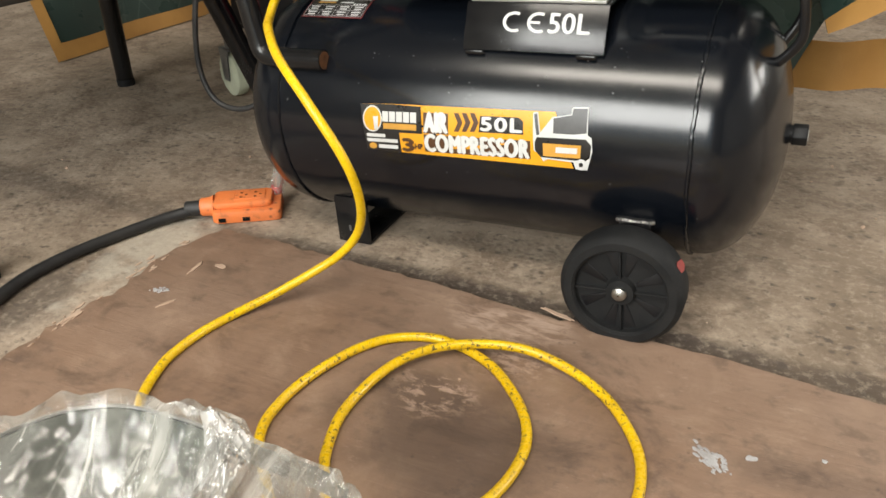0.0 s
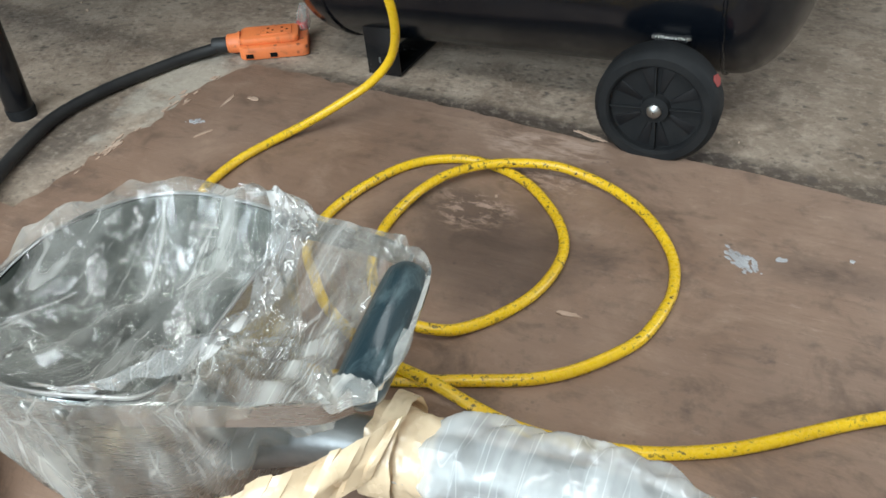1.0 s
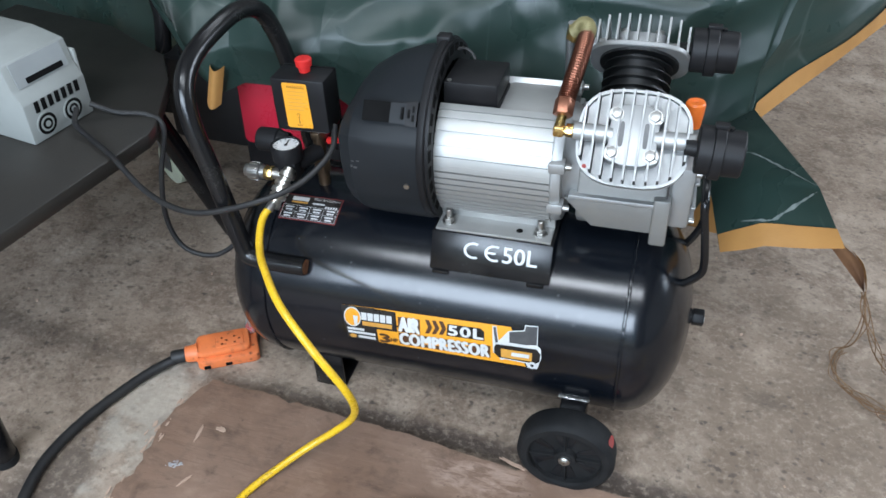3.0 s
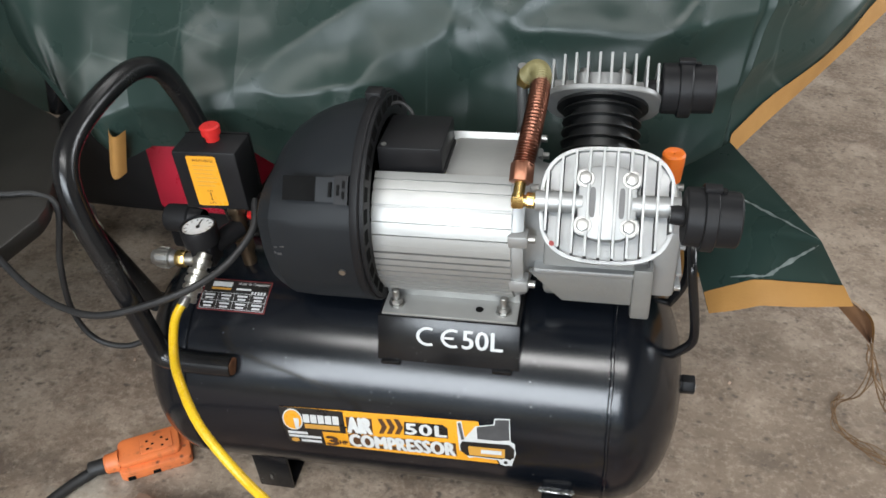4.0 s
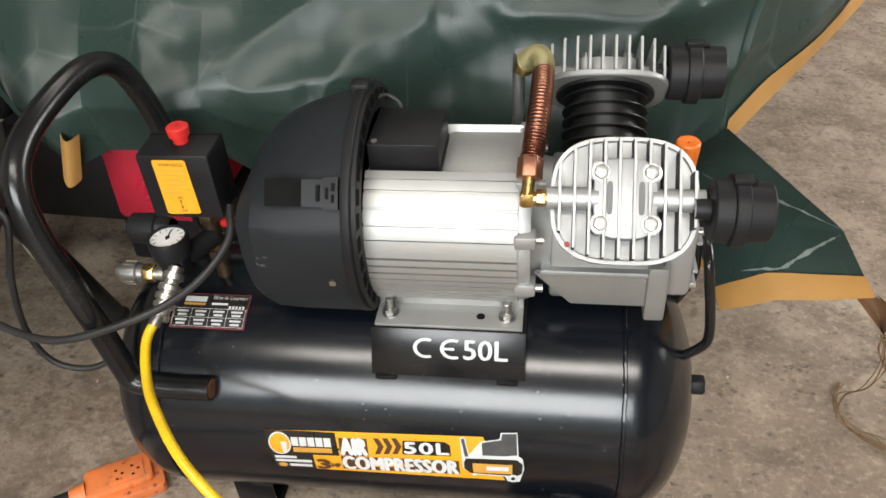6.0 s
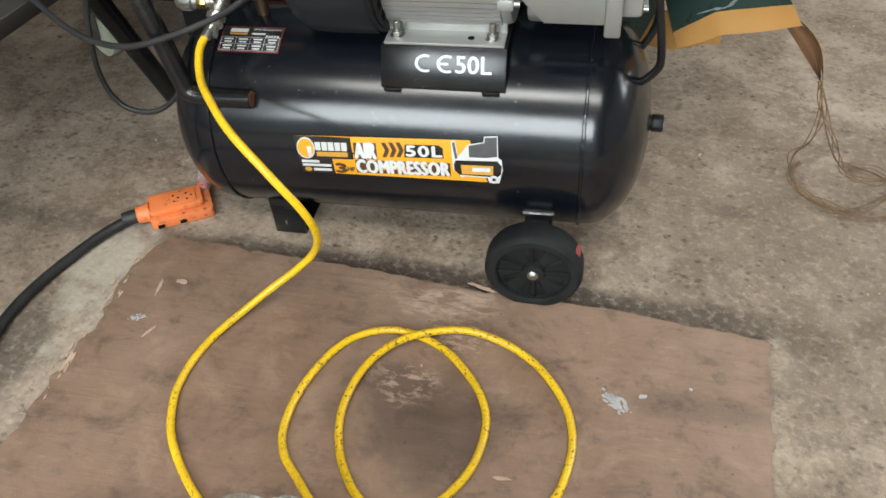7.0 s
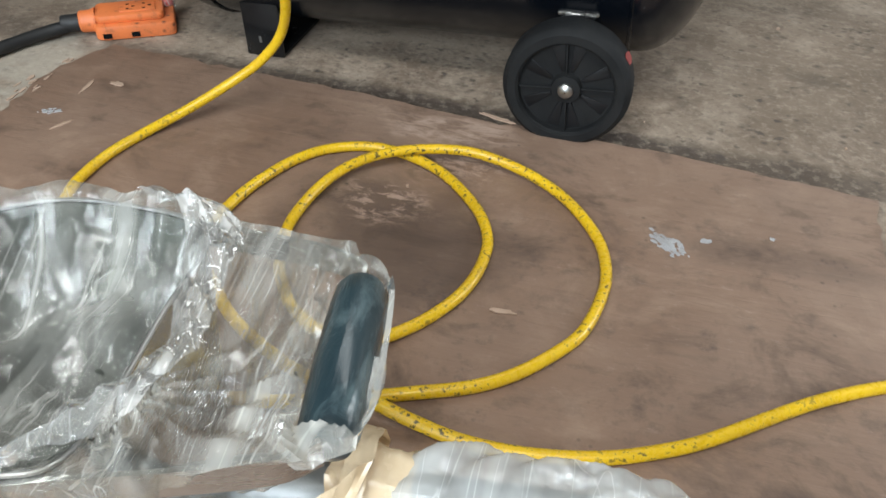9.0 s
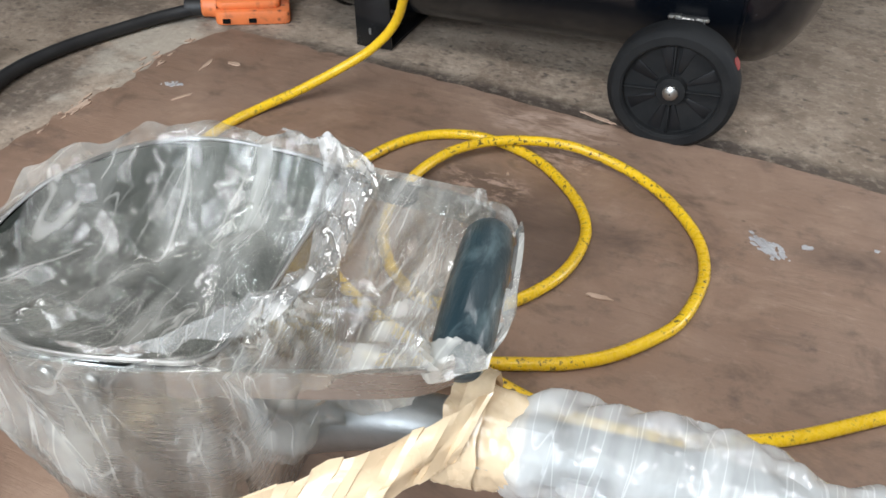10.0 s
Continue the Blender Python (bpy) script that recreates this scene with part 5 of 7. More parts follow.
def plate_piece(name, u0, u1, w0, w1, off, material, parent):
    """A strip of the name plate: u and w run from 0 to 1 along and up it."""
    g = Geo().sheet(lambda a, b: on_tank(PX0 + (PX1 - PX0) * (u0 + (u1 - u0) * a), PS0 + (PS1 - PS0) * (w0 + (w1 - w0) * b), off), 2, max(2, int(10 * (w1 - w0))))
    return part(name, g, material, parent)


plate = plate_piece("name_plate", 0, 1, 0, 1, 0.0006, "plate_red", comp)
tagged(plate, "black and red printed name plate")
plate_piece("plate_ground", 0.012, 0.988, 0.03, 0.97, 0.0009, "label_black", plate)
plate_piece("logo_bar", 0.13, 0.42, 0.74, 0.90, 0.0012, "white", plate)
plate_piece("logo_bar", 0.13, 0.42, 0.64, 0.71, 0.0012, "label_gold", plate)
_v, _f = letters("50Liter Air Compressor", 0.13, 0.47)
part("plate_text", Geo().add([on_tank(PX0 + (PX1 - PX0) * (0.50 + a), PS0 + (PS1 - PS0) * (0.80 + b), 0.0013) for a, b in _v], _f), "white", plate)
plate_piece("code_bar", 0.50, 0.72, 0.66, 0.72, 0.0012, "white", plate)
for k in range(5):
    plate_piece("symbol_bar", 0.74 + k * 0.045, 0.768 + k * 0.045, 0.56, 0.64, 0.0012, "print_grey", plate)
for i in range(4):
    for j in range(2):
        u, w = 0.025 + i * 0.241, 0.06 + j * 0.245
        plate_piece("cell_bar", u + 0.04, u + 0.19, w + 0.135, w + 0.19, 0.0012, "print_grey", plate)
        plate_piece("cell_bar", u + 0.055, u + 0.175, w + 0.035, w + 0.09, 0.0012, "print_grey", plate)
for w in (0.05, 0.295, 0.54):
    plate_piece("rule", 0.02, 0.98, w, w + 0.012, 0.0012, "print_grey", plate)
for i in range(5):
    plate_piece("rule", 0.02 + i * 0.238, 0.025 + i * 0.238, 0.05, 0.55, 0.0012, "print_grey", plate)

# ---- large sticker on the tank's front, put on slightly askew ----
SLANT = radians(2.0)


def sticker_point(px, py, off):
    """Drawing units of the sticker (1460 wide) to the tank's skin."""
    u = (px - 55) / 1460 * 0.282
    w = 0.058 - (py - 55 - (px - 60) * 0.041) * 0.000227
    return on_tank(-0.094 + u * math.cos(SLANT) - w * math.sin(SLANT), -0.012 + u * math.sin(SLANT) + w * math.cos(SLANT), off)


def sticker_shape(name, pts, layer, material, parent, label=""):
    bm = bmesh.new()
    bm.faces.new([bm.verts.new((x, y, 0)) for x, y in pts])
    bmesh.ops.triangulate(bm, faces=bm.faces[:])
    for step in range(2):
        long = [e for e in bm.edges if abs(e.verts[0].co.y - e.verts[1].co.y) > 70]
        if long:
            bmesh.ops.subdivide_edges(bm, edges=long, cuts=2)
            bmesh.ops.triangulate(bm, faces=bm.faces[:])
    for v in bm.verts:
        v.co = sticker_point(v.co.x, v.co.y, 0.0006 + layer * 0.0003)
    return part(name, Geo().take(bm), material, parent, label)


def rect(x0, y0, x1, y1):
    return [(x0, y0), (x1, y0 + (x1 - x0) * 0.041), (x1, y1 + (x1 - x0) * 0.041), (x0, y1)]


def sticker_text_at(body, x0, y0, x1, y1, layer, material, parent, spacing=1.0, bold=0.0):
    v, f = letters(body, y1 - y0, x1 - x0, spacing)
    g = Geo()
    for i, (dx, dy) in enumerate(((0, 0),) if not bold else ((-bold, 0), (0, 0), (bold, 0), (0, bold * 0.6), (0, -bold * 0.6))):
        g.add([sticker_point(x0 + a + dx, y1 - b + dy + (a + dx) * 0.041, 0.0006 + layer * 0.0003 + i * 0.00002) for a, b in v], f)
    return part("lettering", g, material, parent)


label = sticker_shape("front_sticker", [(60, 55), (300, 62), (1290, 106), (1400, 374), (90, 298)], 0, "label_orange", comp, "orange black and white product sticker")
sticker_shape("black_field", [(60, 55), (300, 64), (470, 76), (478, 212), (322, 206), (326, 312), (90, 298)], 1, "label_black", label)
sticker_shape("round_emblem", disc(143, 133, 66, 68), 2, "white", label)
sticker_shape("round_emblem", disc(143, 133, 58, 60), 3, "label_orange", label)
sticker_shape("emblem_bar", [(150, 120), (185, 122), (178, 185), (155, 188)], 4, "white", label)
for k in range(5):
    sticker_shape("brand_bar", rect(212 + k * 47, 96 + k * 1.9, 252 + k * 47, 148 + k * 1.9), 2, "white", label)
sticker_shape("brand_bar", rect(216, 156, 440, 186), 2, "label_gold", label)
for y0, x1 in ((208, 225), (234, 308)):
    sticker_shape("small_print", rect(96, y0, x1, y0 + 18), 2, "white", label)
sticker_shape("small_print", disc(132, 276, 27, 17, 16), 2, "label_gold", label)
sticker_shape("small_print", rect(172, 268, 304, 288), 2, "print_grey", label)
sticker_text_at("3", 342, 236, 412, 300, 3, "label_brown", label, 1.0, 8)
sticker_text_at("HP", 424, 262, 474, 290, 3, "label_brown", label, 1.0, 2)
sticker_shape("letter_shade", rect(486, 104, 648, 208), 1, "label_brown", label)
sticker_text_at("AIR", 496, 104, 640, 200, 3, "white", label, 1.05, 9)
sticker_shape("letter_shade", rect(486, 214, 1152, 304), 1, "label_brown", label)
sticker_text_at("COMPRESSOR", 496, 212, 1142, 300, 3, "white", label, 1.08, 8)
for k in range(3):
    x = 684 + k * 50
    sticker_shape("chevron", [(x, 108), (x + 30, 109), (x + 56, 156), (x + 30, 200), (x, 199), (x + 24, 155)], 1, "label_brown", label)
sticker_shape("capacity_field", [(848, 122), (1080, 131), (1108, 150), (1110, 212), (840, 201)], 1, "label_black", label)
sticker_text_at("50L", 856, 128, 1100, 192, 3, "white", label, 1.1, 5)
sticker_shape("picture_outline", [(1164, 108), (1192, 104), (1210, 200), (1272, 204), (1276, 130), (1380, 118), (1386, 86), (1474, 86), (1478, 212), (1500, 226), (1506, 290), (1478, 380), (1412, 376), (1400, 342), (1256, 328), (1226, 340), (1206, 306), (1172, 286)], 2, "white", label)
sticker_shape("picture_tank", [(1192, 222), (1470, 232), (1500, 262), (1494, 318), (1466, 336), (1212, 318), (1180, 286), (1178, 248)], 3, "label_black", label)
sticker_shape("picture_motor", [(1282, 136), (1386, 122), (1392, 92), (1470, 92), (1472, 204), (1400, 210), (1284, 204)], 3, "label_grey", label)
sticker_shape("picture_handle", [(1170, 114), (1188, 112), (1206, 210), (1188, 212)], 3, "label_grey", label)
sticker_shape("picture_plate", [(1226, 250), (1444, 260), (1440, 322), (1228, 312)], 4, "label_gold", label)
sticker_shape("picture_bar", [(1302, 268), (1424, 273), (1422, 300), (1300, 295)], 5, "white", label)
sticker_shape("picture_wheel", disc(1444, 352, 30, 28), 4, "print_grey", label)
sticker_shape("picture_wheel", disc(1444, 352, 12, 11), 5, "label_black", label)

# ---- mortar sprayer wrapped in clear film, standing on the plywood ----
def crease(x, y, z, k, seed):
    """Ridged noise, for the folds of film and cloth."""
    n = noise.noise((x * k + seed, y * k, z * k))
    return 1 - 2 * abs(n)


def zigzag(t):
    """Straight folds, sharp at their crests: 0 to 1."""
    return abs((t % 1.0) * 2 - 1)


def crumple(x, y, z, size, seed):
    """Folds of crumpled film: straight creases in several directions, each only here and there; about -1 to 1."""
    total = 0.0
    for k, (ax, ay, az) in enumerate(((0.8, 0.5, 0.3), (-0.4, 0.9, 0.2), (0.95, -0.3, 0.4), (0.2, 0.5, 0.85))):
        t = (x * ax + y * ay + z * az) / size + 0.55 * noise.noise((x / size * 0.5 + seed + k * 7, y / size * 0.5, z / size * 0.5))
        here = max(0.0, min(1.0, 0.5 + 1.6 * noise.noise((x / size * 0.7 + k * 3.3, y / size * 0.7 + seed, z / size * 0.7))))
        total += here * (zigzag(t + k * 0.37) - 0.5)
    return total


def closed_ring(pts, n):
    """n places evenly round a closed smooth line through the points."""
    line = smooth_line([(x, y, 0) for x, y in pts + pts[:3]], 12)[12 : 12 * (len(pts) + 1)]
    return [Vector((line[int(k * len(line) / n)].x, line[int(k * len(line) / n)].y)) for k in range(n)]


RIM = [(-0.038, -0.745), (-0.040, -0.705), (-0.022, -0.664), (0.008, -0.641), (0.045, -0.634), (0.084, -0.635), (0.102, -0.652), (0.106, -0.700), (0.112, -0.750), (0.110, -0.786), (0.084, -0.800), (0.035, -0.812), (0.0, -0.800), (-0.026, -0.776)]
RIM_Z, MID = 0.195, Vector((0.040, -0.722))
GRIP_T, GRIP_B, GRIP_R = Vector((0.190, -0.658, 0.1975)), Vector((0.207, -0.752, 0.1975)), 0.0142
sprayer = thing("mortar_sprayer", "steel hopper sprayer wrapped in crumpled clear film and tan tape", "mortar sprayer")


def hopper():
    n = 72
    ring = closed_ring(RIM, n)
    faces = [(j * n + i, j * n + (i + 1) % n, (j + 1) * n + (i + 1) % n, (j + 1) * n + i) for j in range(4) for i in range(n)] + [tuple(range(4 * n, 5 * n))]
    rows = [(RIM_Z, 1.0), (0.15, 0.975), (0.09, 0.93), (0.03, 0.87), (0.0102, 0.83)]
    body = part("hopper", Geo().add([(*(MID + (p - MID) * k), z) for z, k in rows for p in ring], faces), "hopper", sprayer, "folded stainless steel hopper")
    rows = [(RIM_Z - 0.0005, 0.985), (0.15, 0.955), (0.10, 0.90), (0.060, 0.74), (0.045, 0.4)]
    part("hopper_lining", Geo().add([(*(MID + (p - MID) * k), z) for z, k in rows for p in ring], faces), "hopper_in", body, "dark grey-green inside")
    rim = [(*p, RIM_Z + 0.001) for p in ring]
    part("rim_wire", Geo().tube(rim + rim[:1], 0.0012, 8, 1, caps=False), "zinc", body, "rolled bright rim")
    return body


hopper()


def strap(name, pts, tall):
    """A flat steel strap on edge along the points."""
    line = smooth_line(pts, 6)
    g = Geo()
    n = len(line)
    verts = []
    for i, p in enumerate(line):
        t = (line[min(i + 1, n - 1)] - line[max(i - 1, 0)]).normalized()
        side = t.cross(Vector((0, 0, 1))).normalized() * 0.0012
        for d, h in ((-1, 0.5), (1, 0.5), (1, -0.5), (-1, -0.5)):
            verts.append(p + side * d + Vector((0, 0, tall * h)))
    faces = [(i * 4 + k, i * 4 + (k + 1) % 4, i * 4 + 4 + (k + 1) % 4, i * 4 + 4 + k) for i in range(n - 1) for k in range(4)]
    return part(name, g.add(verts, faces + [(0, 1, 2, 3), (n * 4 - 4, n * 4 - 3, n * 4 - 2, n * 4 - 1)]), "hopper", sprayer, "flat steel handle strap")


for _pts in (
    [(0.030, -0.8145, 0.184), (0.075, -0.8055, 0.185), (0.112, -0.792, 0.187), (0.155, -0.778, 0.191), (0.192, -0.765, 0.196), (0.206, -0.753, 0.1975)],
    [(0.040, -0.631, 0.184), (0.080, -0.632, 0.186), (0.125, -0.637, 0.191), (0.165, -0.642, 0.196), (0.186, -0.649, 0.1975), (0.190, -0.657, 0.1975)],
):
    _st = strap("handle_strap", _pts, 0.016)
    for _k in (0.35, 0.8):
        _p = Vector(_pts[0]).lerp(Vector(_pts[1]), _k)
        _o = Vector((0, -1 if _p.y < -0.72 else 1, 0))
        part("rivet", Geo().rod(_p + _o * 0.001, _p + _o * 0.0035, 0.0042, 14, chamfer=0.001), "zinc", _st)
GRIP_M = toward(GRIP_T, GRIP_B) @ Matrix.Rotation(radians(-90), 4, "Y")
_len = (GRIP_B - GRIP_T).length
part("grip", Geo().lathe([(0.0, 0.006), (0.002, 0.0110), (0.007, 0.0132), (0.02, GRIP_R - 0.0003), (0.05, GRIP_R), (0.07, GRIP_R - 0.0004), (_len - 0.008, 0.0130), (_len - 0.002, 0.0105), (_len, 0.005)], 28, GRIP_M), "grip", sprayer, "blue-black rubber grip bar")
PIPE = [(0.02, -0.740, 0.062), (0.10, -0.738, 0.092), (0.165, -0.728, 0.118), (0.23, -0.722, 0.122), (0.32, -0.710, 0.122), (0.40, -0.708, 0.120), (0.462, -0.707, 0.118)]
part("lance_pipe", Geo().tube(PIPE, 0.0165, 18, 6), "fork", sprayer, "bright steel lance pipe")
valve = part("valve_grip", Geo().tube([(0.455, -0.7072, 0.118), (0.49, -0.7074, 0.1176), (0.518, -0.7074, 0.117)], 0.0120, 18, 4), "black_plastic", sprayer, "black valve sleeve")
part("valve_nut", Geo().rod((0.518, -0.7074, 0.117), (0.538, -0.7068, 0.117), 0.0105, 18).rod((0.55, -0.7065, 0.117), (0.575, -0.705, 0.117), 0.006, 14), "zinc", valve, "steel union")
part("brass_union", Geo().prism(hexagon(0.0105), 0, 0.012, 0.001, toward((0.540, -0.7065, 0.117), (0.57, -0.7055, 0.117))), "brass", valve, "brass hexagon union")
part("hose_clamp", Geo().rod((0.574, -0.7048, 0.117), (0.584, -0.704, 0.117), 0.0098, 18).box(0.576, 0.582, -0.698, -0.690, 0.113, 0.122, 0.001), "zinc", valve, "steel hose clamp")

FILM_EDGE = [(-0.052, -0.738), (-0.050, -0.695), (-0.028, -0.656), (0.008, -0.632), (0.050, -0.624), (0.082, -0.625), (0.112, -0.628), (0.150, -0.640), (0.184, -0.646), (0.206, -0.662), (0.218, -0.705), (0.223, -0.745), (0.208, -0.766), (0.160, -0.786), (0.116, -0.800), (0.060, -0.820), (0.012, -0.822), (-0.026, -0.798), (-0.044, -0.770)]
KNOT = Vector((0.118, -0.752))
FILM_MID = Vector((0.072, -0.716))


def film_height(x, y, k):
    """The film's height over the hopper, its handle and its grip; k is 0 in the middle and 1 at the edge."""
    a, b = Vector((GRIP_T.x, GRIP_T.y)), Vector((GRIP_B.x, GRIP_B.y))
    p = Vector((x, y))
    t = max(0.0, min(1.0, (p - a).dot(b - a) / (b - a).length_squared))
    d = (p - a.lerp(b, t)).length
    bucket = max(0.0, min(1.0, (0.118 - x) / 0.03))
    edge = max(0.0, min(1.0, (1 - k) * 2.6 - 0.25))
    z = RIM_Z + 0.004 + 0.014 * max(0.0, min(1.0, (x - 0.11) / 0.07))
    z -= bucket * 0.040 * edge ** 0.7 + (1 - bucket) * 0.011 * edge * max(0.0, min(1.0, (d - 0.010) / 0.03))
    z += bucket * (0.017 * crumple(x, y, 0, 0.080, 3) + 0.006 * crumple(x * 1.2, y * 0.5, 0, 0.036, 8)) * (0.45 + 0.55 * edge)
    z += 0.0030 * crumple(x, y * 0.6, 0, 0.024, 5) * (0.35 + 0.65 * bucket)
    q = p - KNOT
    fan = math.atan2(q.y, q.x)
    near = math.exp(-(q.length / 0.068) ** 2)
    z += (1 - bucket * 0.6) * 0.0105 * near * (zigzag(fan * 3.1 + 0.7 * noise.noise((fan * 2, q.length * 30, 1))) - 0.5) + 0.007 * math.exp(-(q.length / 0.018) ** 2)
    knob = Vector((x - 0.088, y + 0.638)).length
    z += 0.008 * math.exp(-(knob / 0.016) ** 2) * (1 + 0.6 * crumple(x, y, 0, 0.010, 2))
    if d < GRIP_R + 0.003:
        over = GRIP_T.z + math.sqrt(max(0.0, (GRIP_R + 0.0012) ** 2 - min(d, GRIP_R) ** 2)) + 0.0008
        z = max(z if d > GRIP_R else over, over)
    return z


def film_top():
    """The film over the hopper and its handle: crumpled over the top and hanging down the sides."""
    n, top, down = 230, 56, 34
    ring = closed_ring(FILM_EDGE, n)
    rows = []
    for j in range(top + 1):
        k = 0.015 + 0.985 * j / top
        row = []
        for p in ring:
            q = FILM_MID + (p - FILM_MID) * (k + 0.07 * k ** 6 * crumple(p.x, p.y, 0.3, 0.035, 41) * (p.x < 0.13))
            row.append((q.x, q.y, film_height(q.x, q.y, k)))
        rows.append(row)
    for j in range(1, down + 1):
        d = j / down
        row = []
        for i, p in enumerate(ring):
            q = (p - FILM_MID) * (1 + 0.07 * crumple(p.x, p.y, 0.3, 0.035, 41) * (p.x < 0.13))
            right = max(0.0, min(1.0, (p.x - 0.10) / 0.08))
            front = max(0.0, min(1.0, (-0.74 - p.y) / 0.05))
            shrink = 1 - d * (0.13 + 0.10 * front + 0.42 * right) + 0.03 * math.sin(d * 3) * (1 - right)
            x, y = FILM_MID.x + q.x * shrink, FILM_MID.y + q.y * shrink
            z0 = rows[top][i][2]
            z = z0 + (0.016 + 0.085 * right - z0) * d
            out = q.normalized()
            push = (0.012 * crumple(x, y, z * 0.35, 0.050, 11) + 0.005 * crumple(x, y, z * 0.5, 0.020, 14)) * min(1.0, 0.25 + d * 2)
            row.append((x + out.x * push, y + out.y * push, z))
        rows.append(row)
    g = Geo()
    m = len(rows)
    verts = [p for r in rows for p in r]
    faces = [(j * n + i, j * n + (i + 1) % n, (j + 1) * n + (i + 1) % n, (j + 1) * n + i) for j in range(m - 1) for i in range(n)]
    way = (GRIP_B - GRIP_T).normalized()

    def clear_of_grip(face):
        """The film clings to the grip: its skin is the grip's own gloss there."""
        p = Vector(verts[face[0]]) - GRIP_T
        t = p.dot(way)
        return not (0.003 < t < _len - 0.003 and (p - way * t).length < GRIP_R + 0.0024 and p.z > 0.004)

    g.add(verts, [f for f in faces if clear_of_grip(f)])
    return part("hopper_film", g, "film", sprayer, "crumpled clear plastic film", 24)


def film_inside():
    """A second fold of the film, pushed down into the hopper."""
    n, rows = 120, []
    ring = closed_ring(RIM, n)
    for j in range(37):
        k = 0.02 + 0.94 * j / 36
        row = []
        for p in ring:
            q = MID + (p - MID) * k
            z = RIM_Z - 0.012 - 0.060 * (1 - k * k) + 0.024 * crumple(q.x, q.y, 0, 0.075, 21) + 0.006 * crumple(q.x, q.y, 0, 0.034, 23)
            row.append((q.x, q.y, min(z, RIM_Z - 0.008)))
        rows.append(row)
    return part("inner_film", Geo().add([p for r in rows for p in r], [(j * n + i, j * n + (i + 1) % n, (j + 1) * n + (i + 1) % n, (j + 1) * n + i) for j in range(36) for i in range(n)]), "film_thin", sprayer, "clear film pushed into the hopper", 40)


def film_sleeve():
    n, m = 64, 150
    line = smooth_line([(0.218, -0.722, 0.122), (0.27, -0.716, 0.123), (0.33, -0.710, 0.122), (0.38, -0.7090, 0.120), (0.44, -0.707, 0.119), (0.476, -0.706, 0.118)], 32)
    radius = [(0, 0.0205), (0.12, 0.0285), (0.35, 0.0315), (0.6, 0.0255), (0.82, 0.0225), (0.93, 0.0250), (1.0, 0.0230)]

    def fn(u, v):
        p = line[min(int(v * (len(line) - 1)), len(line) - 1)]
        a = 2 * math.pi * u
        r = along(radius, v)
        c, s = math.cos(a) * 0.03, math.sin(a) * 0.03
        r += 0.0060 * crumple(v * 0.22, c, s, 0.045, 4) + 0.0045 * crumple(v * 0.22, c, s, 0.022, 9)
        end = max(0.0, v - 0.95) * 20
        return (p.x + end * 0.006 * crumple(0, c, s, 0.012, 6), p.y + max(r, 0.0175) * math.cos(a), p.z + max(r, 0.0175) * math.sin(a) * 0.95)

    return part("sleeve_film", Geo().sheet(fn, n, m), "film_milky", sprayer, "crumpled clear plastic film sleeve", 24)


def film_tail():
    """The loose end of the sleeve, sagging under the hose joint."""

    def fn(u, v):
        x = 0.405 + 0.20 * v
        w = (u - 0.5) * (0.052 - 0.012 * v)
        z = 0.088 - 0.012 * v + 0.010 * crumple(x, w, 0, 0.030, 6) + 0.005 * crumple(x, w, 0, 0.012, 3)
        return (x + 0.008 * crumple(w, x, 0, 0.02, 1) * v, -0.728 + w - 0.004 * v, z)

    return part("loose_film", Geo().sheet(fn, 36, 90), "film", sprayer, "loose clear film under the hose joint", 40)


def tape_band(name, p, q, r0, r1, seed):
    """Tape wound in several turns round the pipe."""
    p, q = Vector(p), Vector(q)
    m = Matrix.Translation(p) @ (q - p).to_track_quat("X", "Z").to_matrix().to_4x4()
    length = (q - p).length

    def fn(u, v):
        a = 2 * math.pi * u
        c, s = math.cos(a) * 0.026, math.sin(a) * 0.026
        r = r0 + (r1 - r0) * v + 0.0022 * crumple(v * length * 0.4, c, s, 0.016, seed) + 0.0008 * crumple(v * length, c, s, 0.006, seed + 2)
        return m @ Vector((v * length + 0.002 * noise.noise((c * 90, s * 90, seed + v)), r * math.cos(a), r * math.sin(a)))

    return part(name, Geo().sheet(fn, 60, 26), "tape", sprayer, "wrinkled tan packing tape", 40)


def tape_strap():
    """A twisted length of tape from the pipe down the side of the hopper."""
    line = smooth_line([(0.214, -0.738, 0.150), (0.190, -0.765, 0.142), (0.150, -0.797, 0.128), (0.100, -0.828, 0.110), (0.050, -0.842, 0.090), (0.0, -0.840, 0.075)], 8)

    def fn(u, v):
        p = line[min(int(u * (len(line) - 1)), len(line) - 1)]
        w = (v - 0.5) * 0.042
        return (p.x + w * 0.25, p.y + w * 0.62 - 0.008 * (1 - abs(v - 0.5)) + 0.005 * crumple(u * 0.2, v * 0.03, 0, 0.025, 2), p.z + w * 0.75 + 0.003 * crumple(u * 0.2, v * 0.04, 0, 0.014, 5))

    return part("tape_strap", Geo().sheet(fn, 70, 14), "tape", sprayer, "strap of tan packing tape", 40)


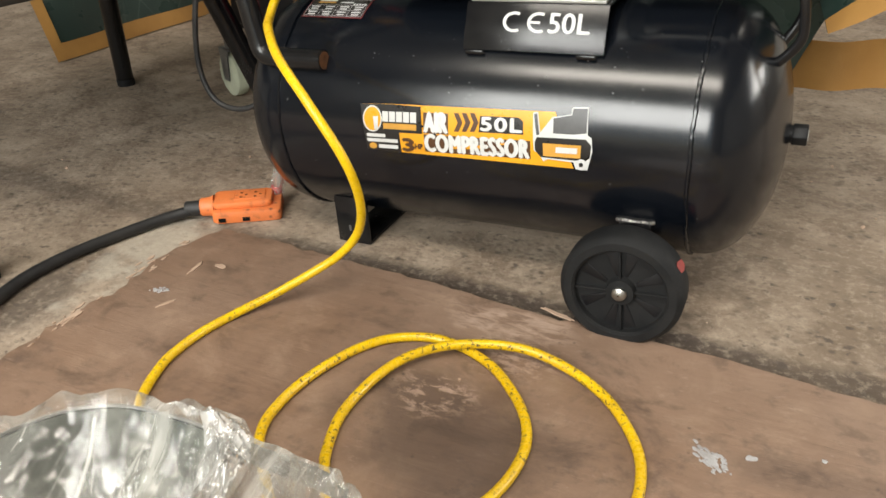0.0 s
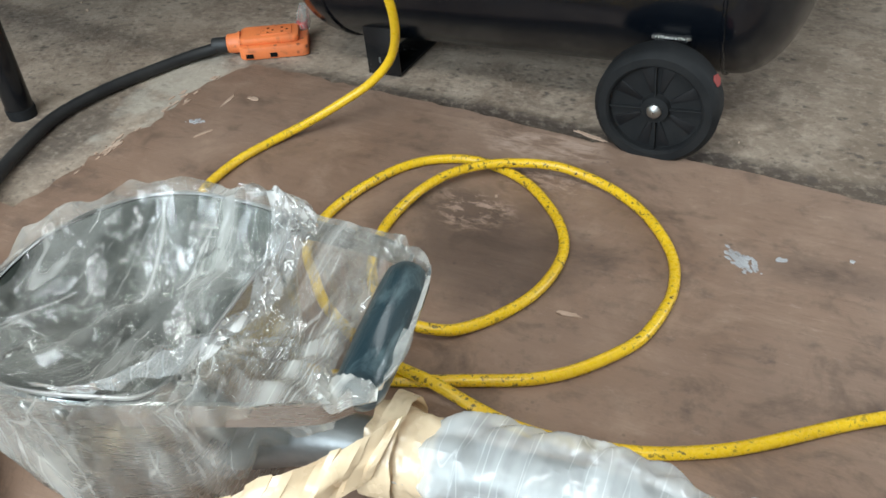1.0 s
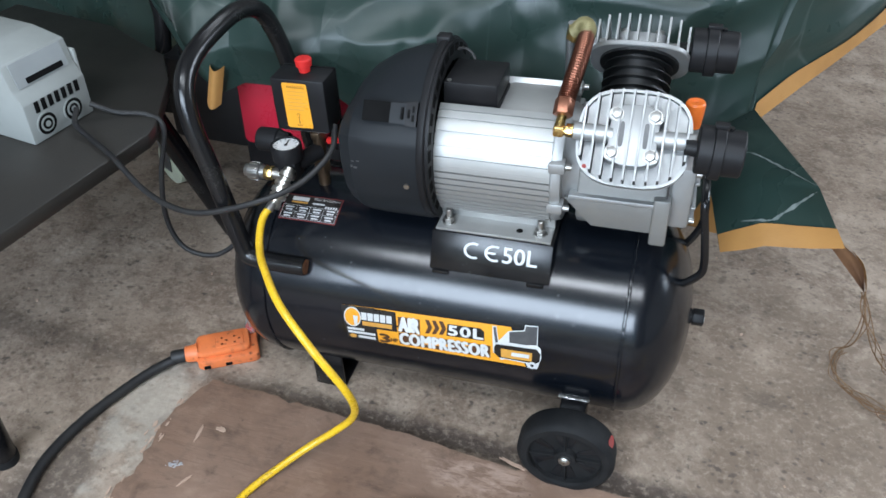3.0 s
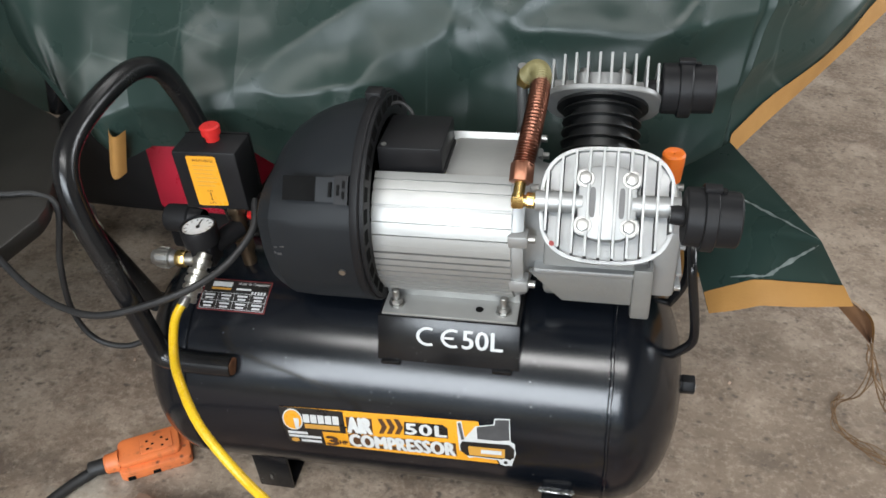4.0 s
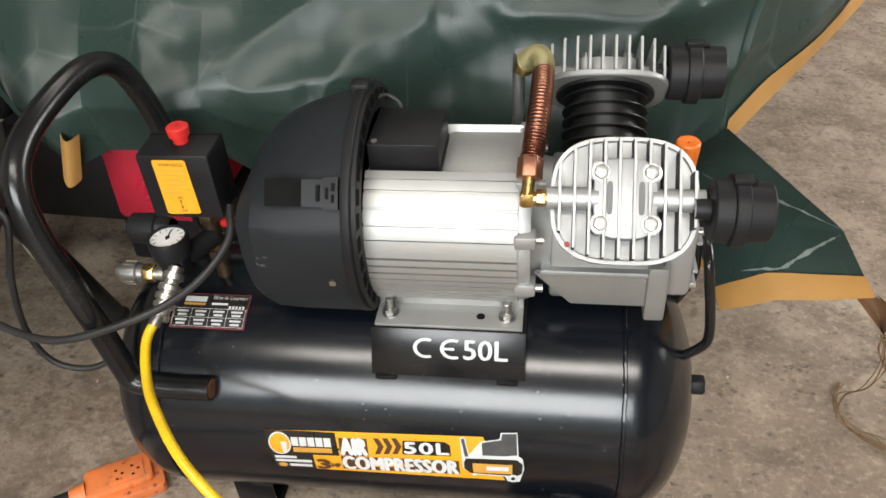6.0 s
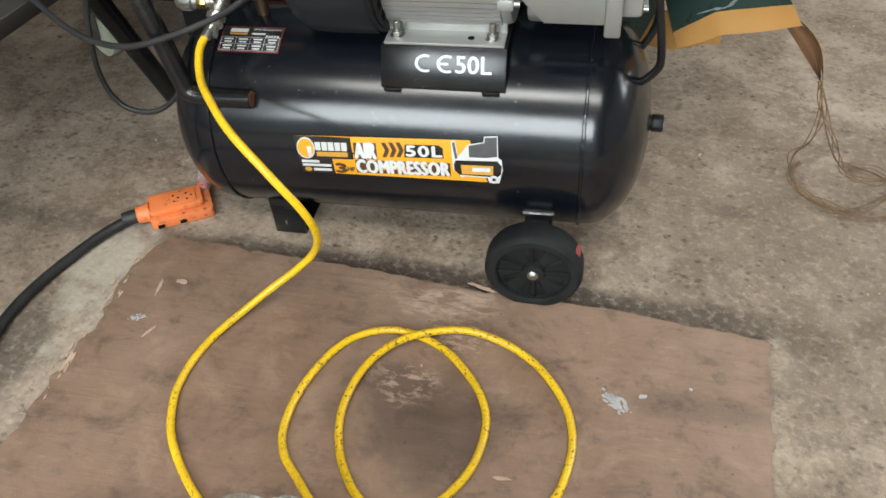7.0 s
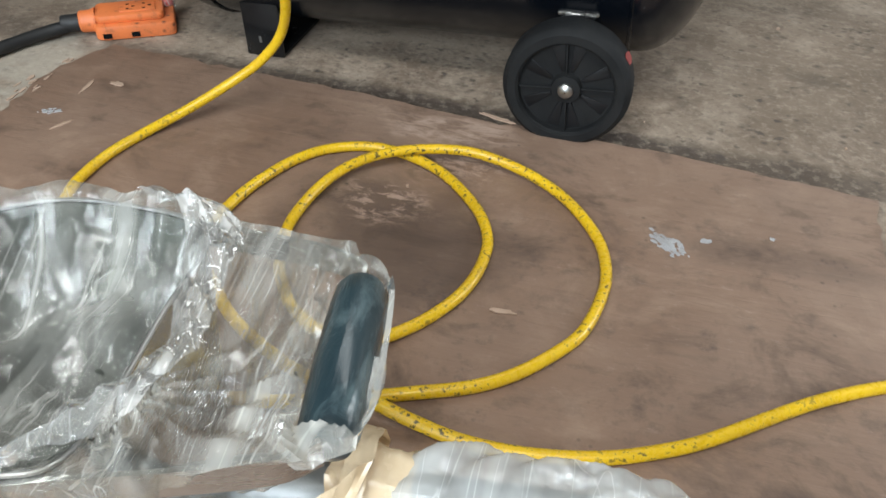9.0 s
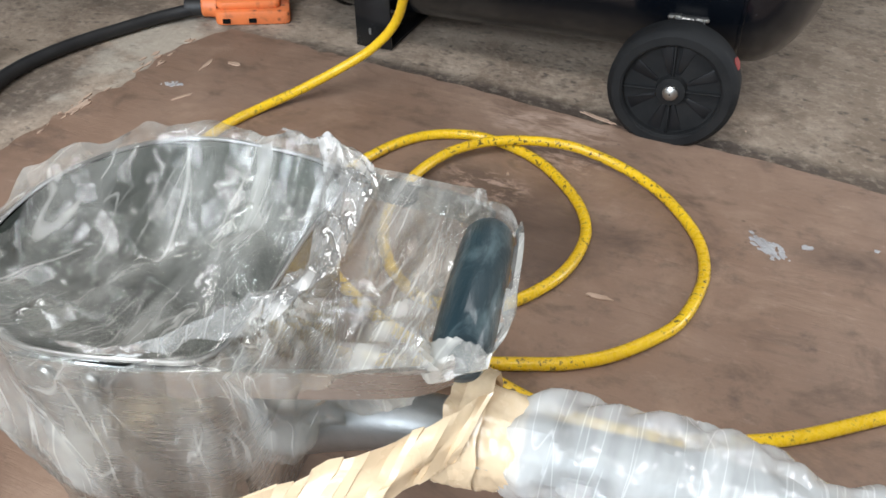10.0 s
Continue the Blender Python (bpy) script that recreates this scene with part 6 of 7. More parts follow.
def gathered_film():
    """Film bunched along the edge of the hopper, between its two corners."""
    line = smooth_line([(0.060, -0.634, 0.206), (0.088, -0.634, 0.207), (0.108, -0.652, 0.203), (0.118, -0.690, 0.199), (0.126, -0.726, 0.200), (0.118, -0.754, 0.203), (0.106, -0.778, 0.202), (0.085, -0.798, 0.201), (0.060, -0.809, 0.200)], 12)

    def fn(u, v):
        p = line[min(int(u * (len(line) - 1)), len(line) - 1)]
        w = (v - 0.5) * (0.018 + 0.022 * noise.noise((u * 5, 3, 1)) ** 2 + 0.014 * math.exp(-((u - 0.25) / 0.12) ** 2) + 0.012 * math.exp(-((u - 0.68) / 0.10) ** 2))
        lift = 0.007 * crumple(p.x, p.y, w, 0.030, 31) + 0.004 * crumple(p.x, p.y + w, w, 0.013, 33)
        return (p.x + w * 0.8, p.y + w * 0.35, p.z + 0.004 * (1 - abs(v - 0.5) * 2) + lift)

    return part("gathered_film", Geo().sheet(fn, 110, 18), "film_folded", sprayer, "bunched whitish film", 40)


film_top()
gathered_film()
film_inside()
film_sleeve()
film_tail()
tape_band("tape_band", (0.196, -0.7245, 0.123), (0.236, -0.720, 0.1235), 0.0270, 0.0235, 1)
tape_band("tape_band", (0.204, -0.7235, 0.128), (0.216, -0.7225, 0.128), 0.0300, 0.0290, 5)
tape_strap()

# ---- low dark table with the drive unit on it ----
TD, TP = Vector((0.147, 0.989, 0)), Vector((-0.989, 0.147, 0))
LEG = Vector((-0.535, -0.369, 0))


def table_pose(a, b, z):
    o = LEG + TD * a + TP * b
    return Matrix(((TD.x, TP.x, 0, o.x), (TD.y, TP.y, 0, o.y), (0, 0, 1, z), (0, 0, 0, 1)))


table = thing("low_table", "low table with dark worn top and black tube legs", "table", table_pose(0, 0, 0))
part("tabletop", Geo().prism([(-0.035, -0.032), (0.375, -0.033), (0.400, -0.024), (0.53, 0.058), (0.60, 0.125), (0.66, 0.30), (0.66, 0.54), (-0.035, 0.54)], 0.325, 0.350, 0.005), "table_top", table, "dark worn top with a cut corner")
for foot, top in (((0.0, 0.0), (0.0, 0.0)), ((0.0, 0.505), (0.0, 0.500)), ((0.588, 0.035), (0.50, 0.105)), ((0.610, 0.508), (0.60, 0.490))):
    lg = part("leg", Geo().rod((*foot, 0.003), (*top, 0.326), 0.0172, 20, 0.0192), "black_tube", table)
    part("foot_cap", Geo().lathe([(0.0, 0.0175), (0.010, 0.0185), (0.014, 0.0185)], 20, Matrix.Translation((*foot, 0)) @ Matrix.Rotation(radians(-90), 4, "Y"), True), "rubber", lg)

DRIVE = table_pose(0.335, 0.088, 0.3505)
drive = thing("motor_drive", "pale grey motor drive unit with vents and fans on the table", "motor drive", DRIVE)
part("housing", Geo().prism([(0.0, 0.0), (0.0, 0.062), (0.012, 0.080), (0.020, 0.118), (0.075, 0.128), (0.19, 0.128), (0.19, 0.0)], -0.058, 0.058, 0.003, YZ), "drive_grey", drive)
part("side_wing", Geo().box(0.0585, 0.064, 0.01, 0.18, 0.0, 0.10, 0.002), "drive_grey", drive)
part("display_panel", Geo().prism([(0.0115, 0.0815), (0.0195, 0.1165), (0.0185, 0.1167), (0.0105, 0.0817)], -0.046, 0.046, 0, YZ), "drive_blue", drive)
part("display_slot", Geo().prism([(0.0103, 0.084), (0.0122, 0.092), (0.0113, 0.0922), (0.0094, 0.0842)], -0.030, 0.036, 0, YZ), "dark_hole", drive)
for k in range(7):
    part("vent_slot", Geo().box(-0.040 + k * 0.0125, -0.0325 + k * 0.0125, -0.0012, 0.001, 0.044, 0.061, 0.0005), "dark_hole", drive)
for x in (-0.028, 0.022):
    fan = part("fan_grille", Geo().lathe([(-0.0015, 0.0165), (-0.0015, 0.0185), (0.001, 0.0185)], 28, Matrix.Translation((x, 0, 0.0225)) @ Matrix.Rotation(radians(90), 4, "Z"), False), "drive_grey", drive)
    part("fan_hole", Geo().prism(disc(x, 0.0225, 0.0165), -0.0004, 0.0008, 0, XZ), "dark_hole", fan)
    part("fan_ring", Geo().prism(disc(x, 0.0225, 0.0115), -0.0012, 0.0008, 0, XZ), "drive_grey", fan)
    part("fan_hole", Geo().prism(disc(x, 0.0225, 0.0085), -0.0016, 0.0008, 0, XZ), "dark_hole", fan)
    part("fan_hub", Geo().prism(disc(x, 0.0225, 0.0045), -0.0022, 0.0008, 0, XZ), "drive_grey", fan)

# ---- cables ----
CM = Matrix(pose(0, 0.004, 0.176, 0, -3.0, 0))


def from_tank(pts):
    return [tuple(CM @ Vector(p)) for p in pts]


lead = [(-0.563, -0.004, 0.374), (-0.549, -0.030, 0.364), (-0.515, -0.047, 0.3555), (-0.468, -0.073, 0.3555), (-0.438, -0.090, 0.350), (-0.396, -0.110, 0.334), (-0.346, -0.127, 0.326), (-0.285, -0.138, 0.333)] + from_tank([(-0.196, -0.125, 0.192), (-0.150, -0.090, 0.206), (-0.122, -0.050, 0.232), (-0.128, -0.015, 0.252)])
single("power_lead", Geo().tube(lead, 0.0042, 10, 8), "cable", "thin black power lead from motor drive to pressure switch", "cable")
drop = [(-0.556, 0.018, 0.372), (-0.520, 0.030, 0.357), (-0.480, 0.045, 0.352), (-0.452, 0.04, 0.335)] + from_tank([(-0.452, 0.010, 0.110), (-0.460, 0.002, 0.030), (-0.440, 0.000, -0.022), (-0.392, 0.005, -0.034), (-0.350, 0.02, -0.008), (-0.32, 0.05, 0.05), (-0.26, 0.09, 0.12)])
single("hanging_lead", Geo().tube(drop, 0.0042, 10, 8), "cable", "thin black lead hanging off the table beside the compressor", "cable")
mains = [(-0.398, -0.133, 0.016), (-0.420, -0.160, 0.013), (-0.443, -0.207, 0.0112), (-0.468, -0.284, 0.0112), (-0.476, -0.358, 0.0112), (-0.460, -0.430, 0.0112), (-0.425, -0.510, 0.0135), (-0.383, -0.570, 0.0165), (-0.319, -0.628, 0.0212), (-0.254, -0.673, 0.0212), (-0.178, -0.731, 0.0212), (-0.118, -0.782, 0.0212), (-0.05, -0.85, 0.0212), (0.0, -0.95, 0.0212), (0.02, -1.08, 0.0212)]
single("extension_cable", Geo().tube([(x, y, z - 0.0022) for x, y, z in mains], 0.0080, 14, 8), "cable", "thick black rubber extension cable across concrete and plywood", "cable")

SOCK = Matrix.Translation((-0.335, -0.093, 0.0)) @ Matrix.Rotation(radians(32), 4, "Z")
socket = thing("extension_socket", "grimy orange extension socket block lying on concrete", "extension socket", SOCK)
part("socket_body", Geo().prism([(-0.042, -0.021), (-0.034, -0.026), (0.050, -0.027), (0.056, -0.023), (0.056, 0.031), (0.050, 0.035), (-0.034, 0.034), (-0.042, 0.029)], 0.0006, 0.019, 0.003), "socket", socket)
part("raised_block", Geo().prism([(-0.041, -0.012), (-0.034, -0.018), (0.038, -0.017), (0.044, -0.012), (0.044, 0.024), (0.038, 0.029), (-0.034, 0.029), (-0.041, 0.024)], 0.0185, 0.0295, 0.004), "socket", socket)
part("raised_panel", Geo().box(-0.010, 0.034, -0.010, 0.020, 0.0290, 0.0312, 0.0015), "socket", socket)
for x in (0.000, 0.020):
    for dx, dy in ((0, -0.004), (0, 0.010), (0.007, 0.003)):
        part("socket_slot", Geo().box(x + dx - 0.0018, x + dx + 0.0018, dy - 0.0014, dy + 0.0014, 0.0310, 0.0316), "dark_hole", socket)
for x in (-0.028, 0.006):
    part("side_notch", Geo().box(x - 0.005, x + 0.005, -0.0275, -0.0255, 0.004, 0.010), "dark_hole", socket)
part("strain_relief", Geo().lathe([(-0.060, 0.0115), (-0.058, 0.0135), (-0.046, 0.0140), (-0.040, 0.0165)], 20, Matrix.Translation((0, 0.002, 0.0170))), "socket", socket)
part("cable_sleeve", Geo().lathe([(-0.082, 0.0095), (-0.080, 0.0108), (-0.059, 0.0112)], 18, Matrix.Translation((0, 0.002, 0.0162))), "cable", socket)
pin = thing("plug_top", "small clear plug with red insert on the orange socket", "plug", SOCK @ Matrix.Translation((0.048, 0.030, 0.0192)))
part("clear_cover", Geo().lathe([(0.0, 0.010), (0.012, 0.0115), (0.026, 0.0085), (0.036, 0.007), (0.038, 0.003)], 14, Matrix.Rotation(radians(-80), 4, "Y")), "film", pin)
part("red_insert", Geo().rod((0, 0, 0.001), (0, 0, 0.010), 0.0085, 14), "red", pin)
part("metal_core", Geo().rod((0.001, 0, 0.009), (0.004, 0, 0.030), 0.0045, 10), "chrome", pin)

# ---- covered machine on casters, behind the compressor ----
cart = thing("covered_machine", "crimson machine on a dark wheeled base, covered by a tarp", "machine")
part("body", Geo().box(-0.425, -0.285, 0.215, 0.72, 0.212, 0.345, 0.012), "red_paint", cart, "crimson painted body")
part("base_frame", Geo().box(-0.44, 0.33, 0.245, 0.76, 0.112, 0.212, 0.008).box(-0.76, -0.44, 0.425, 0.48, 0.112, 0.150, 0.004).box(-0.76, -0.44, 0.66, 0.74, 0.112, 0.150, 0.004).box(-0.60, -0.4405, 0.262, 0.72, 0.170, 0.335, 0.010), "black_plastic", cart, "dark steel base")

for _x in (0.0, 0.048):
    part("frame_tube", Geo().tube([(-0.632 + _x, 0.30, 0.60), (-0.616 + _x, 0.29, 0.480), (-0.597 + _x, 0.29, 0.434), (-0.594 + _x, 0.29, 0.394), (-0.606 + _x, 0.29, 0.334)], 0.0145, 14, 6), "black_tube", cart, "bent black steel frame tube")


def caster(x, y):
    m = Matrix.Translation((x, y, 0.046)) @ Matrix.Rotation(radians(62), 4, "Z")
    w = part("caster", Geo().lathe([(-0.014, 0.012), (-0.0145, 0.038), (-0.011, 0.0445), (0.0, 0.046), (0.011, 0.0445), (0.0145, 0.038), (0.014, 0.012)], 36, m, True), "caster", cart, "cream nylon caster wheel")
    part("fork", Geo().prism([(-0.012, -0.012), (0.012, -0.012), (0.020, 0.050), (-0.020, 0.050)], -0.0185, -0.016, 0.0006, m @ YZ).prism([(-0.012, -0.012), (0.012, -0.012), (0.020, 0.050), (-0.020, 0.050)], 0.016, 0.0185, 0.0006, m @ YZ).box(-0.0185, 0.0185, -0.020, 0.020, 0.049, 0.053, 0.001, m).rod(m @ Vector((0, 0, 0.05)), m @ Vector((0, 0, 0.068)), 0.012), "fork", w, "grey steel fork")
    return w


for _x, _y in ((-0.680, 0.345), (-0.680, 0.70), (0.27, 0.32), (0.27, 0.70)):
    caster(_x, _y)

# ---- green tarp with ochre webbing hems ----
tarp = thing("tarpaulin", "dark green creased tarp with ochre hems draped over a machine", "tarpaulin")
LOW = [(0.0, (-0.452, 0.118, 0.474)), (0.05, (-0.440, 0.145, 0.380)), (0.09, (-0.425, 0.165, 0.335)), (0.14, (-0.385, 0.190, 0.352)), (0.28, (-0.24, 0.200, 0.352)), (0.40, (-0.10, 0.205, 0.26)), (0.52, (0.06, 0.205, 0.13)), (0.70, (0.33, 0.215, 0.13)), (0.77, (0.395, 0.250, 0.30)), (0.80, (0.412, 0.268, 0.368)), (0.88, (0.71, 0.61, 0.535)), (1.0, (1.35, 1.30, 0.88))]
HIGH = [(0.0, (-0.60, 0.30, 0.66)), (0.14, (-0.42, 0.335, 0.66)), (0.28, (-0.25, 0.35, 0.66)), (0.52, (0.06, 0.36, 0.66)), (0.72, (0.36, 0.35, 0.66)), (0.80, (0.44, 0.36, 0.66)), (0.88, (0.66, 0.72, 0.78)), (1.0, (1.20, 1.45, 1.12))]


def tarp_point(u, v):
    """u along the tarp from its left corner to the far right, v from the hem up to the machine's top, and on to its back past 1."""
    lo, hi = along(LOW, u), along(HIGH, u)
    if v <= 1:
        p = lo.lerp(hi, v)
        p.y -= 0.035 * math.sin(math.pi * v) * (1 if u < 0.78 else 0.2)
        p.z -= 0.02 * math.sin(math.pi * v)
    else:
        p = Vector((hi.x, hi.y + (v - 1) * 1.4, hi.z + 0.02 * math.sin((v - 1) * 8)))
    amp = min(1.0, v * 3 + 0.15) * min(1.0, 0.3 + u * 6)
    fold = crease(p.x * 1.0 + p.z * 0.5, p.z * 0.7, p.y, 3.1, 5.3)
    fold2 = crease(p.x * 0.8 - p.z * 1.1, p.z, p.y, 6.0, 1.7)
    fine = crease(p.x, p.z, p.y, 13.0, 7.7)
    d = 0.040 * (fold - 0.4) + 0.014 * (fold2 - 0.4) + 0.003 * fine + 0.030 * crumple(p.x, p.y * 0.3, p.z, 0.33, 12) + 0.006 * crumple(p.x, p.y * 0.3, p.z, 0.12, 15)
    if u < 0.78:
        p.y -= d * amp
    else:
        p.x += d * amp * 0.5
        p.y -= d * amp * 0.3
    return p


part("cloth", Geo().sheet(lambda u, v: tarp_point(u, v * 1.35), 300, 130), "tarp", tarp, "creased dark green tarp cloth", 180)


def hem_strip(name, u0, u1, n, height, off=(0, -0.0035, 0), mat="hem"):
    def fn(a, b):
        u = u0 + (u1 - u0) * a
        p = tarp_point(u, 0.0)
        q = tarp_point(u, 0.06)
        w = (q - p).normalized()
        return p + w * (height * (b - 0.08)) + Vector(off)

    return part(name, Geo().sheet(fn, n, 4), mat, tarp, "ochre webbing hem")




def drape_point(u, v):
    """The tarp's side behind the low table, hanging over the machine's end."""
    p = Vector((-0.575 - 0.95 * u, 0.330 + 0.40 * u + 0.10 * v, 0.265 + 0.69 * v))
    p.y -= 0.030 * (crease(p.x, p.z * 0.5, 0.0, 3.0, 9.1) - 0.4) + 0.012 * crumple(p.x, 0.0, p.z, 0.25, 21)
    return p


part("side_drape", Geo().sheet(drape_point, 80, 50), "tarp", tarp, "dark green side of the tarp behind the table", 180)
hem_strip("hem_right", 0.795, 1.0, 60, 0.034, (0.003, -0.003, 0))
part("hem_left", Geo().sheet(lambda u, v: Vector((-0.427 + (0.018) * v + 0.026 * (u - 0.5), 0.150 - 0.012 * math.sin(math.pi * u), 0.326 + 0.071 * v - 0.006 * math.sin(math.pi * u))), 10, 16), "hem", tarp, "ochre webbing hem end hanging loose", 180)

BL, BR = Vector((0.384, 0.022, 0.309)), Vector((0.515, -0.016, 0.370))
RIDGE, FOLD, INNER = Vector((0.466, -0.011, 0.443)), Vector((0.412, 0.262, 0.392)), Vector((0.345, 0.24, 0.352))


def flap_point(u, v):
    left = BL.lerp(INNER, v)
    right = BR.lerp(RIDGE, v / 0.4) if v < 0.4 else RIDGE.lerp(FOLD, (v - 0.4) / 0.6)
    p = left.lerp(right, u)
    p.z += 0.012 * math.sin(math.pi * u) * math.sin(math.pi * min(1.0, v * 1.2)) + 0.006 * crease(p.x, p.y, p.z, 11, 2.2) * math.sin(math.pi * min(1.0, u + 0.05))
    p.z -= 0.015 * max(0.0, 0.35 - u) * (1 - v)
    return p


part("corner_flap", Geo().sheet(flap_point, 36, 36), "tarp", tarp, "stiff green corner of the tarp", 180)


def worn_fold(points, width, seed):
    """A whitened fold line over the corner flap, through places (u, v) of it."""
    line = smooth_line([(u, v, 0) for u, v in points], 10)
    rnd = random.Random(seed)
    wide = [width * rnd.uniform(0.25, 1.0) * (0.15 + math.sin(math.pi * i / (len(line) - 1))) for i in range(len(line))]
    verts = []
    for p, w in zip(line, wide):
        for side in (-1, 1):
            verts.append(flap_point(min(1.0, max(0.0, p.x)), min(1.0, max(0.0, p.y + side * w))) + Vector((0, -0.0005, 0.0012)))
    part("worn_fold", Geo().add(verts, [(2 * i, 2 * i + 1, 2 * i + 3, 2 * i + 2) for i in range(len(line) - 1)]), "worn_fold", tarp, "whitened fold line")


worn_fold([(0.30, 0.80), (0.55, 0.62), (0.80, 0.48), (0.985, 0.40)], 0.016, 1)
worn_fold([(0.985, 0.37), (0.80, 0.28), (0.60, 0.19), (0.45, 0.14), (0.22, 0.16)], 0.014, 2)


def flap_hem(a, b):
    p, q = flap_point(a, 0.0), flap_point(a, 0.1)
    w = (q - p).normalized()
    return p + w * (0.030 * (b - 0.1)) + Vector((0.0005, -0.003, 0.001))


part("hem_front", Geo().sheet(flap_hem, 30, 4), "hem", tarp, "ochre webbing hem")
TIP = Vector((0.583, 0.051, 0.254))


def tail_point(u, v):
    a = BR.lerp(TIP, u) + Vector((0.006 * math.sin(math.pi * u), 0, 0.009 * math.sin(math.pi * u)))
    b = (BR + Vector((-0.016, 0.010, -0.006))).lerp(TIP, u)
    return a.lerp(b, v) + Vector((0, 0.012 * math.sin(math.pi * v), 0))


part("tail", Geo().sheet(tail_point, 20, 8), "hem_in", tarp, "brown lining of the trailing corner", 180)
part("tail_edge", Geo().sheet(lambda u, v: tail_point(u, v * 0.22) + Vector((0.002, -0.002, 0.002)), 20, 3), "hem", tarp, "ochre webbing hem", 180)
part("lower_hem", Geo().sheet(lambda u, v: Vector((0.33 + u * 0.15, 0.252 + 0.008 * math.sin(u * 9), 0.165 + 0.066 * v + u * 0.016)), 20, 4), "hem", tarp, "ochre webbing hem", 180)

# second panel of the tarp, hanging to the floor far behind the table
panel = thing("tarp_panel", "green tarp side panel with ochre hem hanging to the concrete", "tarpaulin")


def panel_point(u, v):
    return Vector((-1.215 + 0.04 * u - 0.25 * v * (1 - u) * 0.6 + 0.015 * math.sin(u * 14) * (0.3 + v), 0.372 + 0.75 * u, 0.004 + 0.50 * v))


part("cloth", Geo().sheet(panel_point, 50, 26), "tarp", panel, "", 180)
part("hem_bottom", Geo().sheet(lambda u, v: panel_point(u, v * 0.075) + Vector((0.004, -0.001, 0)), 50, 3), "hem", panel, "ochre webbing hem", 180)
part("hem_side", Geo().sheet(lambda u, v: panel_point(u * 0.035, v) + Vector((0.004, -0.004, 0)), 3, 26), "hem", panel, "ochre webbing hem", 180)

cord = thing("frayed_cord", "thin frayed brown cord trailing from the tarp onto concrete", "cord")
for k, pts in enumerate((
    [tuple(TIP), (0.598, 0.062, 0.200), (0.606, 0.078, 0.140), (0.600, 0.095, 0.095), (0.612, 0.108, 0.045), (0.640, 0.112, 0.010), (0.668, 0.098, 0.0035), (0.700, 0.078, 0.0035), (0.750, 0.082, 0.0035), (0.81, 0.10, 0.0035)],
    [tuple(TIP), (0.602, 0.056, 0.215), (0.626, 0.062, 0.165), (0.650, 0.080, 0.110), (0.690, 0.110, 0.06), (0.75, 0.15, 0.02), (0.80, 0.19, 0.003)],
    [(0.650, 0.210, 0.003), (0.632, 0.175, 0.003), (0.640, 0.130, 0.003), (0.672, 0.100, 0.005), (0.715, 0.088, 0.004), (0.76, 0.11, 0.003), (0.79, 0.16, 0.003), (0.77, 0.20, 0.003), (0.72, 0.21, 0.003)],
)):
    rnd = random.Random(k)
    for j in range(4 if k else 3):
        wavy = [Vector(p) + Vector((rnd.gauss(0, 0.006), rnd.gauss(0, 0.006), abs(rnd.gauss(0, 0.003)))) * (0.3 if i == 0 else 1.0) for i, p in enumerate(pts)]
        part("strand", Geo().tube(wavy, 0.0007 + 0.0003 * (j == 0), 6, 8), "cord", cord)

# ---- marks and scraps on the plywood and concrete ----


def splash(name, x, y, rx, ry, turn, seed, z, material, label, category, flecks=1):
    """A dried mark: one ragged patch, or many flecks swept one way."""
    rnd = random.Random(seed)
    m = Matrix.Translation((x, y, 0)) @ Matrix.Rotation(radians(turn), 4, "Z")
    g = Geo()
    for i in range(flecks):
        k = 1.0 if flecks == 1 else rnd.uniform(0.05, 0.26)
        dx, dy = (0, 0) if flecks == 1 else (rnd.gauss(0, 0.42) * rx, rnd.gauss(0, 0.42) * ry)
        pts = []
        for j in range(16):
            a = 2 * math.pi * j / 16
            r = (0.5 + 0.5 * rnd.random()) * k
            pts.append((dx + r * rx * math.cos(a), dy + r * ry * math.sin(a) * (1 if flecks == 1 else 0.8)))
        g.prism(pts, z - 0.0006, z + 0.0003 + 0.0004 * rnd.random(), 0, m)
    return single(name, g, material, label, category, kind="stuff" if flecks > 1 else "")


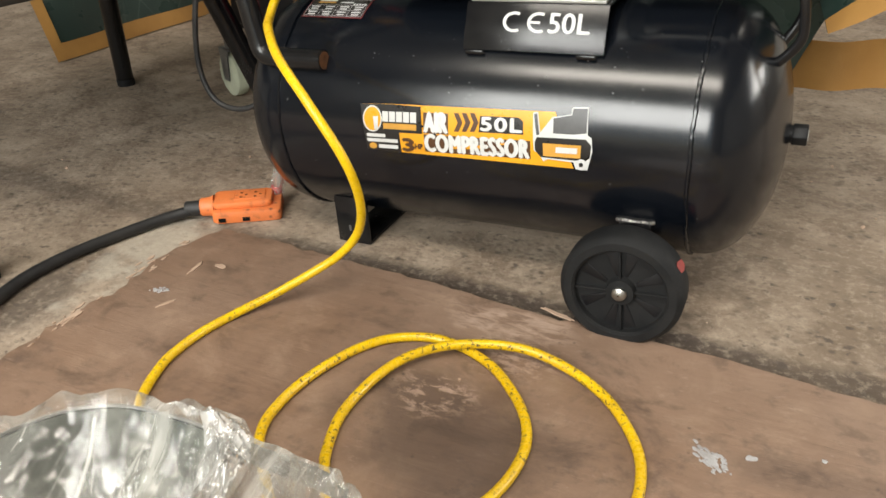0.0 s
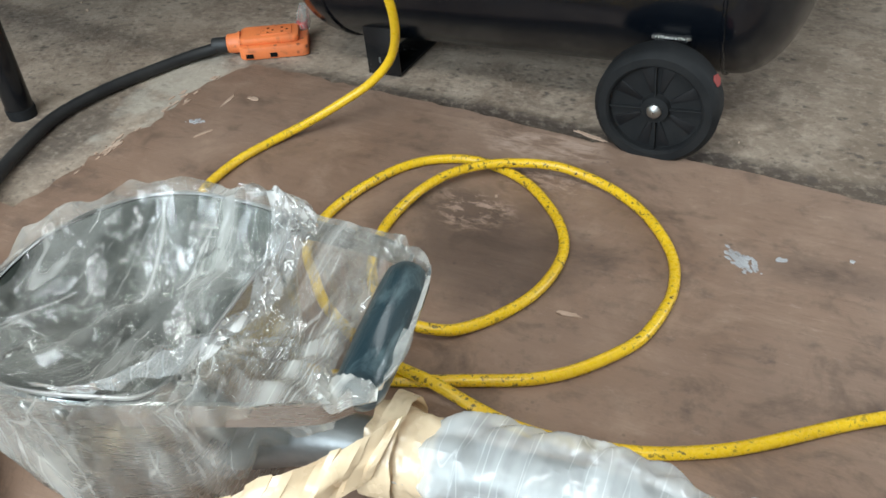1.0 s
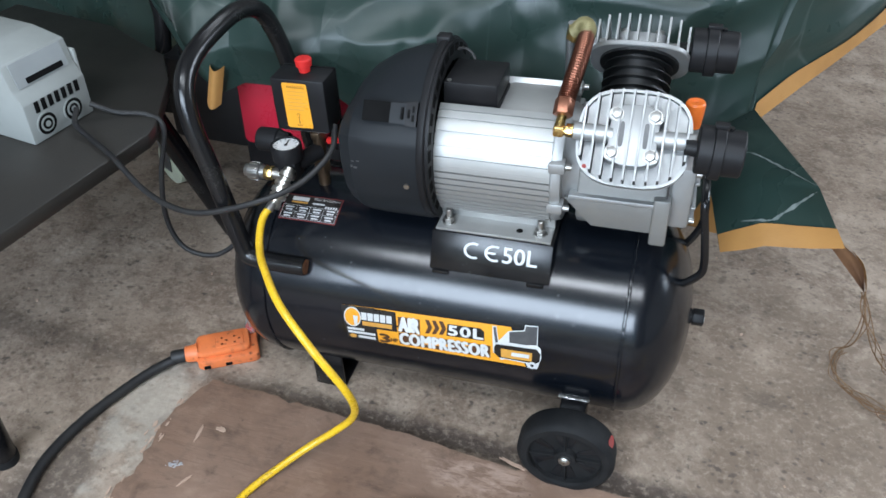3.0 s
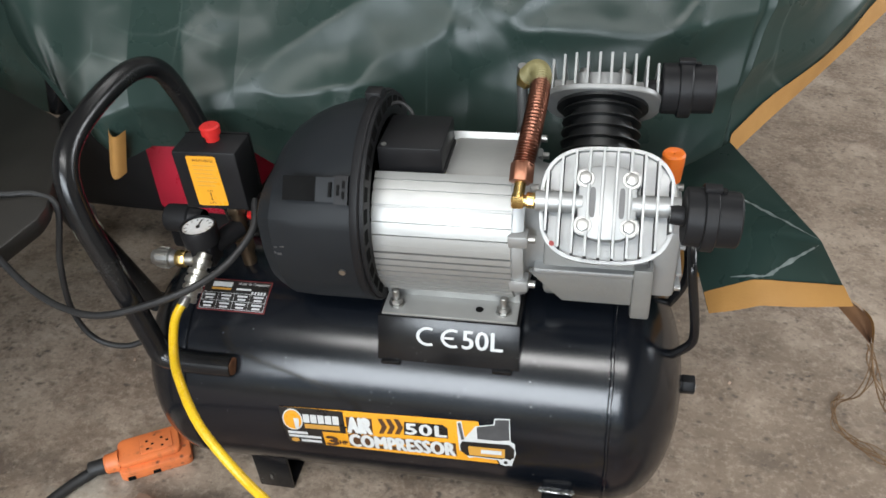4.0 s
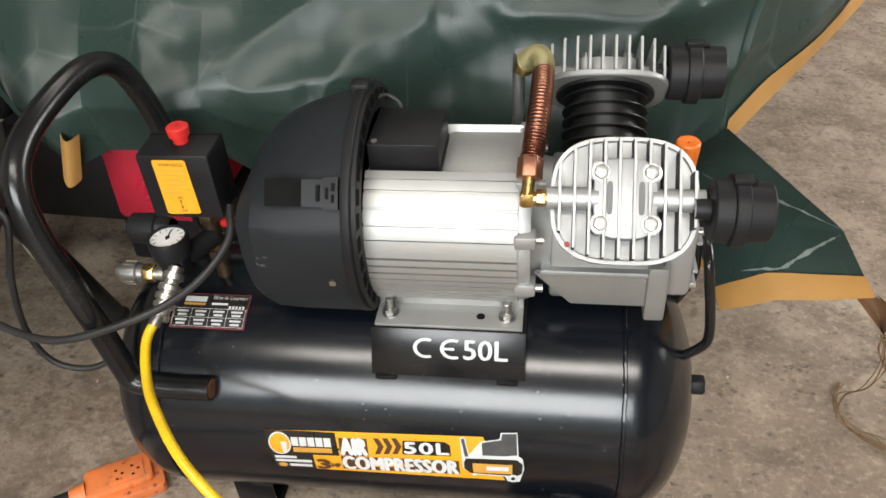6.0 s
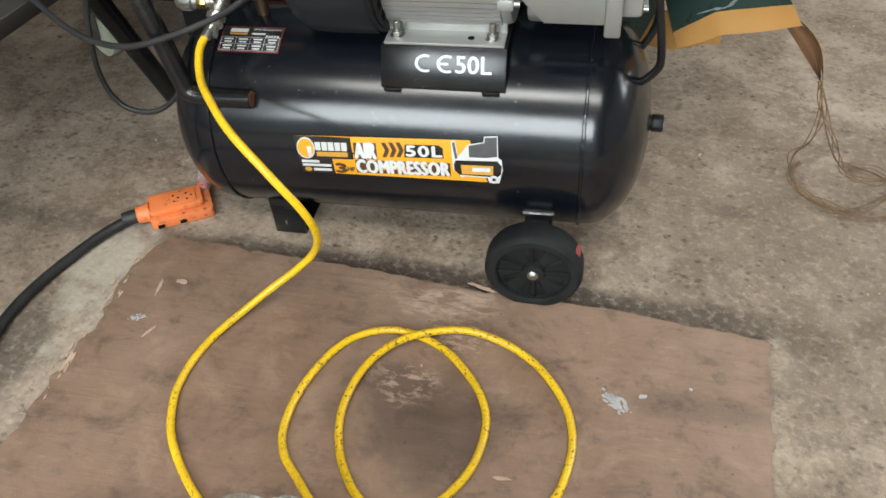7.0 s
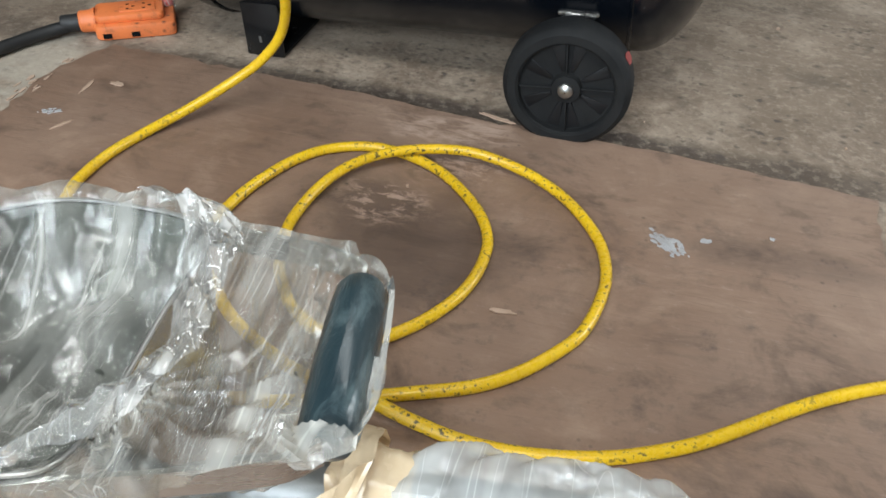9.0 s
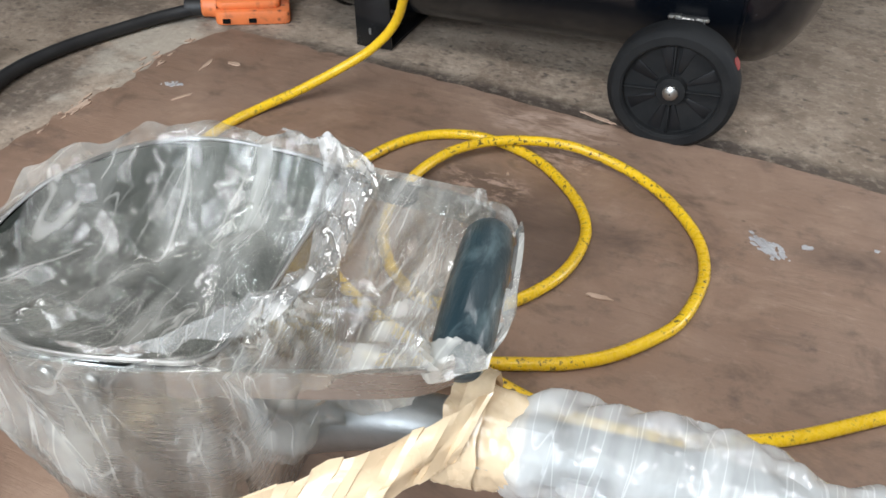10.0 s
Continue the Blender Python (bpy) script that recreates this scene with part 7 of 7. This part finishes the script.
splash("paint_splash", 0.360, -0.336, 0.019, 0.012, -35, 1, 0.0106, "paint_white", "dried white paint splash on the plywood", "paint mark", 70)
splash("paint_splash", 0.393, -0.322, 0.006, 0.004, 20, 2, 0.0106, "paint_white", "small white paint spot on the plywood", "paint mark")
splash("paint_splash", -0.294, -0.312, 0.012, 0.007, 25, 3, 0.0106, "paint_white", "dried white paint splash on the plywood", "paint mark", 34)
splash("wood_chip", 0.235, -0.466, 0.013, 0.004, 8, 4, 0.0108, "wood_chip", "pale splinter of wood on the plywood", "wood chip")
splash("wood_chip", -0.262, -0.238, 0.010, 0.005, -10, 5, 0.0108, "wood_chip", "pale splinter of wood on the plywood", "wood chip")
splash("scratch", -0.290, -0.252, 0.003, 0.021, 4, 6, 0.0106, "wood_chip", "pale scratch in the plywood", "scratch")
splash("scratch", -0.268, -0.332, 0.003, 0.016, -28, 7, 0.0106, "wood_chip", "pale scratch in the plywood", "scratch")
splash("paint_splash", 0.453, -0.300, 0.003, 0.003, 0, 8, 0.0106, "paint_white", "small white paint spot on the plywood", "paint mark")
splash("wood_chip", 0.168, -0.176, 0.030, 0.004, -14, 9, 0.0130, "wood_chip", "torn splinter lifted at the plywood edge", "wood chip")
splash("wood_chip", -0.352, -0.260, 0.012, 0.050, -4, 21, 0.0108, "wood_chip", "pale torn flakes along the plywood edge", "wood flakes", 16)
splash("wood_chip", -0.352, -0.400, 0.012, 0.060, 3, 22, 0.0108, "wood_chip", "pale torn flakes along the plywood edge", "wood flakes", 18)
single("straw", Geo().tube([(0.553, -0.478, 0.003), (0.549, -0.497, 0.004), (0.546, -0.520, 0.003)], 0.0012, 6), "wood_chip", "dry straw on the concrete", "straw")
_g = Geo()
_rnd = random.Random(11)
for _k in range(150):
    _x, _y = _rnd.uniform(-0.9, 1.2), _rnd.uniform(-0.9, 1.6)
    _on = -0.34 < _x < 0.5 and _y < -0.2
    if _on and _rnd.random() < 0.6:
        continue
    _s = _rnd.uniform(0.0008, 0.0026)
    _g.box(-_s, _s, -_s * 0.7, _s * 0.7, 0, _s, 0, Matrix.Translation((_x, _y, 0.010 if _on else 0.0)) @ Matrix.Rotation(_rnd.uniform(0, 3), 4, "Z"))
single("grit", _g, "wood_chip", "loose grit and crumbs scattered on the floor", "grit", kind="stuff")
